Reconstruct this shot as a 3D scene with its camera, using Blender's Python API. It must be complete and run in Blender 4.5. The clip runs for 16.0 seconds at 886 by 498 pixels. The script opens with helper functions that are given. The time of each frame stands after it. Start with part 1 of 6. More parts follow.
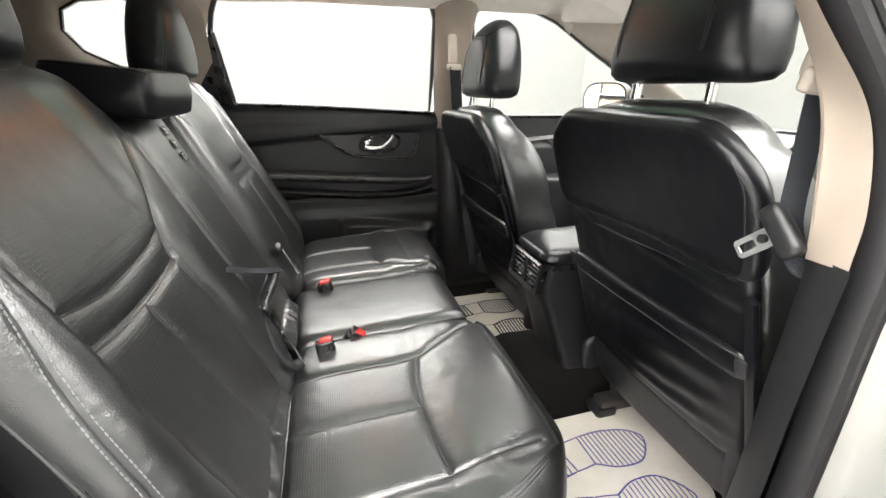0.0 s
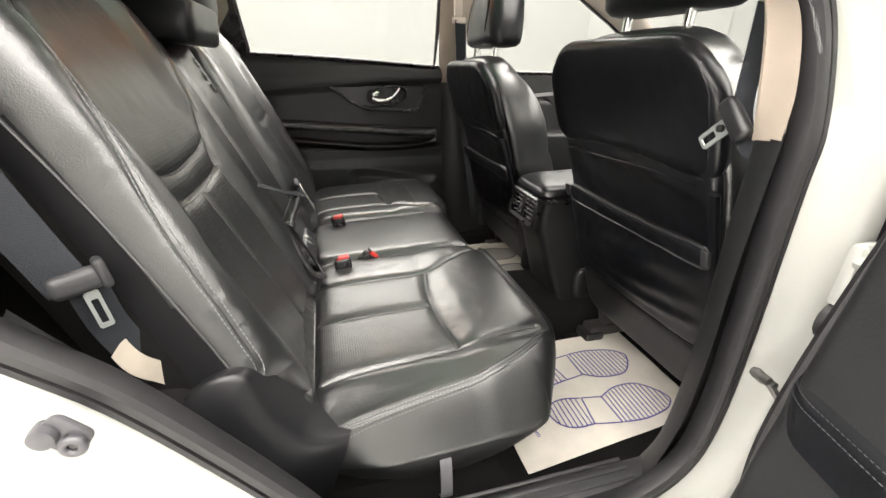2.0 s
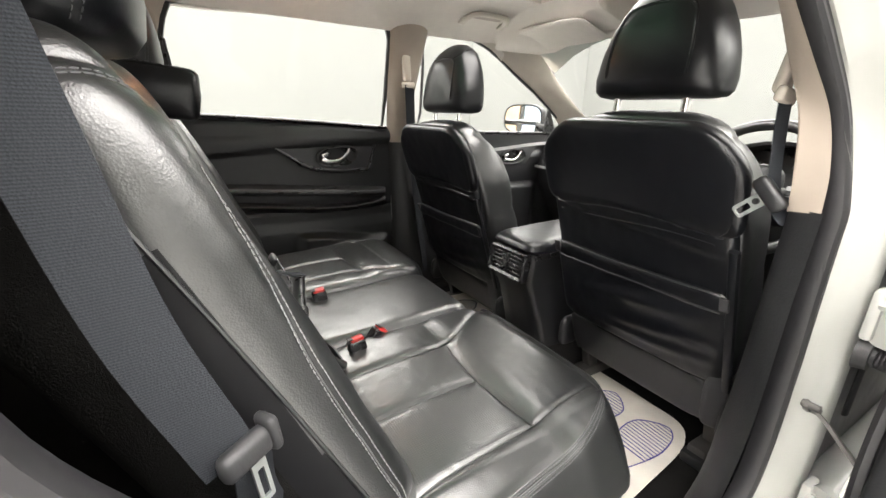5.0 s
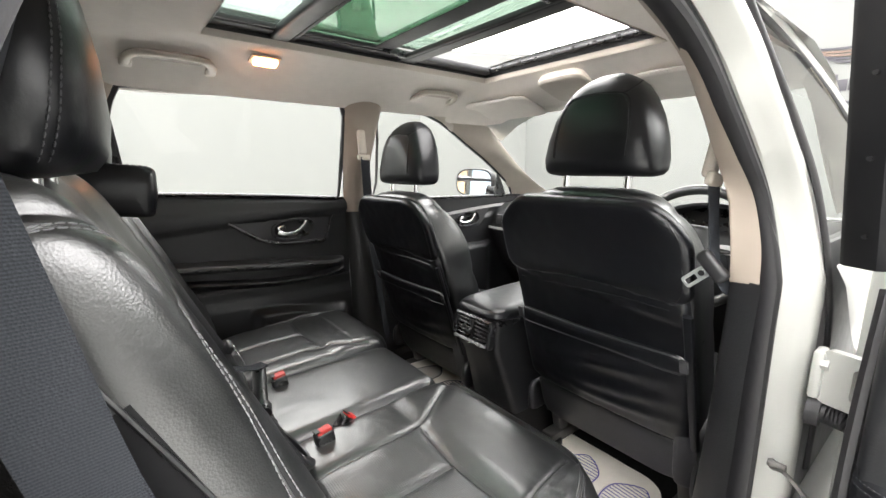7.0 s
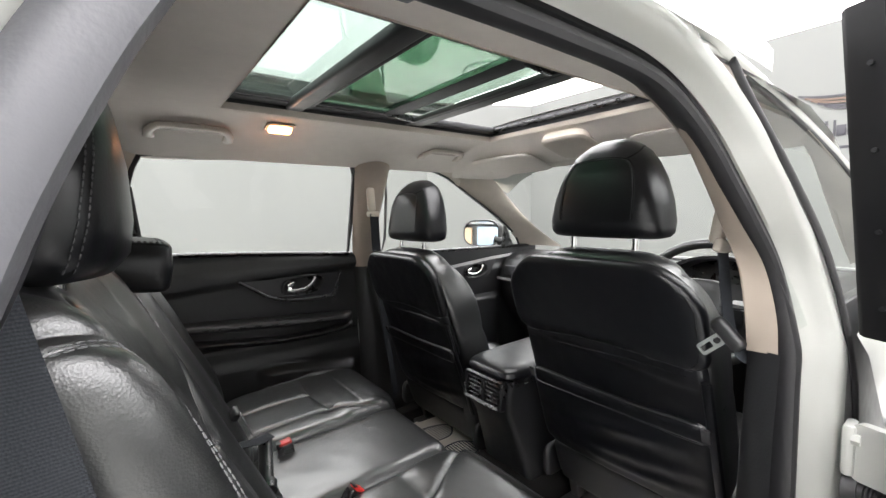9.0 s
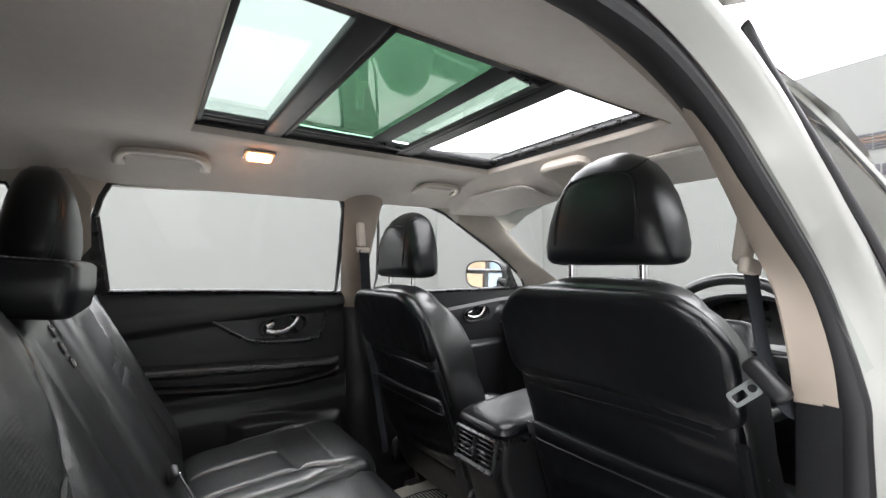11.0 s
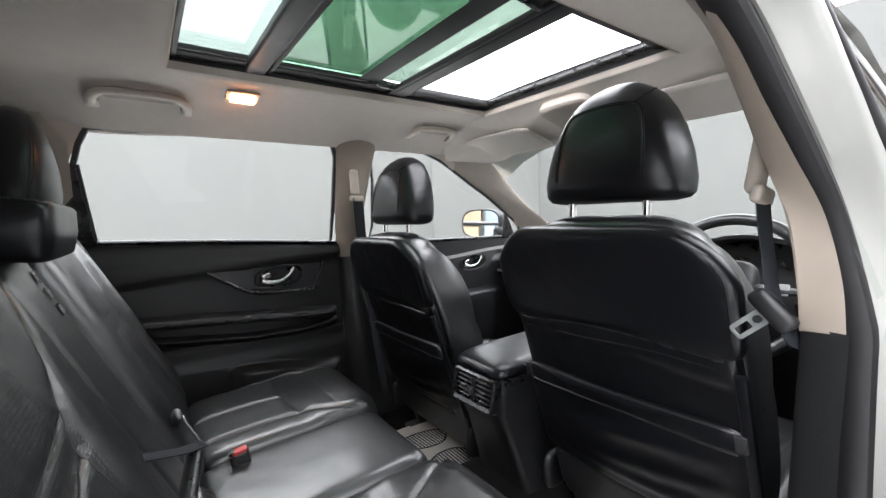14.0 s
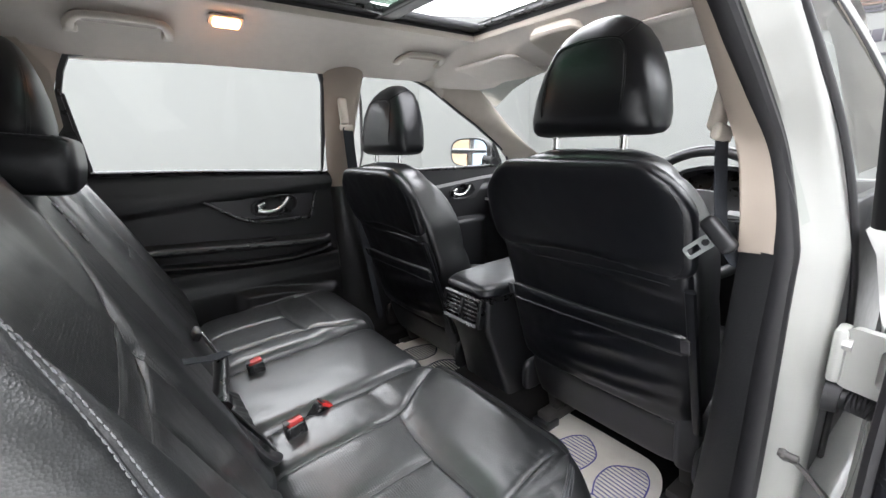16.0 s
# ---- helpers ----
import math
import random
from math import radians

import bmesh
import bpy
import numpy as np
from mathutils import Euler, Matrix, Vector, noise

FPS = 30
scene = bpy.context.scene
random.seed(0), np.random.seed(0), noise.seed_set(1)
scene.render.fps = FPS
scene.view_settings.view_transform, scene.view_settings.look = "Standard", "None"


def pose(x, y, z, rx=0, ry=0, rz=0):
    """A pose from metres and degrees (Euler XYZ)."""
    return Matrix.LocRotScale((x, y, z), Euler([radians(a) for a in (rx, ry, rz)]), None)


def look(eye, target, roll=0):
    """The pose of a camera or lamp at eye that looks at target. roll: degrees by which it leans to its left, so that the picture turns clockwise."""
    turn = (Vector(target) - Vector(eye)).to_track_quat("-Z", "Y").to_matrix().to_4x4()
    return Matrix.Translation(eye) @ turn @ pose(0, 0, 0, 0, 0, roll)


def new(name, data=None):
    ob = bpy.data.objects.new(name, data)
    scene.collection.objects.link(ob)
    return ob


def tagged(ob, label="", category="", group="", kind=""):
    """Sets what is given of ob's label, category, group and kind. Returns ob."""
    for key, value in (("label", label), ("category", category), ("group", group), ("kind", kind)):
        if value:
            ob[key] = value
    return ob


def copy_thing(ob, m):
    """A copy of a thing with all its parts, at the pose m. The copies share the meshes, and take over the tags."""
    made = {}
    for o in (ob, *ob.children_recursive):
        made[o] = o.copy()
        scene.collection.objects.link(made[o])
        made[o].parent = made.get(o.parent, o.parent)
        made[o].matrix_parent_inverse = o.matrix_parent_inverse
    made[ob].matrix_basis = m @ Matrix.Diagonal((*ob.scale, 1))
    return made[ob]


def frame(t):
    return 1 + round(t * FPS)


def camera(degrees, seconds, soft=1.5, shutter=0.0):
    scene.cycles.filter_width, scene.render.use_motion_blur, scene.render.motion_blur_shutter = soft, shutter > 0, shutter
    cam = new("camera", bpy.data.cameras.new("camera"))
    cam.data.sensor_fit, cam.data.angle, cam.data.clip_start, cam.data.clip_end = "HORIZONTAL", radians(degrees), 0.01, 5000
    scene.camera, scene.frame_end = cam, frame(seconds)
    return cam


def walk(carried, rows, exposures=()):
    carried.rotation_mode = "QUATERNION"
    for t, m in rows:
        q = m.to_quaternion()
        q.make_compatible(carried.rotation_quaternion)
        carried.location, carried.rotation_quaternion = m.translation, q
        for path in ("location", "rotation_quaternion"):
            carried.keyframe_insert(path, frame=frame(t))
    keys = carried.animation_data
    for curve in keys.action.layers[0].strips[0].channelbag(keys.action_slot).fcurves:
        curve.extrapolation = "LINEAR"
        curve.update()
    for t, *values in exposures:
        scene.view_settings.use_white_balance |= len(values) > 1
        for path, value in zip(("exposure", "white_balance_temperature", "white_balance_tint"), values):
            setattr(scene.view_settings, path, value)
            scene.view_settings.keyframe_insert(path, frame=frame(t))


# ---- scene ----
cam = camera(93.4, 16.0)
PATH = [
    (0, (-0.441, -0.966, 1.254), (0.055, 0.833, 0.533), 0.3),
    (0.5, (-0.448, -1.021, 1.247), (0.045, 0.773, 0.512), 0.3),
    (1, (-0.451, -1.048, 1.22), (0.045, 0.733, 0.456), 0.3),
    (1.5, (-0.482, -1.074, 1.199), (0.02, 0.691, 0.403), 0.6),
    (2, (-0.496, -1.095, 1.176), (0.0, 0.664, 0.362), 1.1),
    (2.5, (-0.494, -1.097, 1.156), (-0.004, 0.663, 0.342), 1.6),
    (3, (-0.5, -1.089, 1.15), (0.022, 0.673, 0.362), 2.2),
    (3.5, (-0.541, -1.064, 1.175), (0.061, 0.689, 0.424), 2.2),
    (4, (-0.632, -1.016, 1.192), (0.101, 0.706, 0.488), 2.1),
    (6.5, (-0.783, -0.918, 1.265), (0.426, 0.609, 0.813), 0.3),
    (7, (-0.768, -0.924, 1.275), (0.439, 0.627, 0.904), 0.1),
    (7.5, (-0.765, -0.927, 1.288), (0.438, 0.644, 0.991), -0.2),
    (8, (-0.766, -0.929, 1.301), (0.435, 0.652, 1.058), -0.6),
    (8.5, (-0.766, -0.924, 1.306), (0.431, 0.666, 1.108), -0.8),
    (9, (-0.768, -0.921, 1.32), (0.427, 0.674, 1.154), -0.8),
    (11.5, (-0.617, -0.86, 1.264), (0.523, 0.78, 1.374), -0.9),
    (12, (-0.622, -0.859, 1.268), (0.523, 0.777, 1.389), -1.4),
    (12.5, (-0.623, -0.851, 1.255), (0.529, 0.782, 1.342), -1.7),
    (13, (-0.622, -0.842, 1.241), (0.536, 0.789, 1.267), -1.8),
    (13.5, (-0.616, -0.836, 1.239), (0.54, 0.795, 1.182), -1.8),
    (14, (-0.62, -0.843, 1.243), (0.537, 0.782, 1.094), -1.6),
    (14.5, (-0.637, -0.866, 1.262), (0.519, 0.748, 1.018), -1.5),
    (15, (-0.647, -0.879, 1.275), (0.509, 0.718, 0.938), -1.6),
    (15.5, (-0.659, -0.891, 1.27), (0.501, 0.682, 0.847), -1.6),
    (16, (-0.667, -0.895, 1.256), (0.496, 0.656, 0.768), -1.6),
]
walk(cam, [(t, look(eye, target, roll)) for t, eye, target, roll in PATH],
     [(0.0, 1.36, 6560, 12), (1.0, 1.26, 6680, 12), (2.0, 1.12, 6800, 12), (4.0, 1.16, 6760, 12), (6.5, 1.08, 6460, 12), (9.0, 0.60, 6300, 13), (12.5, 0.46, 6080, 14), (16.0, 0.74, 6040, 14)])


# ---------------------------------------------------------------- world and light
world = bpy.data.worlds.new("world")
scene.world = world
world.use_nodes = True
sky = world.node_tree.nodes.new("ShaderNodeTexSky")
sky.sky_type, sky.sun_disc = "NISHITA", False
sky.sun_elevation, sky.sun_rotation = radians(35), radians(120)
bg = world.node_tree.nodes["Background"]
bg.inputs["Strength"].default_value = 0.05
world.node_tree.links.new(sky.outputs[0], bg.inputs["Color"])


# ---------------------------------------------------------------- materials
class Nodes:
    """A principled material with a short way to add nodes."""

    def __init__(self, name, color, rough=0.5, metal=0.0, **more):
        self.mat = bpy.data.materials.new(name)
        self.mat.use_nodes = True
        self.tree = self.mat.node_tree
        self.bsdf = self.tree.nodes["Principled BSDF"]
        self.put("Base Color", (*color, 1))
        self.put("Roughness", rough)
        self.put("Metallic", metal)
        for key, value in more.items():
            self.put(key.replace("_", " "), value)

    def put(self, socket, value):
        self.bsdf.inputs[socket].default_value = value

    def add(self, kind, **inputs):
        node = self.tree.nodes.new(kind)
        for key, value in inputs.items():
            node.inputs[key.replace("_", " ")].default_value = value
        return node

    def link(self, a, b):
        self.tree.links.new(a, b)

    def coords(self, kind="Object"):
        return self.add("ShaderNodeTexCoord").outputs[kind]

    def noise(self, scale, detail=4.0, rough=0.55, vector=None):
        node = self.add("ShaderNodeTexNoise", Scale=scale, Detail=detail, Roughness=rough)
        self.link(vector or self.coords(), node.inputs["Vector"])
        return node.outputs["Fac"]

    def cells(self, scale, vector=None, feature="F1"):
        node = self.add("ShaderNodeTexVoronoi", Scale=scale)
        node.feature = feature
        self.link(vector or self.coords(), node.inputs["Vector"])
        return node.outputs["Distance"]

    def ramp(self, fac, stops):
        node = self.add("ShaderNodeValToRGB")
        ramp = node.color_ramp
        while len(ramp.elements) < len(stops):
            ramp.elements.new(0.5)
        for element, (place, color) in zip(ramp.elements, stops):
            element.position = place
            element.color = (*color, 1) if len(color) == 3 else color
        self.link(fac, node.inputs["Fac"])
        return node.outputs["Color"]

    def span(self, fac, low, high, a=0.0, b=1.0):
        node = self.add("ShaderNodeMapRange")
        for key, value in (("From Min", a), ("From Max", b), ("To Min", low), ("To Max", high)):
            node.inputs[key].default_value = value
        self.link(fac, node.inputs["Value"])
        return node.outputs["Result"]

    def tint(self, fac, dark, light, a=0.3, b=0.7):
        self.link(self.ramp(fac, [(a, dark), (b, light)]), self.bsdf.inputs["Base Color"])

    def gloss(self, fac, low, high):
        self.link(self.span(fac, low, high), self.bsdf.inputs["Roughness"])

    def bump(self, *layers):
        last = None
        for height, strength, distance in layers:
            node = self.add("ShaderNodeBump", Strength=strength, Distance=distance)
            self.link(height, node.inputs["Height"])
            if last:
                self.link(last, node.inputs["Normal"])
            last = node.outputs["Normal"]
        self.link(last, self.bsdf.inputs["Normal"])


def make_leather(name, base, perforated=None):
    """Dyed leather: fine pebble grain, broad handling marks in the gloss, and a net of soft creases where it has been sat on."""
    m = Nodes(name, base, 0.4, IOR=1.70, Specular_IOR_Level=0.9, Coat_Weight=0.27, Coat_Roughness=0.19)
    wide = m.noise(6.0, 3.0)
    m.tint(wide, tuple(c * 0.75 for c in base), tuple(c * 1.3 for c in base))
    m.gloss(m.noise(13.0, 6.0, 0.65), 0.25, 0.41)
    bent = m.add("ShaderNodeVectorMath")
    bent.operation = "MULTIPLY_ADD"
    warp = m.add("ShaderNodeTexNoise", Scale=14.0, Detail=3.0)
    m.link(m.coords(), warp.inputs["Vector"])
    m.link(warp.outputs["Color"], bent.inputs[0])
    bent.inputs[1].default_value = (0.07, 0.07, 0.07)
    m.link(m.coords(), bent.inputs[2])
    net = m.span(m.cells(17.0, bent.outputs[0], "DISTANCE_TO_EDGE"), 0.0, 1.0, 0.0, 0.10)
    small = m.span(m.cells(52.0, bent.outputs[0], "DISTANCE_TO_EDGE"), 0.0, 1.0, 0.0, 0.16)
    worn = m.span(m.noise(4.5, 3.0), 0.0, 1.0, 0.46, 0.66)
    creased = m.add("ShaderNodeMix")
    m.link(worn, creased.inputs[0])
    creased.inputs[2].default_value = 1.0
    m.link(net, creased.inputs[3])
    fine = m.add("ShaderNodeMix")
    m.link(worn, fine.inputs[0])
    fine.inputs[2].default_value = 1.0
    m.link(small, fine.inputs[3])
    layers = [(m.noise(26.0, 3.0, 0.5), 0.020, 0.005), (creased.outputs[0], 0.075, 0.0015), (fine.outputs[0], 0.055, 0.0008), (m.noise(170.0, 3.0), 0.08, 0.0012), (m.cells(520.0), 0.22, 0.0009)]
    if perforated:
        # rows of pin holes, laid out in the plane of the panel that the leather covers
        scaled = m.add("ShaderNodeMapping")
        scaled.inputs["Rotation"].default_value = perforated
        scaled.inputs["Scale"].default_value = (250, 250, 250)
        m.link(m.coords(), scaled.inputs["Vector"])
        dots = m.add("ShaderNodeTexVoronoi", Scale=1.0, Randomness=0.10)
        dots.voronoi_dimensions = "2D"
        m.link(scaled.outputs[0], dots.inputs["Vector"])
        hole = m.span(dots.outputs["Distance"], 0.0, 1.0, 0.20, 0.36)
        layers.append((hole, 0.42, 0.0008))
    m.bump(*layers)
    return m.mat


def make_plastic(name, color, rough, grain=260.0, depth=0.2):
    m = Nodes(name, color, rough, Specular_IOR_Level=0.7)
    m.tint(m.noise(5.0, 3.0), tuple(c * 0.85 for c in color), tuple(c * 1.15 for c in color))
    m.gloss(m.noise(30.0, 4.0), rough - 0.07, rough + 0.07)
    m.bump((m.noise(grain, 2.0), depth, 0.0012))
    return m.mat


def make_cloth(name, color, scale, depth=0.5, rough=0.95, vary=0.1):
    m = Nodes(name, color, rough, Specular_IOR_Level=0.15)
    m.tint(m.noise(scale * 0.06, 4.0), tuple(c * (1 - vary) for c in color), tuple(c * (1 + vary) for c in color))
    m.bump((m.noise(scale, 5.0, 0.7), depth, 0.002), (m.noise(6.0, 2.0), 0.2, 0.01))
    return m.mat


def make_glass(name, color, glint=0.022):
    m = Nodes(name, color, 0.0, Transmission_Weight=1.0, IOR=1.0)
    tree = m.tree
    out = tree.nodes["Material Output"]
    clear = m.add("ShaderNodeBsdfTransparent")
    clear.inputs["Color"].default_value = (*color, 1)
    shine = m.add("ShaderNodeBsdfGlossy", Roughness=0.02)
    facing = m.add("ShaderNodeLayerWeight", Blend=0.5).outputs["Facing"]
    fresnel = m.add("ShaderNodeMath")
    fresnel.operation = "POWER"
    fresnel.inputs[1].default_value = 5.0
    m.link(facing, fresnel.inputs[0])
    gain = m.add("ShaderNodeMath")
    gain.operation = "MULTIPLY_ADD"
    gain.inputs[1].default_value, gain.inputs[2].default_value = 0.92, glint
    m.link(fresnel.outputs[0], gain.inputs[0])
    mix = m.add("ShaderNodeMixShader")
    m.link(gain.outputs[0], mix.inputs[0])
    m.link(clear.outputs[0], mix.inputs[1])
    m.link(shine.outputs[0], mix.inputs[2])
    m.link(mix.outputs[0], out.inputs["Surface"])
    tree.nodes.remove(m.bsdf)
    return m.mat


def make_paint():
    m = Nodes("white_car_paint", (0.56, 0.56, 0.535), 0.35, Coat_Weight=0.8, Coat_Roughness=0.06)
    m.tint(m.noise(3.0, 3.0), (0.435, 0.44, 0.41), (0.48, 0.485, 0.455))
    m.bump((m.noise(120.0, 2.0), 0.03, 0.001))
    return m.mat


def make_wall(name, color):
    m = Nodes(name, color, 0.8)
    m.tint(m.noise(0.5, 2.0), tuple(c * 0.98 for c in color), tuple(c * 1.02 for c in color))
    m.bump((m.noise(70.0, 2.0), 0.05, 0.001))
    return m.mat


def make_webbing():
    m = Nodes("seat_belt_webbing", (0.02, 0.021, 0.024), 0.8, Specular_IOR_Level=0.25)
    co = m.coords()
    weave = m.add("ShaderNodeTexWave", Scale=160.0, Distortion=1.5)
    weave.bands_direction = "Z"
    m.link(co, weave.inputs["Vector"])
    m.tint(weave.outputs["Fac"], (0.024, 0.026, 0.031), (0.036, 0.040, 0.046))
    m.bump((weave.outputs["Fac"], 0.10, 0.001), (m.cells(700.0), 0.4, 0.0008))
    return m.mat


def make_glow(name, color, strength):
    m = Nodes(name, color, 0.6)
    m.put("Emission Color", (*color, 1))
    m.put("Emission Strength", strength)
    return m.mat


def make_vinyl():
    m = Nodes("black_seat_back_vinyl", (0.004, 0.0045, 0.006), 0.34, Specular_IOR_Level=0.55)
    m.tint(m.noise(6.0, 3.0), (0.0032, 0.0036, 0.0050), (0.0050, 0.0055, 0.0074))
    m.gloss(m.noise(11.0, 3.0, 0.5), 0.27, 0.37)
    m.bump((m.noise(19.0, 3.0, 0.5), 0.08, 0.005), (m.noise(75.0, 2.0), 0.05, 0.0015), (m.noise(420.0, 2.0), 0.14, 0.0009))
    return m.mat


VINYL = make_vinyl()
LEATHER = make_leather("black_leather", (0.0105, 0.0114, 0.0114))
PERFORATED_BACK = make_leather("perforated_backrest_leather", (0.0105, 0.0114, 0.0114), (0.0, radians(-24.7), 0.0))
PERFORATED_SEAT = make_leather("perforated_cushion_leather", (0.0105, 0.0114, 0.0114), (0.0, 0.0, 0.0))
BLACK = make_plastic("black_grained_plastic", (0.0120, 0.0124, 0.0135), 0.44)
SMOOTH = make_plastic("smooth_black_plastic", (0.013, 0.013, 0.014), 0.28, 90.0, 0.05)
BEZEL = make_plastic("satin_grey_bezel_plastic", (0.028, 0.028, 0.031), 0.36, 200.0, 0.06)
GREY = make_plastic("dark_grey_plastic", (0.035, 0.035, 0.037), 0.55)
PILLAR_GREY = make_plastic("mid_grey_pillar_plastic", (0.095, 0.095, 0.104), 0.5)
BEIGE = make_plastic("beige_pillar_plastic", (0.35, 0.295, 0.245), 0.6, 300.0, 0.15)
BEIGE_LIGHT = make_plastic("pale_beige_plastic", (0.56, 0.5, 0.43), 0.5, 300.0, 0.12)
HEADLINING = make_cloth("beige_headlining_cloth", (0.73, 0.68, 0.63), 500.0, 0.25, vary=0.025)
CARPET = make_cloth("black_carpet", (0.011, 0.0105, 0.010), 420.0, 0.9)
RUBBER = make_plastic("black_rubber", (0.0105, 0.0100, 0.0115), 0.55, 60.0, 0.1)
TRIM_BLACK = Nodes("satin_black_trim_plastic", (0.011, 0.011, 0.0125), 0.36, Specular_IOR_Level=0.6).mat
MATTE = Nodes("matte_black_plastic", (0.006, 0.006, 0.007), 0.6, Specular_IOR_Level=0.3).mat
PAINT = make_paint()
CHROME = Nodes("chrome", (0.82, 0.82, 0.82), 0.09, 1.0).mat
STEEL = Nodes("brushed_steel", (0.36, 0.38, 0.37), 0.34, 0.45).mat
DULL_STEEL = Nodes("dark_steel", (0.12, 0.115, 0.11), 0.45, 0.7).mat
RED = make_plastic("red_plastic", (0.62, 0.035, 0.03), 0.35, 90.0, 0.03)
WEBBING = make_webbing()
THREAD = make_plastic("grey_thread", (0.22, 0.225, 0.23), 0.7, 400.0, 0.3)
THREAD_DARK = make_plastic("dark_thread", (0.075, 0.075, 0.078), 0.7, 400.0, 0.3)
PAPER = make_cloth("cream_paper", (0.80, 0.755, 0.675), 160.0, 0.12, 0.8)
INK_DARK = Nodes("dark_ink", (0.03, 0.028, 0.05), 0.7).mat
INK = Nodes("violet_ink", (0.075, 0.062, 0.30), 0.7).mat
LABEL_WHITE = Nodes("white_print", (0.6, 0.6, 0.6), 0.6).mat
TAG = make_cloth("cream_cloth_tag", (0.40, 0.36, 0.30), 300.0, 0.3)
CLEAR = make_glass("clear_glass", (0.93, 0.95, 0.935))
PALE_GREEN = make_glass("pale_green_tinted_glass", (0.385, 0.43, 0.405), 0.04)
GREEN = make_glass("green_tinted_glass", (0.50, 0.66, 0.55), 0.04)
MIST_GREEN = make_glass("light_green_tinted_glass", (0.30, 0.355, 0.315), 0.04)
STRIKER_GREY = make_plastic("zinc_grey_striker", (0.075, 0.072, 0.080), 0.4, 150.0, 0.1)
MIRROR = Nodes("mirror_glass", (0.85, 0.87, 0.88), 0.02, 1.0).mat
SILVER = make_plastic("silver_trim", (0.42, 0.42, 0.42), 0.32, 120.0, 0.03)
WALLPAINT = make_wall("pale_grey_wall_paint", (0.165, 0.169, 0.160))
# lighter greys for the walls out of direct view, set to bounce light
SOUTH_BOUNCE = make_wall("south_wall_bounce_paint", (0.33, 0.333, 0.325))
WEST_BOUNCE = make_wall("west_wall_bounce_paint", (0.80, 0.805, 0.79))
CONCRETE = make_cloth("pale_floor_paint", (0.62, 0.62, 0.6), 40.0, 0.15, 0.45)
LIGHT_PANEL = make_glow("lit_ceiling_panel", (1.0, 0.985, 0.965), 3.6)
LAMP = make_glow("lit_lamp_lens", (1.0, 0.40, 0.15), 12.0)
BOX_TAN = make_plastic("tan_cardboard", (0.46, 0.33, 0.21), 0.8)
BOX_BLUE = make_plastic("pale_blue_box_plastic", (0.30, 0.38, 0.46), 0.5)
SIGN_DARK = Nodes("sign_dark_vinyl", (0.03, 0.028, 0.035), 0.45).mat
SIGN_BROWN = Nodes("sign_brown_vinyl", (0.10, 0.062, 0.042), 0.45).mat


# ---------------------------------------------------------------- mesh helpers
def empty_thing(name, label, category, group="", kind="", place=(0, 0, 0)):
    ob = tagged(new(name), label, category, group, kind)
    ob.location = place
    ob.empty_display_size = 0.05
    return ob


def finish(name, bm, material, parent=None, label="", sharp=40.0, more=()):
    bmesh.ops.recalc_face_normals(bm, faces=bm.faces)
    limit = radians(sharp)
    for f in bm.faces:
        f.smooth = True
    for e in bm.edges:
        if len(e.link_faces) == 2 and e.calc_face_angle(0) > limit:
            e.smooth = False
    me = bpy.data.meshes.new(name)
    bm.to_mesh(me)
    bm.free()
    for m in (material, *more):
        me.materials.append(m)
    ob = new(name, me)
    if parent:
        ob.parent = parent
        ob.matrix_parent_inverse = Matrix.Translation(parent.location).inverted() if parent.parent is None else Matrix()
    if label:
        ob["label"] = label
    if name in ("stitching", "seam"):
        ob["kind"] = "stuff"
    return ob


def part(name, bm, material, parent, label="", sharp=40.0, more=()):
    return finish(name, bm, material, parent, label, sharp, more)


def thing(name, bm, material, label, category, group="", kind="", sharp=40.0, more=()):
    return tagged(finish(name, bm, material, None, "", sharp, more), label, category, group, kind)


def sheet(points, closed_u=False, closed_v=False, bm=None, material=0):
    """A grid of faces over points[i][j]."""
    bm = bm or bmesh.new()
    rows = [[bm.verts.new(p) for p in row] for row in points]
    nu, nv = len(rows), len(rows[0])
    for i in range(nu if closed_u else nu - 1):
        for j in range(nv if closed_v else nv - 1):
            a, b = rows[i][j], rows[i][(j + 1) % nv]
            c, d = rows[(i + 1) % nu][(j + 1) % nv], rows[(i + 1) % nu][j]
            f = bm.faces.new((a, b, c, d))
            f.material_index = material
    return bm, rows


def loft(rings, bm=None, caps=True):
    """A tube through closed rings of equal length."""
    bm, rows = sheet(rings, False, True, bm)
    if caps:
        bm.faces.new(rows[0][::-1])
        bm.faces.new(rows[-1])
    return bm


def smooth_path(points, steps=8, closed=False):
    """A Catmull-Rom curve through the points."""
    pts = [Vector(p) for p in points]
    n, out = len(pts), []
    for i in range(n if closed else n - 1):
        p1, p2 = pts[i], pts[(i + 1) % n]
        p0 = pts[i - 1] if (closed or i) else p1 * 2 - p2
        p3 = pts[(i + 2) % n] if (closed or i + 2 < n) else p2 * 2 - p1
        for k in range(steps):
            t = k / steps
            out.append(0.5 * ((2 * p1) + (p2 - p0) * t + (2 * p0 - 5 * p1 + 4 * p2 - p3) * t * t + (3 * p1 - p0 - 3 * p2 + p3) * t ** 3))
    if not closed:
        out.append(pts[-1])
    return out


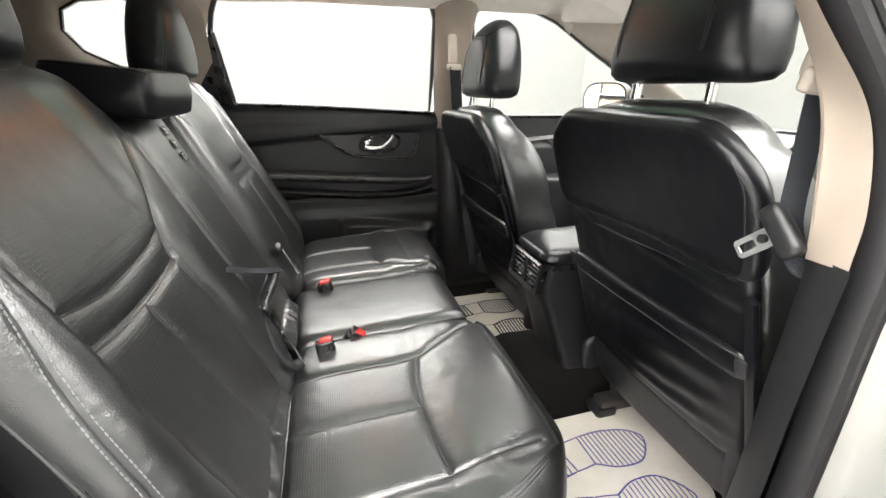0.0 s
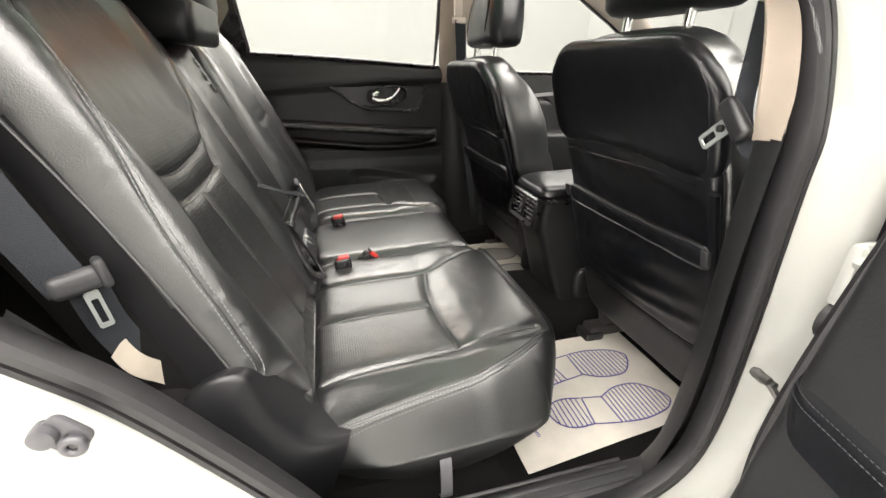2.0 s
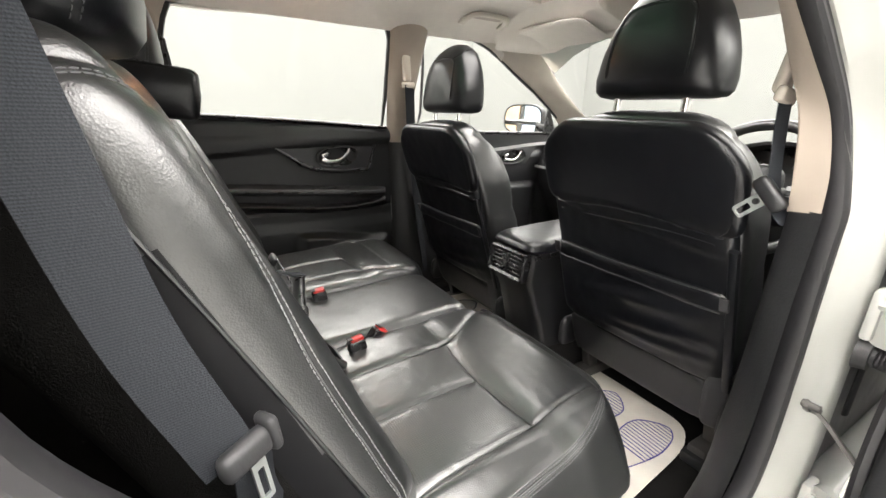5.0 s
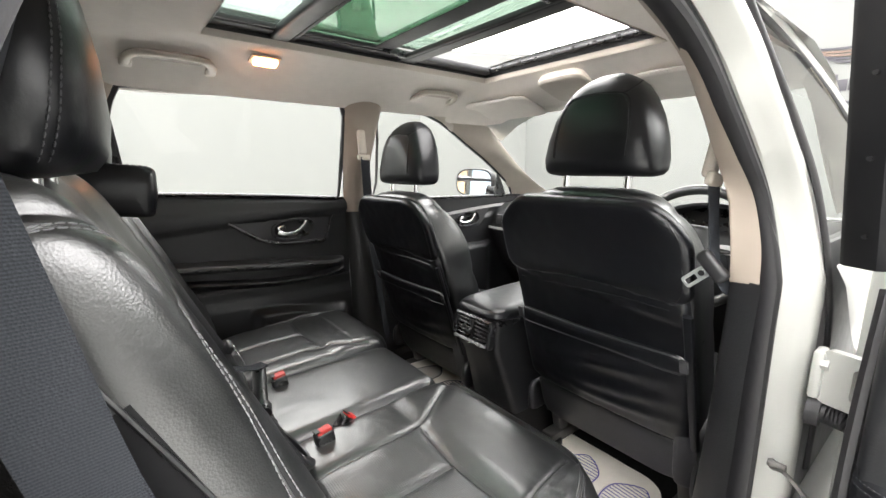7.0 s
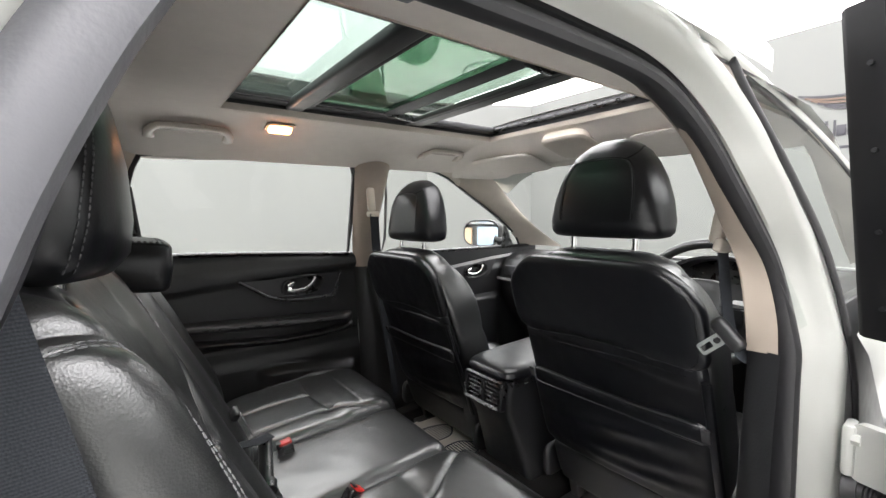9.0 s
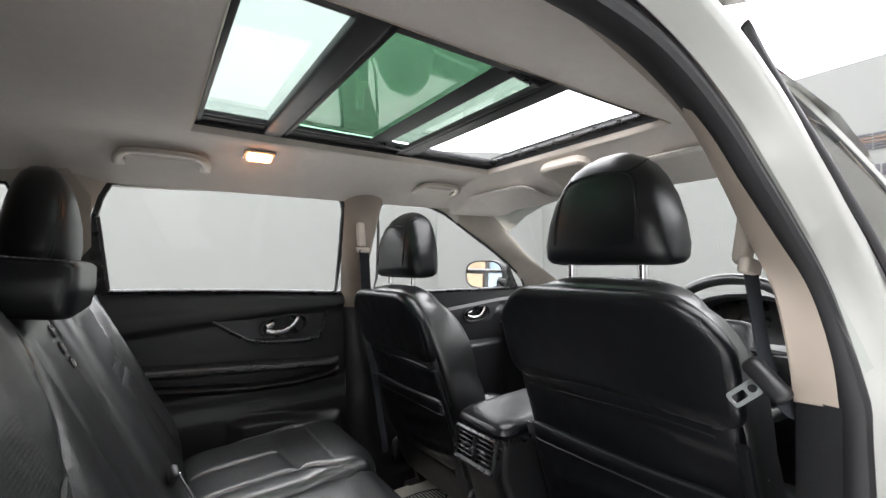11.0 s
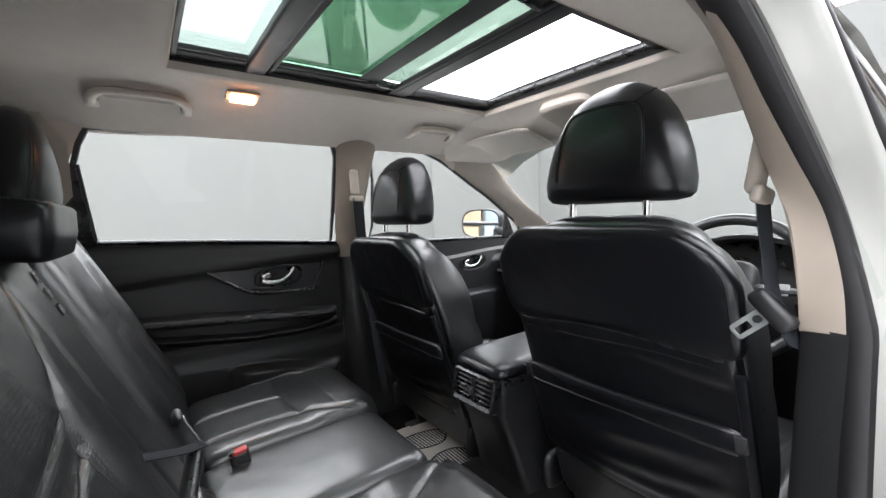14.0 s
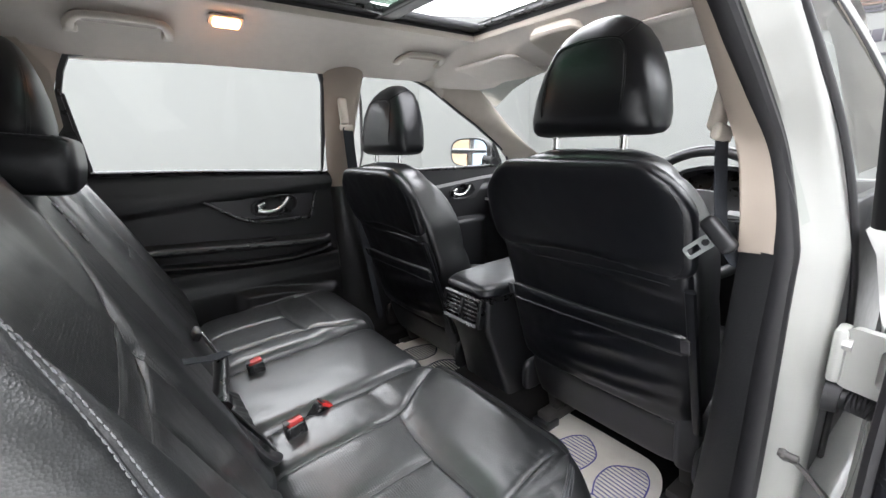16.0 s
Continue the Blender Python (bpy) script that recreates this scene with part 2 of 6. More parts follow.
def tube(points, radius, sides=8, closed=False, bm=None, squash=(1, 1), up=None):
    """A round or flattened rod along the points. radius: one number or one for each point."""
    pts = [Vector(p) for p in points]
    n = len(pts)
    rings, side = [], None
    for i, p in enumerate(pts):
        a = pts[i - 1] if (closed or i) else p
        b = pts[(i + 1) % n] if (closed or i + 1 < n) else p
        d = (b - a).normalized()
        if up is not None:
            side = d.cross(Vector(up)).normalized()
        elif side is None:
            side = d.cross(Vector((0, 0, 1)) if abs(d.z) < 0.9 else Vector((1, 0, 0))).normalized()
        else:
            side = (side - d * side.dot(d)).normalized()
        other = side.cross(d)
        r = radius[i] if isinstance(radius, (list, tuple)) else radius
        rings.append([p + side * (r * squash[0] * math.cos(2 * math.pi * k / sides)) + other * (r * squash[1] * math.sin(2 * math.pi * k / sides)) for k in range(sides)])
    bm, rows = sheet(rings, closed, True, bm)
    if not closed:
        bm.faces.new(rows[0][::-1])
        bm.faces.new(rows[-1])
    return bm


def ribbon(points, width, thick, up, bm=None, closed=False):
    """A flat band along the points, its face towards up."""
    pts = [Vector(p) for p in points]
    n, rings = len(pts), []
    ups = up if isinstance(up, list) else [up] * n
    for i, p in enumerate(pts):
        a = pts[i - 1] if (closed or i) else p
        b = pts[(i + 1) % n] if (closed or i + 1 < n) else p
        d = (b - a).normalized()
        u = Vector(ups[i])
        side = d.cross(u).normalized() * (width / 2)
        lift = side.cross(d).normalized() * (thick / 2)
        rings.append([p + side + lift, p - side + lift, p - side - lift, p + side - lift])
    bm, rows = sheet(rings, closed, True, bm)
    if not closed:
        bm.faces.new(rows[0][::-1])
        bm.faces.new(rows[-1])
    return bm


def box(size, bevel=0.004, m=None, bm=None, segments=2, taper=None):
    """A box with rounded edges; taper: the top's size over the bottom's."""
    tmp = bmesh.new()
    bmesh.ops.create_cube(tmp, size=1.0)
    for v in tmp.verts:
        k = taper if (taper and v.co.z > 0) else (1, 1)
        v.co = Vector((v.co.x * size[0] * k[0], v.co.y * size[1] * k[1], v.co.z * size[2]))
    if bevel:
        bmesh.ops.bevel(tmp, geom=list(tmp.edges) + list(tmp.verts), offset=bevel, segments=segments, profile=0.5, affect="EDGES")
    if m is not None:
        tmp.transform(m)
    if bm is None:
        return tmp
    return merge(bm, tmp)


def merge(bm, tmp):
    index = {}
    for v in tmp.verts:
        index[v] = bm.verts.new(v.co)
    for f in tmp.faces:
        g = bm.faces.new([index[v] for v in f.verts])
        g.material_index = f.material_index
    tmp.free()
    return bm


def slab(outline, frame_m, thick, bevel=0.0, segments=2):
    """A plate of the outline (x, y pairs), thick along z, placed by frame_m."""
    bm = bmesh.new()
    low = [bm.verts.new((x, y, 0)) for x, y in outline]
    bm.faces.new(low)
    got = bmesh.ops.extrude_face_region(bm, geom=list(bm.faces))
    for v in got["geom"]:
        if isinstance(v, bmesh.types.BMVert):
            v.co.z += thick
    if bevel:
        rim = [e for e in bm.edges if abs(e.verts[0].co.z - e.verts[1].co.z) < 1e-6]
        bmesh.ops.bevel(bm, geom=rim, offset=bevel, segments=segments, profile=0.5, affect="EDGES")
    bm.transform(frame_m)
    return bm


def frame_of(origin, u, v):
    """A pose whose x axis runs along u, its y axis along v."""
    u, v = Vector(u).normalized(), Vector(v)
    w = u.cross(v).normalized()
    v = w.cross(u)
    m = Matrix((u, v, w)).transposed().to_4x4()
    m.translation = Vector(origin)
    return m


def rounded(w, h, r, n=5, cx=0.0, cy=0.0):
    """The outline of a rounded rectangle."""
    out = []
    for sx, sy, a0 in ((1, 1, 0), (-1, 1, 90), (-1, -1, 180), (1, -1, 270)):
        for k in range(n + 1):
            a = radians(a0 + 90 * k / n)
            out.append((cx + sx * (w / 2 - r) + r * math.cos(a), cy + sy * (h / 2 - r) + r * math.sin(a)))
    return out


def superring(cx, cy, z, rx, ry, power=3.0, n=36, tilt=None):
    """A closed superellipse ring at height z."""
    out = []
    for k in range(n):
        a = 2 * math.pi * k / n
        c, s = math.cos(a), math.sin(a)
        out.append(Vector((cx + rx * math.copysign(abs(c) ** (2 / power), c), cy + ry * math.copysign(abs(s) ** (2 / power), s), z)))
    return out


def ease(t):
    t = min(1.0, max(0.0, t))
    return t * t * (3 - 2 * t)


class Seams:
    """Chains of points in a pad's plane, smoothed, with the nearest distance and the place along them."""

    def __init__(self, chains):
        ends = []
        run = 0.0
        for chain in chains:
            pts = smooth_path([(x, y, 0) for x, y in chain], 4)
            for p, q in zip(pts, pts[1:]):
                ends.append((p.x, p.y, q.x - p.x, q.y - p.y, run))
                run += (q - p).length
            run += 1.0
        e = np.array(ends)
        self.x, self.y, self.dx, self.dy, self.run = e.T
        self.sq = self.dx ** 2 + self.dy ** 2 + 1e-12

    def near(self, a, b):
        t = np.clip(((a - self.x) * self.dx + (b - self.y) * self.dy) / self.sq, 0.0, 1.0)
        ex, ey = a - self.x - t * self.dx, b - self.y - t * self.dy
        d = ex * ex + ey * ey
        i = int(d.argmin())
        return math.sqrt(d[i]), self.run[i] + float(t[i]) * math.sqrt(self.sq[i])


def crease(d):
    """Depth of a stitched seam: leather rolling down into a narrow valley."""
    return 1 - math.exp(-d)


class Pad:
    """An upholstered pad: a rounded plate in its own a, b plane, puffed towards +n between the seams."""

    def __init__(self, m, width, height, front, back, corner=0.2, power=10.0, seams=(), puff=0.008, sink=0.022, shape=None, swell=None, seed=0, wrinkle=0.0015, edge=2.6, under=None, pucker=0.0):
        self.under, self.pucker = under, pucker
        self.lines = Seams(seams) if seams else None
        self.m, self.w, self.h, self.front, self.back = m, width / 2, height / 2, front, back
        self.corner, self.power, self.seams, self.puff, self.sink = corner, power, seams, puff, sink
        self.shape, self.swell, self.seed, self.wrinkle, self.edge = shape, swell, seed, wrinkle, edge

    def at(self, u, v, side=1):
        k = self.corner
        p = 2 + 0.75 / k
        r = max(abs(u), abs(v))
        f = r / (abs(u) ** p + abs(v) ** p) ** (1 / p) if r > 1e-6 else 1.0
        f = 1 + (f - 1) * r * r
        a, b = u * self.w * f, v * self.h * f
        if self.shape:
            a, b = self.shape(a, b)
        pu, pv = self.power if isinstance(self.power, tuple) else (self.power, self.power)
        rim = max(0.0, (1 - abs(u) ** pu) * (1 - abs(v) ** pv)) ** (1 / self.edge)
        if side > 0:
            n = self.front * rim
            if self.swell:
                n += self.swell(a, b) * rim
            if self.seams:
                d, along = self.lines.near(a, b)
                n += self.puff * crease(d / self.sink) * rim - self.puff * 0.6 * rim
                if self.pucker and d < 0.06:
                    n += self.pucker * rim * math.exp(-d / 0.016) * noise.noise(Vector((along * 95, d * 14, self.seed)))
            if self.wrinkle:
                n += self.wrinkle * rim * (noise.noise(Vector((a * 16, b * 16, self.seed))) + 0.6 * noise.noise(Vector((a * 45, b * 38, self.seed + 7))))
        else:
            if self.under:
                rim = max(0.0, (1 - abs(u) ** self.under) * (1 - abs(v) ** 9)) ** 0.9
            n = -self.back * rim
        return a, b, n

    def point(self, u, v, side=1, lift=0.0):
        a, b, n = self.at(u, v, side)
        return self.m @ Vector((a, b, n + lift))

    def place(self, a, b, lift=0.0):
        """The point of the front over (a, b), for stitches."""
        u, v = a / self.w, b / self.h
        for _ in range(12):
            x, y, _n = self.at(u, v)
            u, v = u + (a - x) / self.w, v + (b - y) / self.h
            u, v = max(-1.0, min(1.0, u)), max(-1.0, min(1.0, v))
        return self.point(u, v, 1, lift)

    def mesh(self, nu=60, nv=60, zone=None, back=0):
        def steps(n):
            out = []
            for i in range(n + 1):
                t = -1 + 2 * i / n
                out.append(math.copysign(1 - (1 - abs(t)) ** 1.7, t) * 0.55 + t * 0.45)
            return out
        bm = bmesh.new()
        us, vs = steps(nu), steps(nv)
        top = [[bm.verts.new(self.point(u, v)) for v in vs] for u in us]
        edge = lambda i, j: i in (0, nu) or j in (0, nv)
        low = [[top[i][j] if edge(i, j) else bm.verts.new(self.point(us[i], vs[j], -1)) for j in range(nv + 1)] for i in range(nu + 1)]
        for i in range(nu):
            for j in range(nv):
                f = bm.faces.new((top[i][j], top[i + 1][j], top[i + 1][j + 1], top[i][j + 1]))
                if zone:
                    f.material_index = int(zone(*self.at((us[i] + us[i + 1]) / 2, (vs[j] + vs[j + 1]) / 2)))
                g = [low[i][j], low[i][j + 1], low[i + 1][j + 1], low[i + 1][j]]
                if len(set(g) - {top[i][j], top[i + 1][j], top[i + 1][j + 1], top[i][j + 1]}):
                    bm.faces.new(g).material_index = back
        return bm


def seam_lines(pad, seams, radius=0.0015, lift=0.0003):
    """Thin raised seams along a pad's seam chains."""
    bm = bmesh.new()
    for chain in seams:
        pts = smooth_path([(a, b, 0) for a, b in chain], 10)
        tube(evened([pad.place(p.x, p.y, lift) for p in pts]), radius, 6, bm=bm)
    return bm


def evened(points, times=4):
    """The same line with small waves taken out of it."""
    pts = [Vector(p) for p in points]
    for _ in range(times):
        pts = [pts[0]] + [(a + b * 2 + c) / 4 for a, b, c in zip(pts, pts[1:], pts[2:])] + [pts[-1]]
    return pts


def stitches(points, length=0.006, gap=0.0035, radius=0.0009, bm=None):
    """Thread laid along the points as single stitches."""
    bm = bm or bmesh.new()
    pts = [Vector(p) for p in points]
    run, start, total = 0.0, 0.0, 0.0
    marks = [0.0]
    for a, b in zip(pts, pts[1:]):
        total += (b - a).length
        marks.append(total)

    def along(s):
        for i in range(1, len(pts)):
            if s <= marks[i] or i == len(pts) - 1:
                d = marks[i] - marks[i - 1]
                return pts[i - 1].lerp(pts[i], (s - marks[i - 1]) / d if d else 0)
    while start + length < total:
        a, b = along(start), along(start + length)
        d = (b - a).normalized()
        side = d.cross(Vector((0.3, 0.5, 0.8))).normalized() * radius
        other = side.cross(d).normalized() * radius
        ring = lambda c, k: [bm.verts.new(c + (side * x + other * y) * k) for x, y in ((1, 0), (0, 1), (-1, 0), (0, -1))]
        r0, r1, r2 = ring(a, 0.6), ring(a.lerp(b, 0.5), 1.15), ring(b, 0.6)
        for p, q in ((r0, r1), (r1, r2)):
            for k in range(4):
                bm.faces.new((p[k], p[(k + 1) % 4], q[(k + 1) % 4], q[k]))
        bm.faces.new(r0[::-1])
        bm.faces.new(r2)
        start += length + gap
    return bm


# ---------------------------------------------------------------- the studio round the car
def plain_box(name, low, high, material, label, category, kind="structure"):
    size = [b - a for a, b in zip(low, high)]
    mid = [(a + b) / 2 for a, b in zip(low, high)]
    return thing(name, box(size, 0, pose(*mid)), material, label, category, kind=kind)


plain_box("floor", (-5.2, -4.2, -0.1), (5.3, 5.4, 0.0), CONCRETE, "pale grey painted studio floor under the car", "floor")
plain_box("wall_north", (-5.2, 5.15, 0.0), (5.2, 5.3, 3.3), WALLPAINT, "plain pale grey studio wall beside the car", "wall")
# never in view: a reflector for the near seats and body side
plain_box("wall_south", (-5.2, -4.2, 0.0), (5.2, -4.05, 3.3), SOUTH_BOUNCE, "unseen studio wall beside the open door, paled to bounce light", "wall")
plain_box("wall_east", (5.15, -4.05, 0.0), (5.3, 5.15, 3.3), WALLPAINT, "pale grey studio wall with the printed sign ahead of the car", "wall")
# whitened as a reflector for faces turned rearwards, such as the B-pillar step
plain_box("wall_west", (-5.15, -4.05, 0.0), (-5.0, 5.15, 3.3), WEST_BOUNCE, "studio wall behind the car, whitened to bounce light", "wall")
corner = [(3.45, 5.14), (5.14, 4.25), (5.14, 5.14)]
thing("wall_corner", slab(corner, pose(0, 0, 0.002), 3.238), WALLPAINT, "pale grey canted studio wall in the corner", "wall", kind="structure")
plain_box("ceiling", (-5.0, -4.05, 3.24), (5.15, 5.15, 3.36), LIGHT_PANEL, "white stretched studio ceiling, lit evenly from behind", "ceiling")

# made-up stores against the wall behind the car, giving the wing mirror its tan and blue reflection; seen only there
rack = empty_thing("storage_rack", "made-up grey steel rack with tan and blue boxes for the mirror", "storage rack", place=(-4.8, 1.3, 0.0))
for y in (0.70, 1.86):
    part("upright", box((0.40, 0.04, 2.3), 0.004, pose(-4.78, y, 1.15)), SILVER, rack, "grey upright")
for z in (0.35, 1.02, 1.60, 2.2):
    part("shelf", box((0.40, 1.12, 0.025), 0.004, pose(-4.78, 1.28, z)), SILVER, rack, "grey shelf")
for y, z, w, h, mat, what in ((0.95, 1.035, 0.42, 0.50, BOX_BLUE, "pale blue plastic"), (1.54, 1.035, 0.55, 0.48, BOX_TAN, "tan cardboard"), (0.94, 1.615, 0.40, 0.42, BOX_BLUE, "pale blue plastic"), (1.52, 1.615, 0.58, 0.46, BOX_TAN, "tan cardboard"), (1.25, 0.365, 0.7, 0.5, SILVER, "grey plastic")):
    thing("storage_box", box((0.36, w, h), 0.012, pose(-4.78, y, z + h / 2)), mat, what + " made-up box on the grey rack", "box", "storage boxes")

# the printed sign on the wall ahead: winged emblem above two bars of lettering
sign = empty_thing("wall_sign", "printed dark and brown winged wall sign with lettering", "sign", place=(5.14, 0.2, 2.2))
for k in range(5):
    z = 2.478 - 0.034 * k
    reach = 0.44 - 0.055 * k
    for e in (1, -1):
        pts = [Vector((5.135, 0.03 + 0.006 * e + e * reach * t, z + 0.058 * t ** 2.2)) for t in [i / 12 for i in range(13)]]
        part("wing_stripe", ribbon(pts, 0.020, 0.006, (-1, 0, 0)), SIGN_BROWN if k in (1, 2) else SIGN_DARK, sign)
for y, w, h in ((0.232, 0.022, 0.165), (0.205, 0.040, 0.022), (0.168, 0.020, 0.165), (0.115, 0.075, 0.11), (0.03, 0.075, 0.11), (-0.06, 0.075, 0.11), (-0.15, 0.075, 0.11)):
    part("letter_bar", box((0.006, w, h), 0.001, pose(5.145, y, 2.07 + h / 2)), SIGN_DARK, sign)
part("small_lettering", box((0.006, 0.32, 0.026), 0.001, pose(5.145, -0.04, 1.955)), SIGN_DARK, sign)


# ---------------------------------------------------------------- the car's body
def side_y(z):
    """How far out the body side stands at a height."""
    return 0.745 - 0.2 * max(0.0, z - 1.1)


APERTURE = [(-0.30, 0.545), (-0.16, 0.54), (-0.06, 0.55), (-0.005, 0.60), (0.017, 0.69), (0.018, 0.83), (0.013, 0.95), (0.008, 1.06), (0.010, 1.15), (-0.008, 1.235),
            (-0.062, 1.305), (-0.108, 1.355), (-0.165, 1.412), (-0.225, 1.455), (-0.30, 1.475), (-0.42, 1.48), (-0.58, 1.480), (-0.680, 1.474), (-0.733, 1.455), (-0.762, 1.415),
            (-0.790, 1.359), (-0.813, 1.302), (-0.842, 1.21), (-0.835, 1.10), (-0.775, 0.995), (-0.69, 0.905), (-0.615, 0.80), (-0.56, 0.715), (-0.50, 0.62), (-0.42, 0.56)]
APERTURE = [(x + 0.010 if x > -0.17 and z > 0.58 else x, z) for x, z in APERTURE]
rim2 = smooth_path([(x, 0, z) for x, z in APERTURE], 6, True)
normals2 = []
for i, p in enumerate(rim2):
    d = (rim2[(i + 1) % len(rim2)] - rim2[i - 1]).normalized()
    normals2.append(Vector((d.z, 0, -d.x)))


def rim_row(offset, dy):
    """The door opening's outline, moved outwards in its plane by offset and out of the car by dy."""
    out = []
    for p, n in zip(rim2, normals2):
        q = p + n * (offset if offset < 0.03 else offset * (1 - 0.6 * max(0.0, n.z)))
        out.append(Vector((q.x, -(side_y(q.z) + dy), q.z)))
    return out


body = empty_thing("car_body", "white painted car body round an open rear doorway", "car body", kind="structure", place=(0, 0, 0.3))
# door opening: black seal, its lip, and the painted step outside it
part("door_seal", sheet([rim_row(*o) for o in ((0.002, -0.024), (-0.004, -0.014), (-0.007, -0.002), (-0.005, 0.006), (0.001, 0.010), (0.010, 0.009), (0.015, 0.003), (0.018, -0.006))], False, True)[0], RUBBER, body, "black rubber door seal")
# grey strip over the black seal: ceiling light on the rubber, put in as colour
sheen_rows = [[q for q, p in zip(rim_row(*o), rim2) if p.x < -0.60 and p.z > 1.18] for o in ((-0.010, -0.012), (-0.012, 0.0), (-0.009, 0.010), (-0.002, 0.015), (0.008, 0.016), (0.018, 0.013), (0.024, 0.006))]
part("seal_sheen_strip", sheet(sheen_rows)[0], PILLAR_GREY, body, "mid-grey strip painting the sheen on the C-pillar seal")
part("seal_lip", sheet([rim_row(*o) for o in ((0.015, 0.001), (0.017, 0.006), (0.022, 0.007), (0.024, 0.001))], False, True)[0], RUBBER, body)
step = []
for o, dy in ((0.016, -0.004), (0.028, 0.004), (0.045, 0.012), (0.062, 0.03), (0.075, 0.048), (0.09, 0.054), (0.12, 0.056)):
    back = rim_row(o, dy)
    front = rim_row(min(o, 0.062 + (o - 0.062) * 0.8), dy * 0.8)
    step.append([p.lerp(q, ease(n.x * 3)) for p, q, n in zip(back, front, normals2)])
part("painted_step", sheet(step, False, True)[0], PAINT, body, "white painted door step")

# rear quarter and roof side outside the doorway, with the wheel arch below
quarter = []
for i, (p, n) in enumerate(zip(rim2, normals2)):
    if p.x < -0.40 and p.z < 1.44 and n.x < 0.1:
        row = []
        for k in range(9):
            t = k / 8
            q = p + n * (0.12 + 0.45 * t)
            row.append(Vector((q.x, -(side_y(q.z) + 0.056 + 0.07 * ease(t * 1.6) * (1 if q.z < 1.15 else 0.4)), q.z)))
        quarter.append(row)
part("quarter_panel", sheet(quarter)[0], PAINT, body, "white rear quarter panel")
roof_rows = []
for k in range(13):
    x = -1.7 + 2.55 * k / 12
    row = []
    for j in range(13):
        t = j / 12
        y = -0.66 + 1.32 * t
        drop = 0.13 * abs(2 * t - 1) ** 4
        row.append(Vector((x, y, 1.675 - drop - (0.12 * ((x - 0.35) / 0.5) ** 2 if x > 0.35 else 0) - (0.05 * ((-0.9 - x) / 0.8) ** 2 if x < -0.9 else 0))))
    roof_rows.append(row)
bm = bmesh.new()
grid = [[bm.verts.new(p) for p in row] for row in roof_rows]
for i in range(12):
    for j in range(12):
        mid = (grid[i][j].co + grid[i + 1][j + 1].co) / 2
        if not (-0.60 < mid.x < 0.48 and abs(mid.y) < 0.42):
            bm.faces.new((grid[i][j], grid[i + 1][j], grid[i + 1][j + 1], grid[i][j + 1]))
part("roof_skin", bm, PAINT, body)
for s in (1, -1):
    rail = [(x, s * (y + 0.012), z + 0.028) for x, y, z in ((-1.7, 0.68, 1.49), (-1.0, 0.688, 1.505), (-0.4, 0.69, 1.512), (0.0, 0.675, 1.53), (0.25, 0.655, 1.545), (0.40, 0.668, 1.522), (0.53, 0.69, 1.47), (0.66, 0.71, 1.405), (0.82, 0.735, 1.315), (1.0, 0.762, 1.21), (1.2, 0.79, 1.09))]
    if s < 0:
        rail = [(-1.7, -0.66, 1.56), (-0.9, -0.655, 1.588), (-0.4, -0.648, 1.600), (-0.12, -0.640, 1.598), (0.04, -0.632, 1.580), (0.20, -0.636, 1.558)]
    part("cant_rail", tube(smooth_path(rail, 6), 0.020 if s > 0 else 0.012, 12, squash=(0.9, 1.0)), PAINT, body)
    sill = [(-0.75, s * 0.80, 0.42), (-0.3, s * 0.80, 0.40), (0.2, s * 0.80, 0.40), (1.2, s * 0.80, 0.40)]
    part("sill", tube(sill, 0.10, 16, squash=(0.8, 1.2)), PAINT, body)
part("roof_side_panel", sheet([[Vector((x, -y, z - 0.10 * max(0.0, x + 0.05) - 0.02 * max(0.0, -0.6 - x))) for y, z in ((0.716, 1.515), (0.716, 1.545), (0.700, 1.570), (0.672, 1.590), (0.640, 1.600))] for x in [-1.2 + 0.065 * k for k in range(19)]])[0], PAINT, body, "white roof side above the doorway")
part("tailgate", box((0.08, 1.4, 1.15), 0.03, pose(-1.75, 0, 1.05)), PAINT, body)
part("bonnet", box((1.0, 1.5, 0.10), 0.04, pose(1.85, 0, 1.0, 0, 6, 0)), PAINT, body)
part("front_bulkhead", box((0.05, 1.5, 0.75), 0.01, pose(1.38, 0, 0.72)), BLACK, body)
part("underbody", box((3.2, 1.5, 0.06), 0.01, pose(-0.15, 0, 0.34)), BLACK, body)

# B-pillar outside: black front-door gap strip behind the painted step
gap = smooth_path([(-0.135, -0.702, 1.512), (-0.08, -0.710, 1.465), (0.02, -0.738, 1.356), (0.085, -0.766, 1.246), (0.125, -0.790, 1.11), (0.15, -0.80, 0.97), (0.155, -0.80, 0.75)], 8)
part("door_gap_strip", tube(gap, 0.0056, 8, squash=(0.7, 1.4)), RUBBER, body, "black rubber strip beside the front door")
check = part("check_strap", ribbon([(0.058, -0.782, 0.785), (0.062, -0.80, 0.770), (0.058, -0.83, 0.745), (0.05, -0.87, 0.715)], 0.016, 0.005, (0.3, 0, 1)), DULL_STEEL, body, "greased dark steel door check strap")
part("bracket", box((0.034, 0.010, 0.015), 0.004, pose(0.052, -0.774, 0.79, 0, 38, 0)), DULL_STEEL, check)
part("bolt", tube([(0.043, -0.768, 0.797), (0.043, -0.792, 0.797)], 0.006, 12), DULL_STEEL, check)
part("pivot", tube([(0.062, -0.768, 0.782), (0.062, -0.79, 0.782)], 0.006, 12), DULL_STEEL, check)
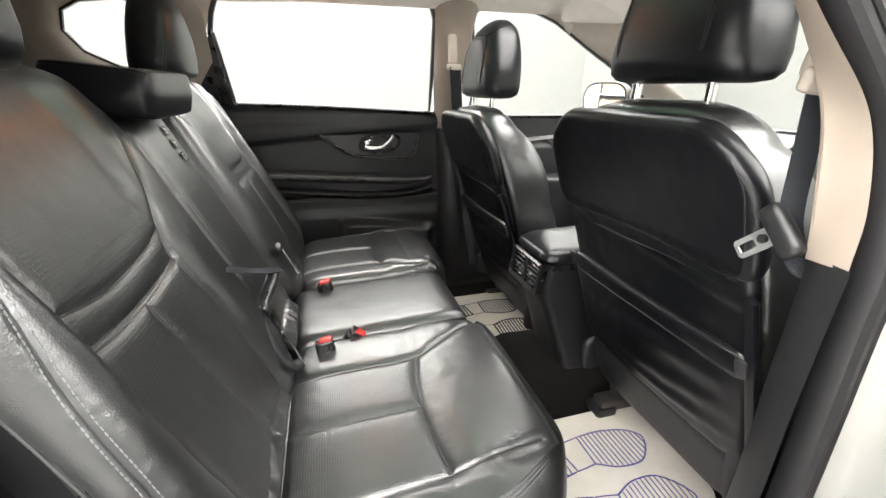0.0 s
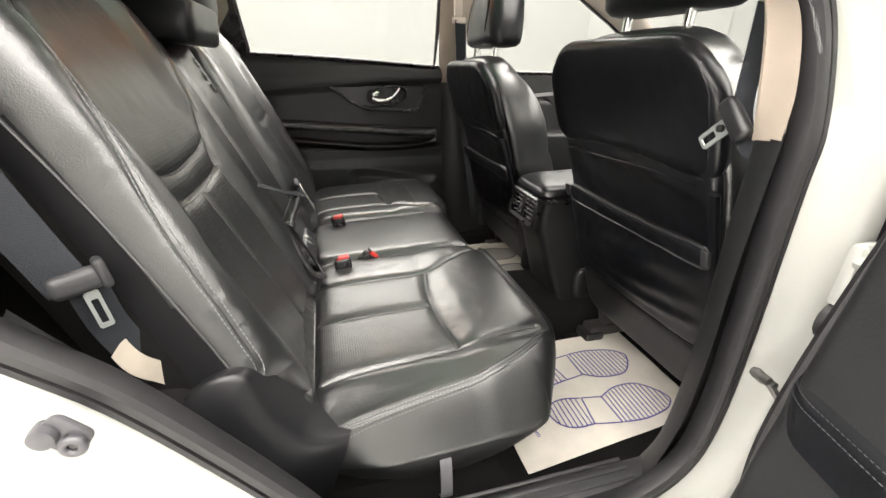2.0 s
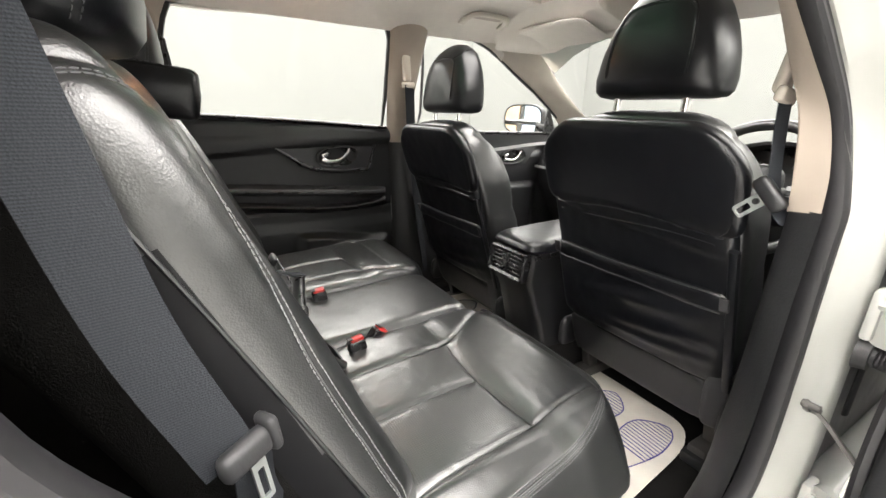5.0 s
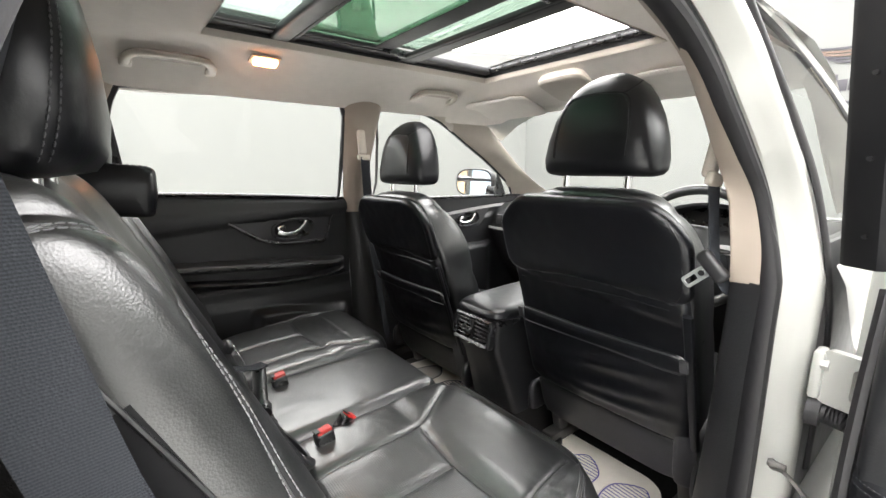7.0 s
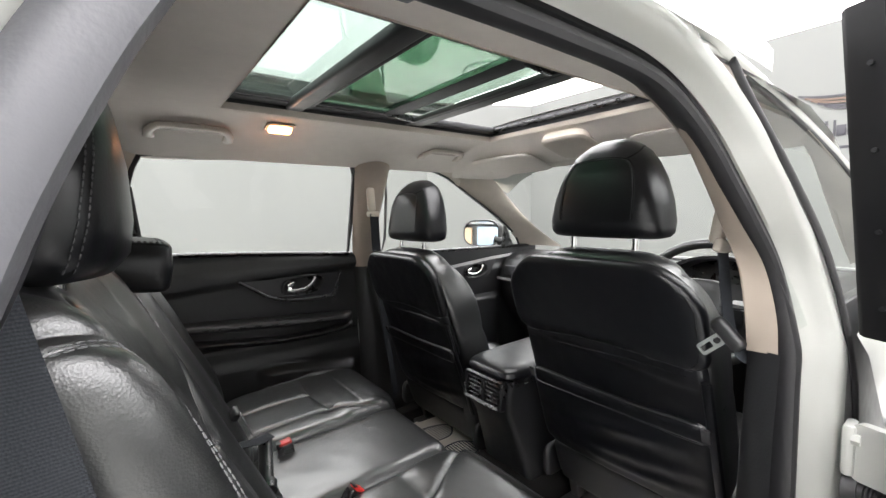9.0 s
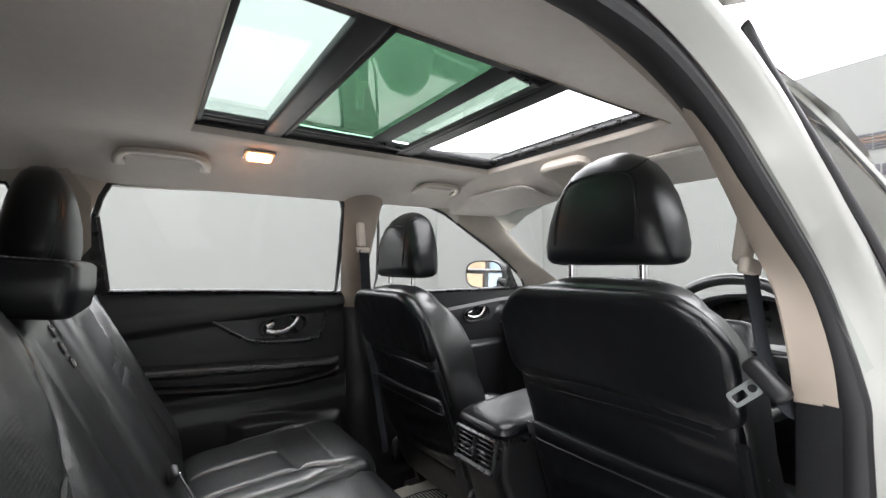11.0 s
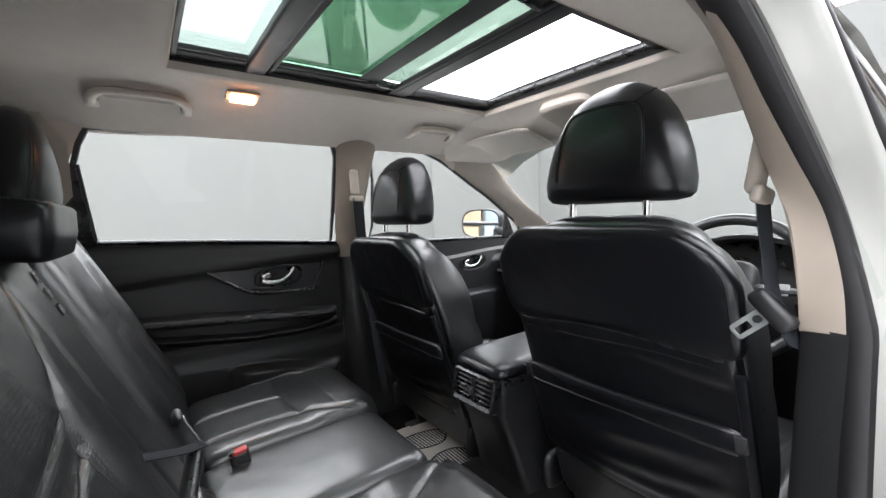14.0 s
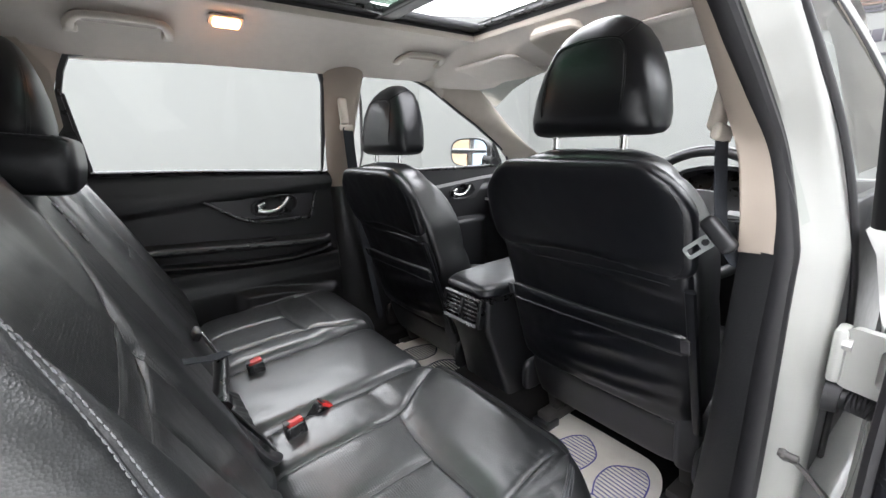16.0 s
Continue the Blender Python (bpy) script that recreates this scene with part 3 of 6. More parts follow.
for z in (0.957, 0.60):
    hm = frame_of((0.075, -0.86, z), (-0.26, -0.966, 0), (0, 0, 1))
    rings = [[hm @ Vector((x, y, d)) for x, y in ring] for ring, d in ((rounded(0.11, 0.088, 0.012), 0.008), (rounded(0.052, 0.054, 0.008, 5, 0.012), 0.008), (rounded(0.052, 0.054, 0.008, 5, 0.012), -0.008), (rounded(0.11, 0.088, 0.012), -0.008))]
    hinge = part("hinge", sheet(rings, True, True)[0], PAINT, body, "white painted steel hinge")
    part("leaf", box((0.04, 0.016, 0.080), 0.006, pose(0.092, -0.803, z)), PAINT, hinge)
    part("knuckle", tube([(0.094, -0.822, z - 0.040), (0.094, -0.822, z + 0.040)], 0.010, 14), PAINT, hinge)
    part("bolt", tube([(0.078, -0.806, z + 0.02), (0.078, -0.816, z + 0.02)], 0.009, 6), PAINT, hinge)
bpath = smooth_path([(0.092, -0.82, 0.893), (0.090, -0.850, 0.890), (0.080, -0.880, 0.868), (0.062, -0.893, 0.82), (0.045, -0.890, 0.77), (0.030, -0.885, 0.72)], 12)
boot = part("wiring_boot", tube(bpath, [0.015 + 0.003 * (i % 2) for i in range(len(bpath))], 12), RUBBER, body, "ribbed black rubber wiring boot")
part("flange", tube([(0.093, -0.798, 0.893), (0.093, -0.815, 0.893)], [0.028, 0.025], 16), RUBBER, boot)
part("sleeve", tube([(0.093, -0.812, 0.893), (0.091, -0.845, 0.890)], 0.017, 14), RUBBER, boot)
striker = part("striker", slab(rounded(0.036, 0.030, 0.008), frame_of((-0.722, -0.774, 0.896), (0.62, 0, -0.78), (0.78, 0, 0.62)), 0.005, 0.0015), STRIKER_GREY, body, "grey steel door striker")
part("buffer", tube([(-0.733, -0.772, 0.900), (-0.733, -0.781, 0.900), (-0.733, -0.785, 0.900), (-0.733, -0.787, 0.900)], [0.0105, 0.0105, 0.0095, 0.006], 20), STRIKER_GREY, striker, "round grey buffer")
part("loop", tube([Vector((-0.715 + 0.0070 * math.cos(a), -0.783, 0.888 + 0.0070 * math.sin(a))) for a in [2 * math.pi * k / 20 for k in range(20)]], 0.0036, 10, True), STRIKER_GREY, striker, "round striker loop")
part("boss", tube([(-0.715, -0.774, 0.888), (-0.715, -0.781, 0.888)], 0.0092, 18), STRIKER_GREY, striker)
part("bolt", tube([(-0.715, -0.780, 0.888), (-0.715, -0.783, 0.888)], 0.0030, 6), DULL_STEEL, striker, "bright bolt head")


# ---------------------------------------------------------------- cabin shell
def gridsheet(f, u0, u1, nu, v0, v1, nv, hole=None, bm=None):
    bm = bm or bmesh.new()
    rows = [[bm.verts.new(f(u0 + (u1 - u0) * i / nu, v0 + (v1 - v0) * j / nv)) for j in range(nv + 1)] for i in range(nu + 1)]
    for i in range(nu):
        for j in range(nv):
            u, v = u0 + (u1 - u0) * (i + 0.5) / nu, v0 + (v1 - v0) * (j + 0.5) / nv
            if hole and hole(u, v):
                continue
            bm.faces.new((rows[i][j], rows[i + 1][j], rows[i + 1][j + 1], rows[i][j + 1]))
    for v in [v for v in bm.verts if not v.link_faces]:
        bm.verts.remove(v)
    return bm


def thicken(bm, by):
    """Gives an open sheet a thickness."""
    bmesh.ops.recalc_face_normals(bm, faces=bm.faces)
    bmesh.ops.solidify(bm, geom=list(bm.faces), thickness=by)
    return bm


SUN = (-0.55, 0.43, 0.345)  # sunroof opening: rear, front, half width


def lining_z(x, y):
    d = max(0.0, (abs(y) - 0.40) / 0.25)
    z = 1.612 - 0.10 * d ** 1.8
    if x > 0.44:
        z -= 0.050 * ease((x - 0.44) / 0.07) + 0.22 * max(0.0, x - 0.48)
    if x > 0.44:
        z = max(z, 1.490)
    if x < -0.75:
        z -= 0.05 * ((-0.75 - x) / 0.8) ** 1.5
    return z


def lining(u, v):
    return Vector((u, v, lining_z(u, v)))


bm = bmesh.new()
xs = sorted({*[-1.7 + 0.05 * i for i in range(23)], SUN[0] - 0.012, SUN[0], *[SUN[0] + 0.049 * i for i in range(1, 20)], SUN[1], SUN[1] + 0.012, 0.48, 0.53, 0.58, 0.62, 0.65, 0.68, 0.70})
ys = sorted({*[s * v for s in (1, -1) for v in (0.0, 0.1, 0.2, 0.28, SUN[2], SUN[2] + 0.012, 0.40, 0.44, 0.48, 0.52, 0.56, 0.60, 0.63, 0.65)]})
inside = lambda x, y: SUN[0] - 0.001 < x < SUN[1] + 0.001 and abs(y) < SUN[2] + 0.001
grid = {}
for x in xs:
    for y in ys:
        lift = 0.006 if inside(x, y) else 0.0
        grid[x, y] = bm.verts.new(lining(x, y) + Vector((0, 0, lift)))
for x0, x1 in zip(xs, xs[1:]):
    for y0, y1 in zip(ys, ys[1:]):
        if not (inside(x0, y0) and inside(x1, y1) and inside(x0, y1) and inside(x1, y0)):
            bm.faces.new((grid[x0, y0], grid[x1, y0], grid[x1, y1], grid[x0, y1]))
for v in [v for v in bm.verts if not v.link_faces]:
    bm.verts.remove(v)
thing("headliner", bm, HEADLINING, "beige cloth headliner with a panoramic sunroof opening", "headliner", kind="structure", sharp=50)

# sunroof: frame walls, rails, cross bars, panes
sunroof = empty_thing("sunroof", "panoramic sunroof with green tinted panes, front pane slid back", "sunroof", kind="structure", place=(0, 0, 1.62))
x0, x1, hw = SUN
ring = lambda dx, z: [Vector(p) for p in ((x0 + dx, -hw + dx, z), (x1 - dx, -hw + dx, z), (x1 - dx, hw - dx, z), (x0 + dx, hw - dx, z))]
part("opening_lip", sheet([ring(-0.004, 1.612), ring(0.0, 1.618), ring(0.0, 1.630)], False, True)[0], BEIGE_LIGHT, sunroof, "beige edge of the opening")
part("inner_wall", sheet([ring(0.0015, 1.629), ring(0.0015, 1.668)], False, True)[0], RUBBER, sunroof, "black inner wall of the opening")
for s in (1, -1):
    part("side_rail", box((x1 - x0 - 0.004, 0.046, 0.020), 0.005, pose((x0 + x1) / 2, s * (hw - 0.026), 1.648)), RUBBER, sunroof, "black sunroof rail")
    part("guide", box((0.58, 0.012, 0.012), 0.003, pose(-0.25, s * (hw - 0.055), 1.648)), BLACK, sunroof)
    part("lift_arm", box((0.085, 0.016, 0.022), 0.004, pose(-0.02, s * (hw - 0.058), 1.644, 0, 6, 0)), SMOOTH, sunroof)
part("cross_bar", box((0.050, 2 * hw - 0.01, 0.028), 0.008, pose(-0.362, 0, 1.640), segments=3), BLACK, sunroof, "dark grey cross bar")
part("cross_bar_seal", box((0.012, 2 * hw - 0.012, 0.016), 0.004, pose(-0.324, 0, 1.642)), RUBBER, sunroof)
part("rear_trim", box((0.012, 2 * hw - 0.02, 0.02), 0.003, pose(x0 + 0.010, 0, 1.645)), BLACK, sunroof)
part("pane_border", box((0.060, 2 * hw - 0.02, 0.003), 0.001, pose(-0.065, 0, 1.646)), RUBBER, sunroof, "black printed border of the middle pane")
part("pane_front_frame", box((0.052, 2 * hw - 0.01, 0.022), 0.006, pose(0.062, 0, 1.642), segments=3), BLACK, sunroof)
part("pane_front_seal", box((0.014, 2 * hw - 0.012, 0.014), 0.004, pose(0.024, 0, 1.636)), RUBBER, sunroof)
part("wind_deflector", box((0.022, 2 * hw - 0.02, 0.012), 0.004, pose(x1 - 0.016, 0, 1.648)), SMOOTH, sunroof)
for k in range(9):
    part("deflector_clip", box((0.004, 0.014, 0.003), 0.0012, pose(x1 - 0.030, -0.30 + 0.075 * k, 1.652)), SMOOTH, sunroof)
part("pane", box((0.20, 2 * hw - 0.02, 0.004), 0, pose(-0.455, 0, 1.662)), PALE_GREEN, sunroof, "pale green fixed rear pane").visible_shadow = False
part("pane", box((0.29, 2 * hw - 0.02, 0.004), 0, pose(-0.185, 0, 1.654)), GREEN, sunroof, "green middle pane").visible_shadow = False
part("pane", box((0.42, 2 * hw - 0.02, 0.004), 0, pose(-0.120, 0, 1.676)), MIST_GREEN, sunroof, "slid-back front pane").visible_shadow = False


# cabin lamp, grab handles, sun visors, overhead console
def cabin_lamp(s):
    ob = empty_thing("cabin_lamp", "small lit amber cabin lamp in the headliner", "cabin lamp", "cabin lamps", place=(-0.372, s * 0.452, 1.59))
    m = frame_of((-0.372, s * 0.452, 1.598 if s > 0 else 1.621), (1, 0, 0), (0, 0.95, -s * 0.22))
    part("bezel", slab(rounded(0.086, 0.052, 0.008), m @ pose(0, 0, -0.004), 0.006, 0.001), BEIGE_LIGHT, ob)
    part("lens", slab(rounded(0.066, 0.036, 0.006), m @ pose(0, 0, -0.015), 0.014, 0.003), LAMP, ob, "glowing amber lens")
    return ob


cabin_lamp(1)
cabin_lamp(-1)


def grab_handle(x, s, span=0.19):
    ob = empty_thing("grab_handle", "folded beige plastic grab handle above the window", "grab handle", "grab handles", place=(x, s * 0.52, 1.56))
    z = lambda y: lining_z(x, y)
    at = lambda dx, y, d: (x + dx, s * y, z(y) - d)
    pts = [at(-span / 2, 0.560, 0.004), at(-span / 2 + 0.002, 0.535, 0.010), at(-span / 2 + 0.016, 0.510, 0.011), at(-span / 2 + 0.04, 0.500, 0.011), at(0, 0.497, 0.011),
           at(span / 2 - 0.04, 0.500, 0.011), at(span / 2 - 0.016, 0.510, 0.011), at(span / 2 - 0.002, 0.535, 0.010), at(span / 2, 0.560, 0.004)]
    part("bar", tube(smooth_path(pts, 6), 0.010, 10, squash=(1.3, 0.8)), BEIGE_LIGHT, ob)
    for e in (-1, 1):
        part("mount", box((0.030, 0.030, 0.012), 0.005, pose(x + e * (span / 2 - 0.002), s * 0.560, z(0.56) - 0.004, -s * 25, 0, 0)), BEIGE_LIGHT, ob)
    part("recess", slab(rounded(span - 0.05, 0.030, 0.012), frame_of((x, s * 0.527, z(0.527) - 0.0035), (1, 0, 0), (0, 0.94, -s * 0.33)), 0.003), BEIGE, ob)
    return ob


grab_handle(-0.605, 1, 0.21)
grab_handle(0.33, 1, 0.19)
grab_handle(-0.605, -1, 0.21)


def sun_visor(s):
    ob = empty_thing("sun_visor", "beige cloth sun visor folded against the headliner", "sun visor", "sun visors", place=(0.575, s * 0.365, 1.54))
    m = frame_of((0.572, s * 0.385, 1.528), (0, 1, 0), (1, 0, -0.28))
    part("panel", Pad(m, 0.37, 0.19, 0.008, 0.008, 0.16, 14.0, wrinkle=0.0).mesh(28, 16), HEADLINING, ob)
    part("label", slab(rounded(0.09, 0.04, 0.003), m @ pose(-s * 0.02, 0.02, -0.0115), 0.002), BEIGE_LIGHT, ob, "pale warning label")
    part("pivot", tube([(0.52, s * 0.575, 1.545), (0.52, s * 0.44, 1.562)], 0.006, 8), BEIGE_LIGHT, ob)
    return ob


sun_visor(1)
sun_visor(-1)
overhead = empty_thing("overhead_console", "beige overhead console with map lamps ahead of the sunroof", "overhead console", place=(0.52, 0.012, 1.57))
om = frame_of((0.520, 0.012, 1.556), (0, 1, 0), (1, 0, -0.30))
part("housing", Pad(om, 0.19, 0.18, 0.012, 0.036, 0.25, 6.0, wrinkle=0.0).mesh(24, 20), BEIGE_LIGHT, overhead)
for s in (1, -1):
    part("lamp_lens", slab(rounded(0.05, 0.035, 0.006), om @ pose(s * 0.048, 0.01, -0.037), 0.004, 0.001), LABEL_WHITE, overhead)
part("sunglasses_lid", slab(rounded(0.12, 0.06, 0.01), om @ pose(0, -0.05, -0.036), 0.004, 0.001), BEIGE_LIGHT, overhead)
rvm = empty_thing("rear_view_mirror", "interior mirror and sensor pod behind the windscreen", "interior mirror", place=(0.72, 0, 1.45))
part("pod", box((0.09, 0.09, 0.05), 0.015, pose(0.70, 0, 1.49, 0, 30, 0), segments=3), GREY, rvm)
part("stem", tube([(0.70, 0, 1.48), (0.655, -0.01, 1.44)], 0.010, 10), GREY, rvm)
part("housing", Pad(frame_of((0.645, -0.01, 1.425), (0, 1, 0), (0.15, 0, 1)), 0.24, 0.07, 0.012, 0.012, 0.4, wrinkle=0.0).mesh(20, 10), GREY, rvm)
part("glass", slab(rounded(0.22, 0.055, 0.015), frame_of((0.631, -0.01, 1.427), (0, 1, 0), (0.15, 0, 1)) @ pose(0, 0, -0.001), 0.001), MIRROR, rvm)


# ---------------------------------------------------------------- cabin floor
def floor_z(x, y):
    tunnel = 0.10 * ease((0.17 - abs(y)) / 0.07) if x > -0.05 else 0.0
    edge = 0.06 * ease((abs(y) - 0.645) / 0.05)
    under = 0.10 * ease((-0.18 - x) / 0.10) * (1 - ease((abs(y) - 0.57) / 0.04))
    return 0.418 + tunnel * ease((x + 0.05) / 0.1) + edge + under


thing("carpet_floor", gridsheet(lambda x, y: Vector((x, y, floor_z(x, y) + 0.004 * noise.noise(Vector((x * 9, y * 9, 0))))), -1.7, 1.35, 90, -0.70, 0.70, 60), CARPET, "black carpeted cabin floor with raised centre tunnel", "carpet", kind="structure")
part("boot_floor", box((1.05, 1.36, 0.04), 0.01, pose(-1.2, 0, 0.80)), CARPET, body)
part("boot_liner", box((0.04, 1.36, 0.75), 0.01, pose(-1.66, 0, 0.95)), BLACK, body)


# ---------------------------------------------------------------- the far side: doors, pillars and windows
def rear_trim_depth(x, z):
    """How far in from the glass plane the rear door's trim stands."""
    y = 0.728
    y -= 0.012 * ease((1.165 - z) / 0.03) * (1 - ease((1.12 - z) / 0.05)) * 0.6
    # padded upper section rolls in over the belt line
    sweep = 1.075 + 0.05 * (x + 0.65) / 0.65
    y += 0.010 * ease((sweep - z) / 0.030)
    y += 0.020 * ease((z - sweep) / 0.10)
    y -= 0.012 * ease((0.80 - z) / 0.05)
    # lower map pocket
    y -= 0.045 * ease((0.735 - 0.02 * math.sin((x + 0.2) * 9) - z) / 0.03) * ease((x + 0.42) / 0.05) * (1 - ease((x + 0.06) / 0.05))
    # groove between arm rest and lower panel
    y += 0.006 * math.exp(-((z - 0.838) / 0.006) ** 2)
    return y


door1 = empty_thing("door_1", "closed far rear car door with black trim and chrome handle", "car door", kind="structure", place=(-0.35, 0.74, 0.5))
part("trim_panel", gridsheet(lambda x, z: Vector((x, rear_trim_depth(x, z), z + (0.052 - 0.045 * (x + 0.83) / 0.83 if z > 1.13 else 0.0) * ease((z - 1.10) / 0.06))), -0.83, 0.005, 110, 0.45, 1.158, 150), BLACK, door1, "black grained door trim", sharp=60)
part("belt_roll", tube(smooth_path([(-0.84, 0.735, 1.200), (-0.55, 0.735, 1.190), (-0.3, 0.732, 1.178), (-0.02, 0.728, 1.160)], 8), 0.012, 10, squash=(1.4, 0.7)), SMOOTH, door1)
part("outer_skin", box((0.86, 0.03, 0.66), 0.01, pose(-0.40, 0.83, 0.80)), PAINT, door1)
# arm rest strip and pocket slit
arm = []
for k in range(49):
    x = -0.70 + 0.682 * k / 48
    d = math.sqrt(max(0.0, 1 - max(0.0, (x + 0.20) / 0.182) ** 2.4))
    top = 0.945 - 0.074 * (x + 0.622)
    drop = float(np.interp(x, (-0.7, -0.6, -0.34, -0.19, -0.096, -0.02), (0.052, 0.058, 0.068, 0.060, 0.046, 0.034)))
    front = [(0.0, 0.014), (0.050, 0.008), (0.062, 0.004), (0.067, -0.002), (0.068, -0.010), (0.064, -0.018), (0.052, -0.021), (0.026, -0.025), (0.024, 0.008 - drop)]
    lip = [(0.044, 0.003 - drop), (0.055, 0.0 - drop), (0.057, -0.004 - drop), (0.050, -0.010 - drop), (0.020, -0.022 - drop), (0.0, -0.034 - drop)]
    arm.append([Vector((x, 0.742 - d * w, top + dz)) for w, dz in front + lip])
part("arm_rest", sheet(arm)[0], BLACK, door1, "black arm rest with a recessed slot", 60)
part("arm_rest_strip", tube([row[4] + Vector((0, -0.001, 0.003)) for row in arm[:-3]], 0.0028, 8), SMOOTH, door1, "glossy black arm rest strip")
part("pocket_strip", tube([row[11] + Vector((0, -0.0005, 0)) for row in arm[:-3]], 0.0022, 8), SMOOTH, door1)
part("switch_recess", box((0.10, 0.012, 0.008), 0.002, pose(-0.30, 0.690, 0.930)), SMOOTH, door1)
part("speaker_ring", tube([(-0.16 + 0.085 * math.cos(a), 0.690, 0.58 + 0.085 * math.sin(a)) for a in [k * math.pi / 14 for k in range(28)]], 0.006, 8, True), BLACK, door1)
# handle bowl: bezel edge line, oval cup, chrome lever
bez = smooth_path([(-0.462, 0.724, 1.082), (-0.405, 0.722, 1.045), (-0.345, 0.720, 1.010), (-0.27, 0.719, 0.996), (-0.14, 0.719, 0.992), (-0.108, 0.719, 0.998), (-0.088, 0.720, 1.05), (-0.072, 0.721, 1.094)], 8)
part("bezel_edge", tube(bez, [0.0035 + 0.005 * math.sin(math.pi * min(1.0, 0.08 + i / len(bez))) for i in range(len(bez))], 10), SMOOTH, door1, "glossy black curved bezel edge")
part("bezel_panel", gridsheet(lambda x, z: Vector((x, 0.726 - 0.004 * math.sin((x + 0.46) / 0.39 * math.pi), 0.996 + (1.086 - 0.996) * z if x > -0.33 else 1.082 - (1.082 - 0.998) * (1 - ((-0.33 - x) / 0.13) ** 1.2) * (1 - z))), -0.455, -0.085, 40, 0.0, 1.0, 12), BEZEL, door1, "dark grey handle surround")


def door_handle(parent, x, y, z, k=1.0):
    """Oval cup with a chrome lever."""
    cup = []
    oval = lambda a, r: (k * 0.079 * r * math.copysign(abs(math.cos(a)) ** 0.8, math.cos(a)), k * 0.036 * r * math.copysign(abs(math.sin(a)) ** 0.8, math.sin(a)) + 0.10 * k * 0.07 * r * math.cos(a))
    for r, d in ((1.0, 0.0), (0.98, -0.006), (0.93, -0.007), (0.88, -0.003), (0.84, 0.001), (0.6, 0.002), (0.05, 0.002)):
        cup.append([Vector((x + oval(a, r)[0], y + d - 0.002, z + oval(a, r)[1])) for a in [2 * math.pi * i / 40 for i in range(40)]])
    handle = part("handle_cup", sheet(cup, False, True)[0], SMOOTH, parent, "black oval handle cup")
    part("cup_ring", tube([p + Vector((0, -0.001, 0)) for p in cup[1]], 0.0022, 8, True), SMOOTH, handle)
    lever = smooth_path([(x - k * 0.056, y - 0.008, z - k * 0.010), (x - k * 0.035, y - 0.013, z - k * 0.018), (x, y - 0.016, z - k * 0.016), (x + k * 0.026, y - 0.016, z - k * 0.002), (x + k * 0.043, y - 0.014, z + k * 0.016), (x + k * 0.048, y - 0.012, z + k * 0.024)], 6)
    n = len(lever)
    part("lever", tube(lever, [k * (0.0105 - 0.004 * math.sin(math.pi * i / (n - 1))) for i in range(n)], 12, squash=(0.6, 1.0)), CHROME, handle, "chrome lever")
    part("lock_slider", box((0.030 * k, 0.014, 0.020 * k), 0.006, pose(x - k * 0.044, y - 0.007, z + k * 0.004, 0, -20, 0), segments=3), CHROME, handle, "chrome lock slider")


door_handle(door1, -0.236, 0.717, 1.051, 1.06)


def far_y(z):
    return 0.745 - 0.24 * max(0.0, z - 1.16)


# window opening of the far rear door: outline of the glass, then black seal and beige surround
REARWIN = [(-0.035, 1.168), (-0.30, 1.182), (-0.55, 1.192), (-0.736, 1.198), (-0.748, 1.30), (-0.762, 1.415), (-0.747, 1.468), (-0.728, 1.508), (-0.69, 1.516), (-0.45, 1.518), (-0.2, 1.525), (-0.075, 1.526), (-0.045, 1.515), (-0.033, 1.48), (-0.033, 1.3)]


def offset_outline(points, by):
    n, out = len(points), []
    cx, cz = sum(p[0] for p in points) / n, sum(p[1] for p in points) / n
    for i, (x, z) in enumerate(points):
        ax, az = points[i - 1]
        bx, bz = points[(i + 1) % n]
        dx, dz = bx - ax, bz - az
        k = math.hypot(dx, dz) or 1
        nx, nz = dz / k, -dx / k
        if nx * (x - cx) + nz * (z - cz) < 0:
            nx, nz = -nx, -nz
        out.append((x + nx * by, z + nz * by))
    return out


def pane_from(outline, y_of, shift=0.0):
    bm = bmesh.new()
    bm.faces.new([bm.verts.new((x, y_of(z) + shift, z)) for x, z in outline])
    bmesh.ops.triangulate(bm, faces=bm.faces)
    return bm


def surround(outline, steps, y_of, sgn=1):
    """Bands round a window: steps are (offset outwards, inwards into the cabin)."""
    return sheet([[Vector((x, sgn * (y_of(z) - i), z)) for x, z in offset_outline(outline, o)] for o, i in steps], False, True)[0]


win1 = empty_thing("window_1", "clear far rear door window with black seal", "window", kind="structure", place=(-0.4, 0.72, 1.17))
g = part("pane", pane_from(offset_outline(REARWIN, 0.01), far_y, 0.004), CLEAR, win1)
g.visible_shadow = False
part("window_seal", surround(REARWIN, ((-0.002, 0.0), (0.0, 0.008), (0.006, 0.010), (0.012, 0.012), (0.014, 0.0)), far_y), RUBBER, win1, "black rubber window seal")
part("rear_divider", box((0.014, 0.014, 0.235), 0.004, pose(-0.750, 0.712, 1.305, 13, -6, 0)), RUBBER, win1)
part("corner_panel", thicken(pane_from([(-0.738, 1.19), (-0.751, 1.30), (-0.764, 1.428), (-0.802, 1.335), (-0.835, 1.29), (-0.90, 1.19)], far_y, -0.012), 0.010), SMOOTH, win1, "black triangular corner panel")

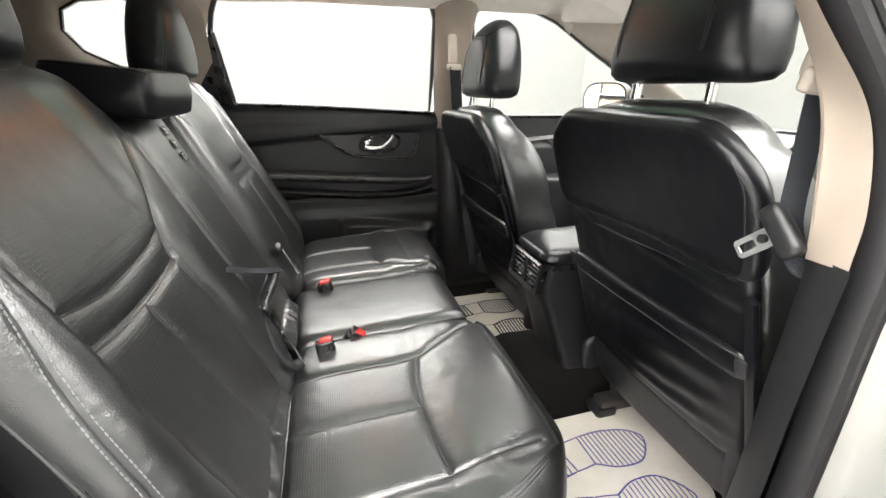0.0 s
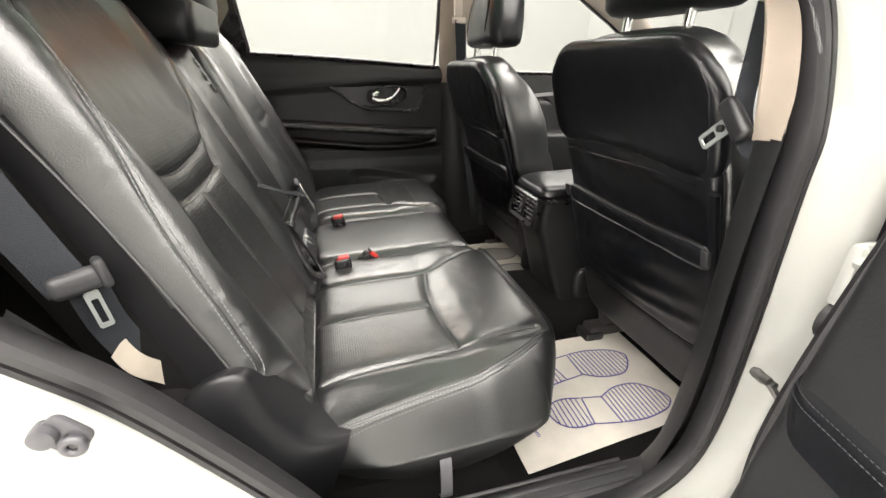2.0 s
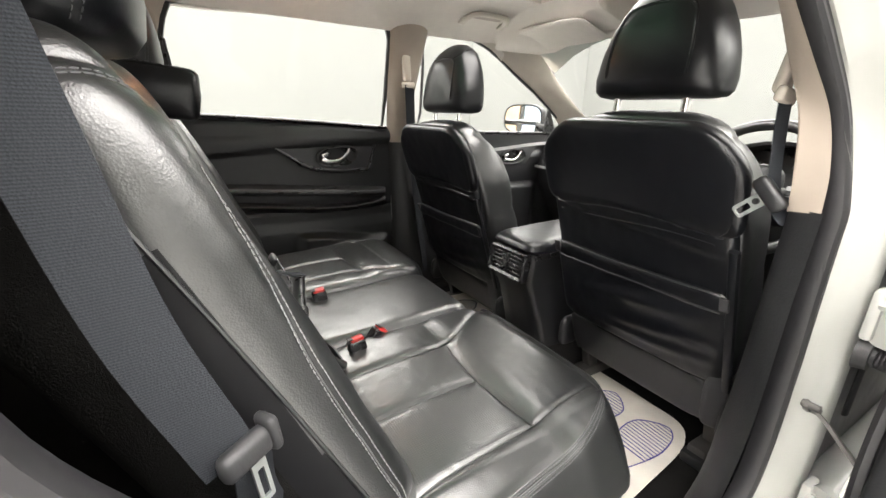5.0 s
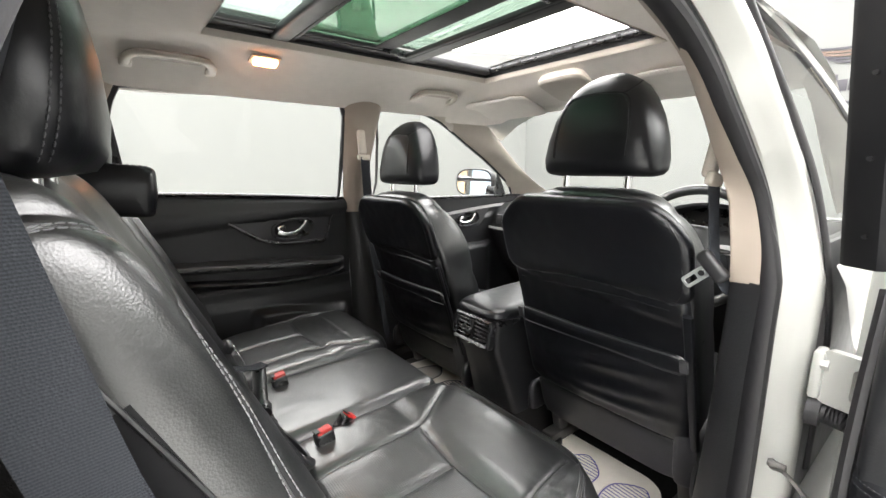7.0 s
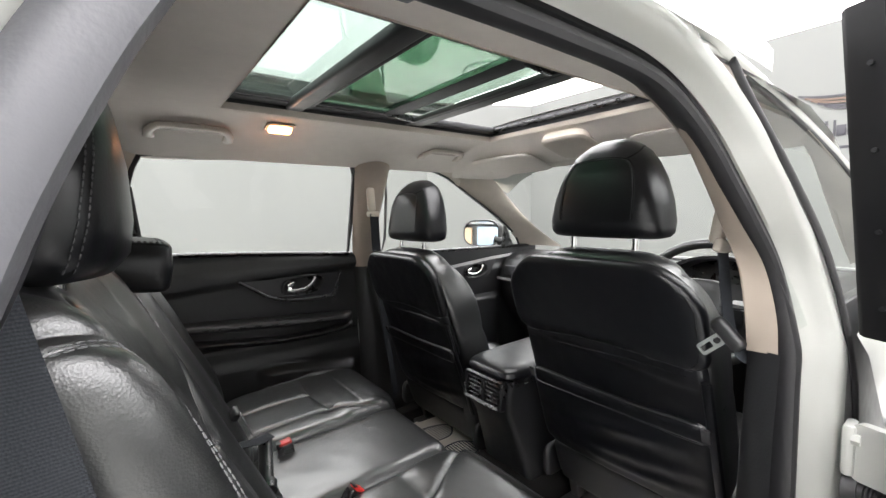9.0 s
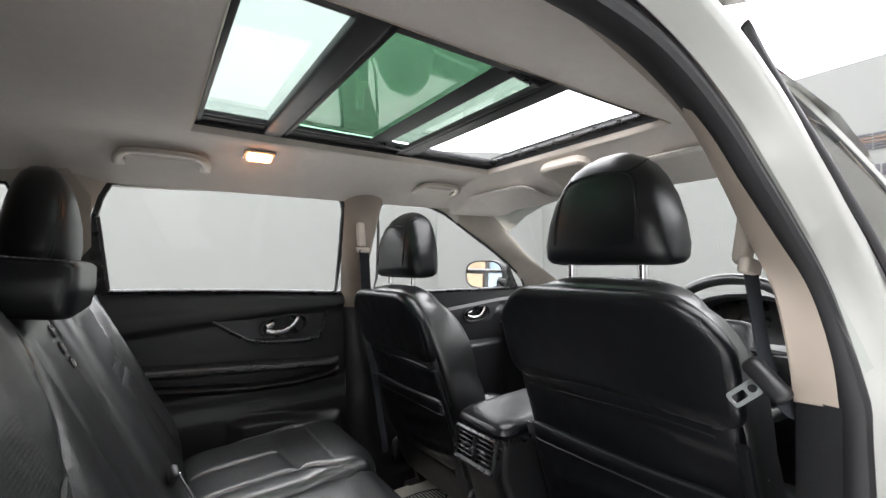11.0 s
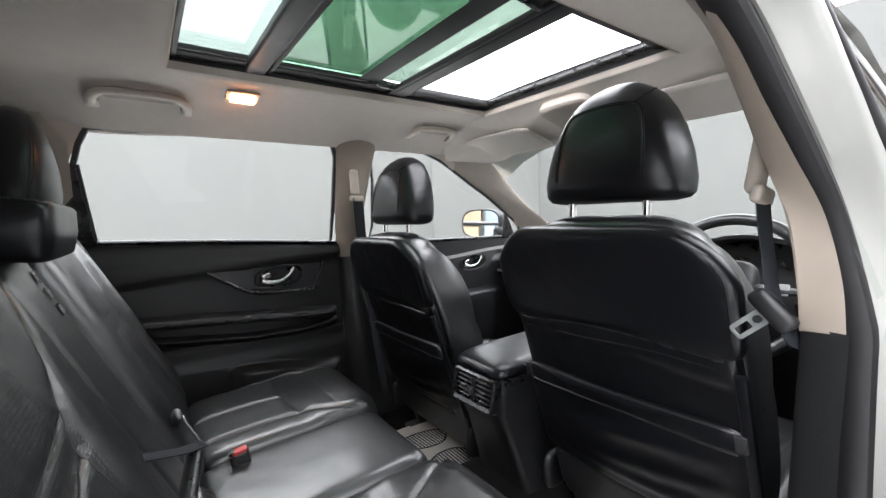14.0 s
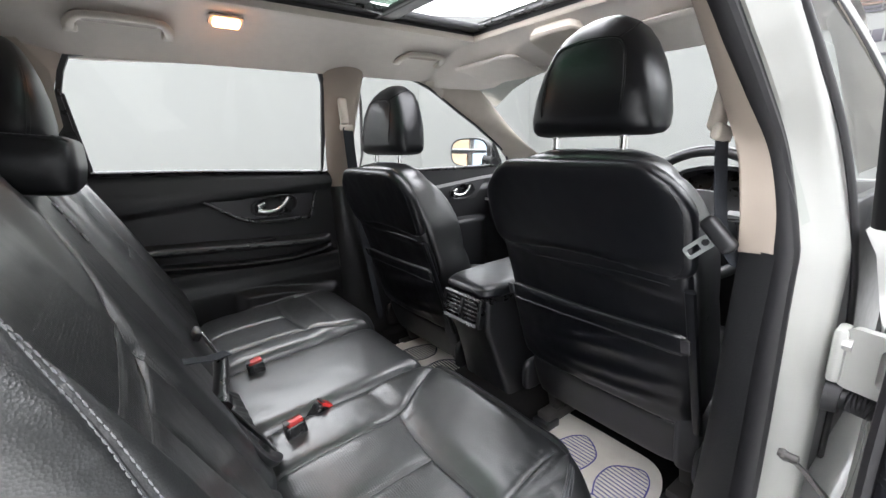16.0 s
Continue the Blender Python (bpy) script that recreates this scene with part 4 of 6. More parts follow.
# roof side trim over the far windows and the pillars, in beige
side = empty_thing("side_trim_far", "beige pillar and roof side trim on the far side", "pillar trim", kind="structure", place=(0, 0.66, 1.2))
rows = []
for k in range(60):
    x = -0.80 + 0.80 * k / 59
    zt = 1.508 + 0.022 * ease((x + 0.72) / 0.5)
    rows.append([Vector((x, 0.648, lining_z(x, 0.648) + 0.004)), Vector((x, 0.658, zt + 0.008)), Vector((x, 0.662, zt)), Vector((x, 0.672, zt - 0.004))])
part("roof_side", sheet(rows)[0], HEADLINING, side)


def pillar(name, left, right, material, parent, label="", y_in=0.0, bulge=0.018, s=1, n=14):
    """An upright trim between two edge curves of (x, y, z), bulging into the cabin."""
    a, b = smooth_path(left, 8), smooth_path(right, 8)
    rows = []
    for p, q in zip(a, b):
        row = []
        for k in range(n + 1):
            t = k / n
            c = p.lerp(q, t)
            c.y -= s * bulge * math.sin(math.pi * t) ** 0.6
            row.append(c)
        rows.append(row)
    return part(name, sheet(rows)[0], material, parent, label, 60)


pillar("b_pillar_upper", [(-0.030, 0.640, 1.545), (-0.028, 0.668, 1.45), (-0.022, 0.700, 1.30), (-0.014, 0.728, 1.18), (-0.004, 0.735, 1.10)], [(0.135, 0.628, 1.565), (0.118, 0.655, 1.46), (0.095, 0.69, 1.30), (0.082, 0.715, 1.18), (0.075, 0.722, 1.10)], BEIGE, side, "beige upper B-pillar trim", bulge=0.028)
pillar("b_pillar_lower", [(-0.006, 0.732, 1.102), (-0.004, 0.725, 0.95), (0.0, 0.715, 0.75), (-0.01, 0.70, 0.44)], [(0.082, 0.72, 1.102), (0.10, 0.712, 0.95), (0.14, 0.70, 0.75), (0.17, 0.69, 0.44)], BLACK, side, "black lower B-pillar trim", bulge=0.03)
pillar("c_pillar", [(-0.86, 0.62, 1.545), (-0.90, 0.66, 1.42), (-0.92, 0.69, 1.30), (-0.92, 0.70, 1.15), (-0.90, 0.70, 0.80)], [(-0.735, 0.648, 1.528), (-0.772, 0.668, 1.43), (-0.808, 0.690, 1.335), (-0.89, 0.71, 1.22), (-0.89, 0.72, 0.80)], BEIGE_LIGHT, side, "beige C-pillar trim", bulge=0.008)
# quarter window behind it
QUARTER = [(-0.95, 1.30), (-1.05, 1.315), (-1.13, 1.355), (-1.165, 1.41), (-1.15, 1.46), (-1.10, 1.485), (-1.0, 1.495), (-0.945, 1.49), (-0.93, 1.45), (-0.93, 1.35)]
win2 = empty_thing("window_2", "far rear quarter window with rounded corner", "window", kind="structure", place=(-1.05, 0.70, 1.3))
g = part("pane", pane_from(offset_outline(QUARTER, 0.01), far_y, 0.0), CLEAR, win2)
g.visible_shadow = False
part("window_seal", surround(QUARTER, ((-0.002, 0.0), (0.0, 0.006), (0.006, 0.008), (0.010, 0.0)), far_y), RUBBER, win2)
wide = [(x, z) for x, z in QUARTER]
rows = []
for o, i in ((0.006, 0.006), (0.03, 0.03), (0.06, 0.038), (0.16, 0.04)):
    rows.append([Vector((x, far_y(z) - i, min(z, 1.60))) for x, z in offset_outline(QUARTER, o)])
part("quarter_trim", sheet(rows, False, True)[0], BEIGE_LIGHT, side, "beige quarter window trim")
part("boot_side_trim", box((0.9, 0.03, 0.45), 0.01, pose(-1.25, 0.70, 0.98)), BLACK, side)
part("boot_side_upper", box((0.55, 0.02, 0.5), 0.01, pose(-1.47, 0.695, 1.36)), BEIGE_LIGHT, side)

# front far door
FRONTWIN = [(0.13, 1.148), (0.35, 1.143), (0.60, 1.138), (0.98, 1.133), (1.02, 1.145), (0.985, 1.20), (0.90, 1.25), (0.75, 1.335), (0.615, 1.402), (0.53, 1.447), (0.45, 1.487), (0.37, 1.513), (0.26, 1.535), (0.185, 1.530), (0.14, 1.517), (0.12, 1.49), (0.135, 1.40), (0.148, 1.22)]
door2 = empty_thing("door_2", "closed far front car door with silver trim strip", "car door", kind="structure", place=(0.5, 0.74, 0.5))


def front_trim_depth(x, z):
    y = 0.726
    y -= 0.05 * ease((0.90 - z) / 0.015) * (1 - ease((x - 0.75) / 0.1))
    y -= 0.015 * ease((1.03 + 0.03 * x - z) / 0.03)
    return y


part("trim_panel", gridsheet(lambda x, z: Vector((x, front_trim_depth(x, z), z)), 0.09, 1.15, 60, 0.45, 1.142, 60), BLACK, door2, "black grained door trim", sharp=60)
part("belt_roll", tube([(0.10, 0.73, 1.146), (0.5, 0.732, 1.142), (1.1, 0.73, 1.136)], 0.011, 10, squash=(1.4, 0.7)), SMOOTH, door2)
part("silver_strip", ribbon(smooth_path([(0.30, 0.709, 1.040), (0.55, 0.707, 1.062), (0.80, 0.706, 1.085), (1.1, 0.705, 1.10)], 6), 0.014, 0.006, (0, -1, 0)), SILVER, door2, "silver trim strip")
part("bezel_panel", slab([(0.47, 1.058), (0.55, 0.985), (0.75, 0.985), (0.82, 1.08)], Matrix(((1, 0, 0, 0), (0, 0, -1, 0.712), (0, 1, 0, 0), (0, 0, 0, 1))), 0.005, 0.002), GREY, door2)
door_handle(door2, 0.655, 0.704, 1.028)
part("outer_skin", box((1.15, 0.03, 0.64), 0.01, pose(0.60, 0.83, 0.78)), PAINT, door2)
win3 = empty_thing("window_3", "clear far front door window", "window", kind="structure", place=(0.5, 0.72, 1.14))
g = part("pane", pane_from(offset_outline(FRONTWIN, 0.01), far_y, 0.004), CLEAR, win3)
g.visible_shadow = False
part("window_seal", surround(FRONTWIN, ((-0.002, 0.0), (0.0, 0.006), (0.005, 0.008), (0.010, 0.0)), far_y), RUBBER, win3)
# trim from the front window up to the headliner, and the A-pillar
rows = []
for k in range(30):
    x = 0.10 + 0.42 * k / 29
    zt = 1.541 - 1.15 * max(0.0, x - 0.24) ** 2 - 0.03 * ease((0.15 - x) / 0.04)
    rows.append([Vector((x, 0.648, lining_z(x, 0.648) + 0.004)), Vector((x, 0.655, zt + 0.012)), Vector((x, 0.665, zt))])
part("roof_side", sheet(rows)[0], HEADLINING, side)
A_WIN = [(0.38, 0.657, 1.514), (0.45, 0.662, 1.492), (0.53, 0.672, 1.454), (0.615, 0.686, 1.409), (0.75, 0.703, 1.342), (0.90, 0.727, 1.257), (1.04, 0.745, 1.14)]
A_SCREEN = [(0.60, 0.618, 1.512), (0.70, 0.632, 1.498), (0.76, 0.632, 1.460), (0.86, 0.632, 1.375), (0.97, 0.632, 1.290), (1.10, 0.632, 1.210), (1.28, 0.632, 1.12)]
pillar("a_pillar", A_WIN, A_SCREEN, BEIGE_LIGHT, side, "beige A-pillar trim", bulge=0.012)
part("mirror_triangle", slab([(0.865, 1.14), (0.955, 1.14), (0.905, 1.24), (0.885, 1.265)], Matrix(((1, 0, 0, 0), (0, 0, -1, 0.725), (0, 1, 0, 0), (0, 0, 0, 1))), 0.008, 0.002), SMOOTH, door2, "black mirror triangle")
near_side = empty_thing("side_trim_near", "beige pillar and roof side trim round the open doorway", "pillar trim", kind="structure", place=(0, -0.66, 1.2))
pillar("a_pillar", [(0.45, -0.655, 1.495), (0.55, -0.660, 1.470), (0.65, -0.667, 1.440), (0.75, -0.675, 1.405), (0.85, -0.687, 1.362), (0.95, -0.70, 1.305), (1.10, -0.73, 1.18)],
       [(0.60, -0.60, 1.505), (0.70, -0.60, 1.480), (0.80, -0.60, 1.430), (0.92, -0.60, 1.350), (1.05, -0.60, 1.270), (1.17, -0.605, 1.190), (1.28, -0.61, 1.12)], BEIGE_LIGHT, near_side, "beige A-pillar trim", bulge=0.012, s=-1)

# windscreen
win4 = empty_thing("windscreen", "large clear sloping windscreen with dark header band", "windscreen", kind="structure", place=(0.9, 0, 1.3))
rows = []
for k in range(9):
    t = k / 8
    rows.append([Vector((0.63 + 0.64 * t + 0.10 * (1 - (j / 6 - 1) ** 2), -0.62 + 1.24 * j / 12, 1.545 - 0.45 * t)) for j in range(13)])
g = part("pane", sheet(rows)[0], CLEAR, win4)
g.visible_shadow = False
part("header_band", box((0.03, 1.10, 0.05), 0.01, pose(0.655, 0, 1.545, 0, 30, 0)), HEADLINING, win4)

# belt guide and belt on the far B-pillar
belt_far = empty_thing("seat_belt", "black front seat belt on the beige far pillar guide", "seat belt", "seat belts", place=(0.03, 0.62, 1.36))
part("guide_cover", box((0.034, 0.022, 0.10), 0.010, pose(0.034, 0.640, 1.385, -8, 0, 0), segments=3), BEIGE_LIGHT, belt_far, "beige belt guide cover")
part("guide_ring", box((0.055, 0.012, 0.022), 0.005, pose(0.036, 0.628, 1.325, -8, 0, 0), segments=3), BEIGE_LIGHT, belt_far)
part("webbing", ribbon([(0.040, 0.626, 1.328), (0.055, 0.645, 1.20), (0.07, 0.655, 1.08), (0.10, 0.66, 0.85), (0.15, 0.66, 0.52)], 0.046, 0.0016, (0.25, -1, 0)), WEBBING, belt_far)

# far wing mirror
def wing_mirror(s):
    ob = empty_thing("wing_mirror", "dark wing mirror outside the front door window", "wing mirror", "wing mirrors", place=(0.95, s * 0.97, 1.2))
    m = frame_of((0.885, s * 0.905, 1.205), (0.39, s * -0.92, 0), (0.05, 0, 1))
    f = -1 if s > 0 else 1
    rings = []
    for d, k, sh in ((-0.006, 0.94, 0), (-0.008, 0.98, 0), (0.0, 1.0, 0), (0.02, 1.02, 0), (0.05, 0.95, 0.006), (0.08, 0.75, 0.012), (0.10, 0.40, 0.018), (0.104, 0.1, 0.02)):
        rings.append([m @ Vector((0.118 * k * math.copysign(abs(math.cos(a)) ** 0.62, math.cos(a)) + sh, 0.080 * k * math.copysign(abs(math.sin(a)) ** 0.72, math.sin(a)), f * d)) for a in [2 * math.pi * i / 36 for i in range(36)]])
    part("housing", sheet(rings, False, True)[0], GREY, ob, "dark mirror housing")
    part("glass", slab([(0.107 * math.copysign(abs(math.cos(a)) ** 0.62, math.cos(a)), 0.070 * math.copysign(abs(math.sin(a)) ** 0.72, math.sin(a))) for a in [2 * math.pi * i / 36 for i in range(36)]], m @ pose(0, 0, -0.004 * f), 0.003), MIRROR, ob, "mirror glass")
    part("arm", tube([(0.92, s * 0.83, 1.17), (0.96, s * 0.76, 1.15)], 0.028, 12), SMOOTH, ob)
    return ob


wing_mirror(1)


# ---------------------------------------------------------------- the near side
pillar("b_pillar_upper", [(-0.330, -0.640, 1.500), (-0.235, -0.645, 1.475), (-0.165, -0.672, 1.410), (-0.108, -0.684, 1.352), (-0.060, -0.696, 1.300), (-0.008, -0.712, 1.235), (0.006, -0.726, 1.16), (0.002, -0.732, 1.10)],
       [(-0.290, -0.606, 1.535), (-0.20, -0.615, 1.50), (-0.140, -0.645, 1.445), (-0.085, -0.656, 1.375), (-0.038, -0.662, 1.31), (-0.016, -0.682, 1.235), (0.000, -0.690, 1.15), (0.014, -0.690, 1.095)], BEIGE, near_side, "beige upper B-pillar trim", bulge=0.012, s=-1)
pillar("b_pillar_inner", [(-0.290, -0.606, 1.535), (-0.20, -0.615, 1.50), (-0.140, -0.645, 1.445), (-0.085, -0.656, 1.375), (-0.038, -0.662, 1.31), (-0.016, -0.682, 1.235), (0.000, -0.690, 1.15), (0.014, -0.690, 1.095)],
       [(-0.06, -0.60, 1.585), (0.02, -0.60, 1.565), (0.05, -0.62, 1.47), (0.05, -0.635, 1.38), (0.06, -0.645, 1.31), (0.085, -0.668, 1.235), (0.10, -0.675, 1.15), (0.105, -0.678, 1.095)], BEIGE, near_side, bulge=0.004, s=-1)
pillar("b_pillar_lower", [(0.000, -0.735, 1.102), (0.004, -0.730, 0.95), (0.008, -0.728, 0.80), (0.006, -0.725, 0.68), (-0.02, -0.72, 0.56), (-0.06, -0.715, 0.50)],
       [(0.018, -0.690, 1.102), (0.030, -0.682, 0.95), (0.050, -0.672, 0.80), (0.062, -0.662, 0.68), (0.06, -0.655, 0.56), (0.02, -0.65, 0.48)], BLACK, near_side, "black lower B-pillar trim", bulge=0.010, s=-1)
pillar("b_pillar_lower_inner", [(0.018, -0.690, 1.102), (0.030, -0.682, 0.95), (0.050, -0.672, 0.80), (0.062, -0.662, 0.68), (0.06, -0.655, 0.56), (0.02, -0.65, 0.48)],
       [(0.13, -0.70, 1.102), (0.14, -0.70, 0.95), (0.17, -0.70, 0.80), (0.20, -0.70, 0.68), (0.21, -0.69, 0.56), (0.21, -0.68, 0.46)], BLACK, near_side, bulge=0.006, s=-1)
low_seam = smooth_path([(0.010, -0.722, 1.095), (0.018, -0.715, 0.95), (0.030, -0.711, 0.80), (0.036, -0.705, 0.68), (0.022, -0.700, 0.56)], 8)
part("pillar_seam", tube(low_seam, 0.0026, 6), RUBBER, near_side)
rows = []
for k in range(40):
    x = -0.80 + 0.65 * k / 39
    z = 1.478 - 0.045 * ease((-0.68 - x) / 0.1) - 0.03 * ease((x + 0.25) / 0.1)
    rows.append([Vector((x, -0.648, lining_z(x, 0.648) + 0.004)), Vector((x, -0.656, z + 0.014)), Vector((x, -0.662, z - 0.002))])
part("roof_side", sheet(rows)[0], HEADLINING, near_side)
part("roof_side_front", sheet([[Vector((x, -0.648, lining_z(x, 0.648) + 0.004)), Vector((x, -0.67, 1.53))] for x in [-0.16 + 0.06 * k for k in range(4)]])[0], HEADLINING, near_side)
# C-pillar trim inside the doorway, dark below, beige above
pillar("c_pillar", [(-0.752, -0.658, 1.425), (-0.783, -0.672, 1.36), (-0.805, -0.69, 1.29), (-0.845, -0.710, 1.20)],
       [(-0.84, -0.60, 1.50), (-0.87, -0.62, 1.40), (-0.895, -0.64, 1.29), (-0.92, -0.655, 1.20)], PILLAR_GREY, near_side, "dark grey C-pillar trim", bulge=0.008, s=-1)
pillar("c_pillar_lower", [(-0.845, -0.712, 1.205), (-0.85, -0.716, 1.15), (-0.842, -0.722, 1.08), (-0.79, -0.725, 0.98)], [(-0.93, -0.645, 1.205), (-0.93, -0.64, 1.15), (-0.93, -0.64, 1.08), (-0.91, -0.64, 0.98)], BLACK, near_side, bulge=-0.01, s=-1)
pillar("wheel_arch_trim", [(-0.755, -0.728, 0.99), (-0.69, -0.728, 0.90), (-0.62, -0.728, 0.80), (-0.565, -0.728, 0.715), (-0.50, -0.725, 0.62), (-0.42, -0.72, 0.55)],
       [(-0.86, -0.62, 0.90), (-0.80, -0.62, 0.79), (-0.74, -0.62, 0.66), (-0.67, -0.62, 0.55), (-0.58, -0.62, 0.47), (-0.45, -0.62, 0.44)], BLACK, near_side, "black wheel arch trim", bulge=0.006, s=-1)
part("boot_side", box((0.85, 0.03, 0.75), 0.01, pose(-1.33, -0.67, 1.15)), BLACK, near_side)
part("boot_side_cover", box((0.14, 0.02, 0.6), 0.01, pose(-0.93, -0.665, 1.10)), BLACK, near_side)
# sill plate at the foot of the doorway
part("sill_plate", sheet([[Vector((x, y, z)) for y, z in ((-0.735, 0.53), (-0.715, 0.538), (-0.69, 0.535), (-0.665, 0.52), (-0.64, 0.47), (-0.62, 0.43))] for x in (-0.46, -0.40, -0.30, -0.2, -0.1, -0.04, 0.02)])[0], GREY, near_side, "dark grey plastic sill plate")
for k in range(3):
    part("sill_rib", box((0.40, 0.007, 0.006), 0.0025, pose(-0.24, -0.708 + 0.019 * k, 0.5385 - 0.0025 * k)), GREY, near_side)

# front near door: skin, window and frame, seen past the pillar
door3 = empty_thing("door_3", "closed white front door beside the open rear door", "car door", kind="structure", place=(0.5, -0.80, 0.5))
part("outer_skin", sheet([[Vector((x, -y, z)) for z, y in ((0.45, 0.80), (0.62, 0.835), (0.80, 0.845), (0.98, 0.84), (1.10, 0.815), (1.13, 0.80))] for x in (0.105, 0.13, 0.4, 0.8, 1.1)])[0], PAINT, door3, "white painted door skin")
part("inner_trim", box((1.0, 0.03, 0.66), 0.01, pose(0.64, -0.73, 0.80)), BLACK, door3)
NEARWIN = [(0.03, 1.14), (0.35, 1.14), (0.60, 1.138), (1.10, 1.133), (1.18, 1.15), (1.05, 1.265), (0.95, 1.325), (0.85, 1.385), (0.75, 1.425), (0.65, 1.458), (0.55, 1.485), (0.40, 1.52), (0.20, 1.553), (0.04, 1.570), (-0.10, 1.555), (-0.16, 1.51), (-0.06, 1.36)]
near_y = lambda z: -(0.75 - 0.28 * max(0.0, z - 1.14))
win5 = empty_thing("window_4", "front door glass reflecting the studio wall", "window", kind="structure", place=(0.5, -0.78, 1.14))
g = part("pane", pane_from(NEARWIN, near_y), CLEAR, win5)
g.visible_shadow = False
top = smooth_path([(x, near_y(z) + 0.004, z + 0.008) for x, z in NEARWIN[4:15]], 5)
part("frame_rail", tube(top, 0.012, 10, squash=(0.8, 1.2)), PAINT, door3, "white window frame rail")
part("window_seal", tube(smooth_path([(x, near_y(z) - 0.002, z - 0.008) for x, z in NEARWIN[4:14]], 5), 0.006, 8), RUBBER, win5)

# the open rear door, built shut and then swung out on its hinges
SWING = pose(0.09, -0.80, 0) @ pose(0, 0, 0, 0, 0, 75) @ pose(-0.09, 0.80, 0)
door4 = empty_thing("door_4", "open rear door with black leather-look trim and stitched arm rest", "car door", kind="structure", place=(0.05, -0.84, 0.5))


def swung(bm):
    bm.transform(SWING)
    return bm


def open_trim(x, z):
    y = -0.684 + 0.19 * (1.0 - z)
    y -= 0.02 * ease((z - 1.05) / 0.1)
    y -= 0.030 * ease((0.70 - z) / 0.06)
    return y


def trim_x(x, z):
    return -0.006 - 0.07 * (1.0 - z) + (x - 0.0) * 0.98


part("trim_panel", swung(gridsheet(lambda x, z: Vector((trim_x(x, z), open_trim(x, z) - 0.05 * ease((x + 0.012) / 0.012), z)), -0.80, 0.0, 90, 0.46, 1.15, 70)), BLACK, door4, "black door trim", sharp=60)
part("door_shell", swung(box((0.76, 0.06, 0.72), 0.02, pose(-0.43, -0.785, 0.80), segments=3)), PAINT, door4, "white painted door shell")
arm_rows = []
for k in range(41):
    x = -0.022 - 0.60 * (k / 40) ** 1.6
    q = min(1.0, (-0.012 - x) / 0.05)
    q = math.sqrt(max(0.0, 1 - (1 - q) ** 2))
    ye, ze = -0.690 + 0.036 * q, 0.889 - 0.004 * q
    arm_rows.append([Vector((trim_x(x, 1.0) + 0.006 + dx, max(open_trim(x, ze + dz) - 0.01, -0.690) * (1 - w) + ye * w, ze + dz)) for w, dz, dx in
                     ((0.0, 0.030, 0.0), (0.15, 0.022, 0.0), (0.6, 0.012, 0.0), (0.9, 0.005, 0.0), (1.0, 0.0, 0.0), (1.05, -0.007, 0.0), (1.0, -0.030, 0.0), (0.85, -0.055, 0.0), (0.5, -0.080, -0.01), (0.0, -0.10, -0.02))])
part("arm_rest", swung(sheet(arm_rows)[0]), VINYL, door4, "black stitched arm rest pad", 60)
bm = bmesh.new()
for line in ([r[4] + Vector((0, 0.0010, 0.0008)) for r in arm_rows], [r[3].lerp(r[2], 0.25) + Vector((0, 0.0004, 0.0012)) for r in arm_rows]):
    stitches([SWING @ p for p in line], 0.0034, 0.0018, 0.00045, bm=bm)
part("stitching", bm, THREAD_DARK, door4, "double row of grey stitching")
part("front_frame", swung(sheet([[Vector((x, y + 0.22 * (z - 1.14), z)) for x, y in ((0.064, -0.785), (0.064, -0.752), (0.055, -0.742), (0.018, -0.735), (0.012, -0.745), (0.012, -0.785))] for z in (1.145, 1.25, 1.4, 1.56)], False, True)[0]), MATTE, door4, "black window frame with clips")
for k in range(4):
    z = 1.19 + 0.10 * k
    part("clip", swung(tube([(0.032, -0.739 + 0.22 * (z - 1.14), z), (0.032, -0.733 + 0.22 * (z - 1.14), z)], 0.0032, 8)), MATTE, door4)
part("hinge_face", swung(box((0.17, 0.035, 0.72), 0.012, pose(-0.02, -0.858, 0.80), segments=3)), PAINT, door4)
part("inner_seal", swung(tube(smooth_path([(trim_x(0.006, z), open_trim(0.0, z) - 0.03, z) for z in (0.50, 0.65, 0.8, 0.95, 1.12)], 5), 0.010, 8)), RUBBER, door4, "black door seal")
part("belt_roll", swung(tube([(-0.01, -0.722, 1.15), (-0.4, -0.722, 1.17), (-0.80, -0.722, 1.19)], 0.013, 10)), SMOOTH, door4)
part("top_frame", swung(tube(smooth_path([(0.0, -0.70, 1.55), (-0.1, -0.68, 1.555), (-0.5, -0.68, 1.55), (-0.75, -0.70, 1.45), (-0.82, -0.745, 1.19)], 6), 0.02, 10)), SMOOTH, door4)
win6 = empty_thing("window_5", "open rear door's side window", "window", kind="structure", place=(0, -1.2, 1.2))
g = part("pane", swung(pane_from([(-0.01, 1.15), (-0.01, 1.54), (-0.5, 1.54), (-0.74, 1.45), (-0.80, 1.19)], lambda z: -0.77 + 0.22 * (z - 1.14))), CLEAR, win6)
g.visible_shadow = False


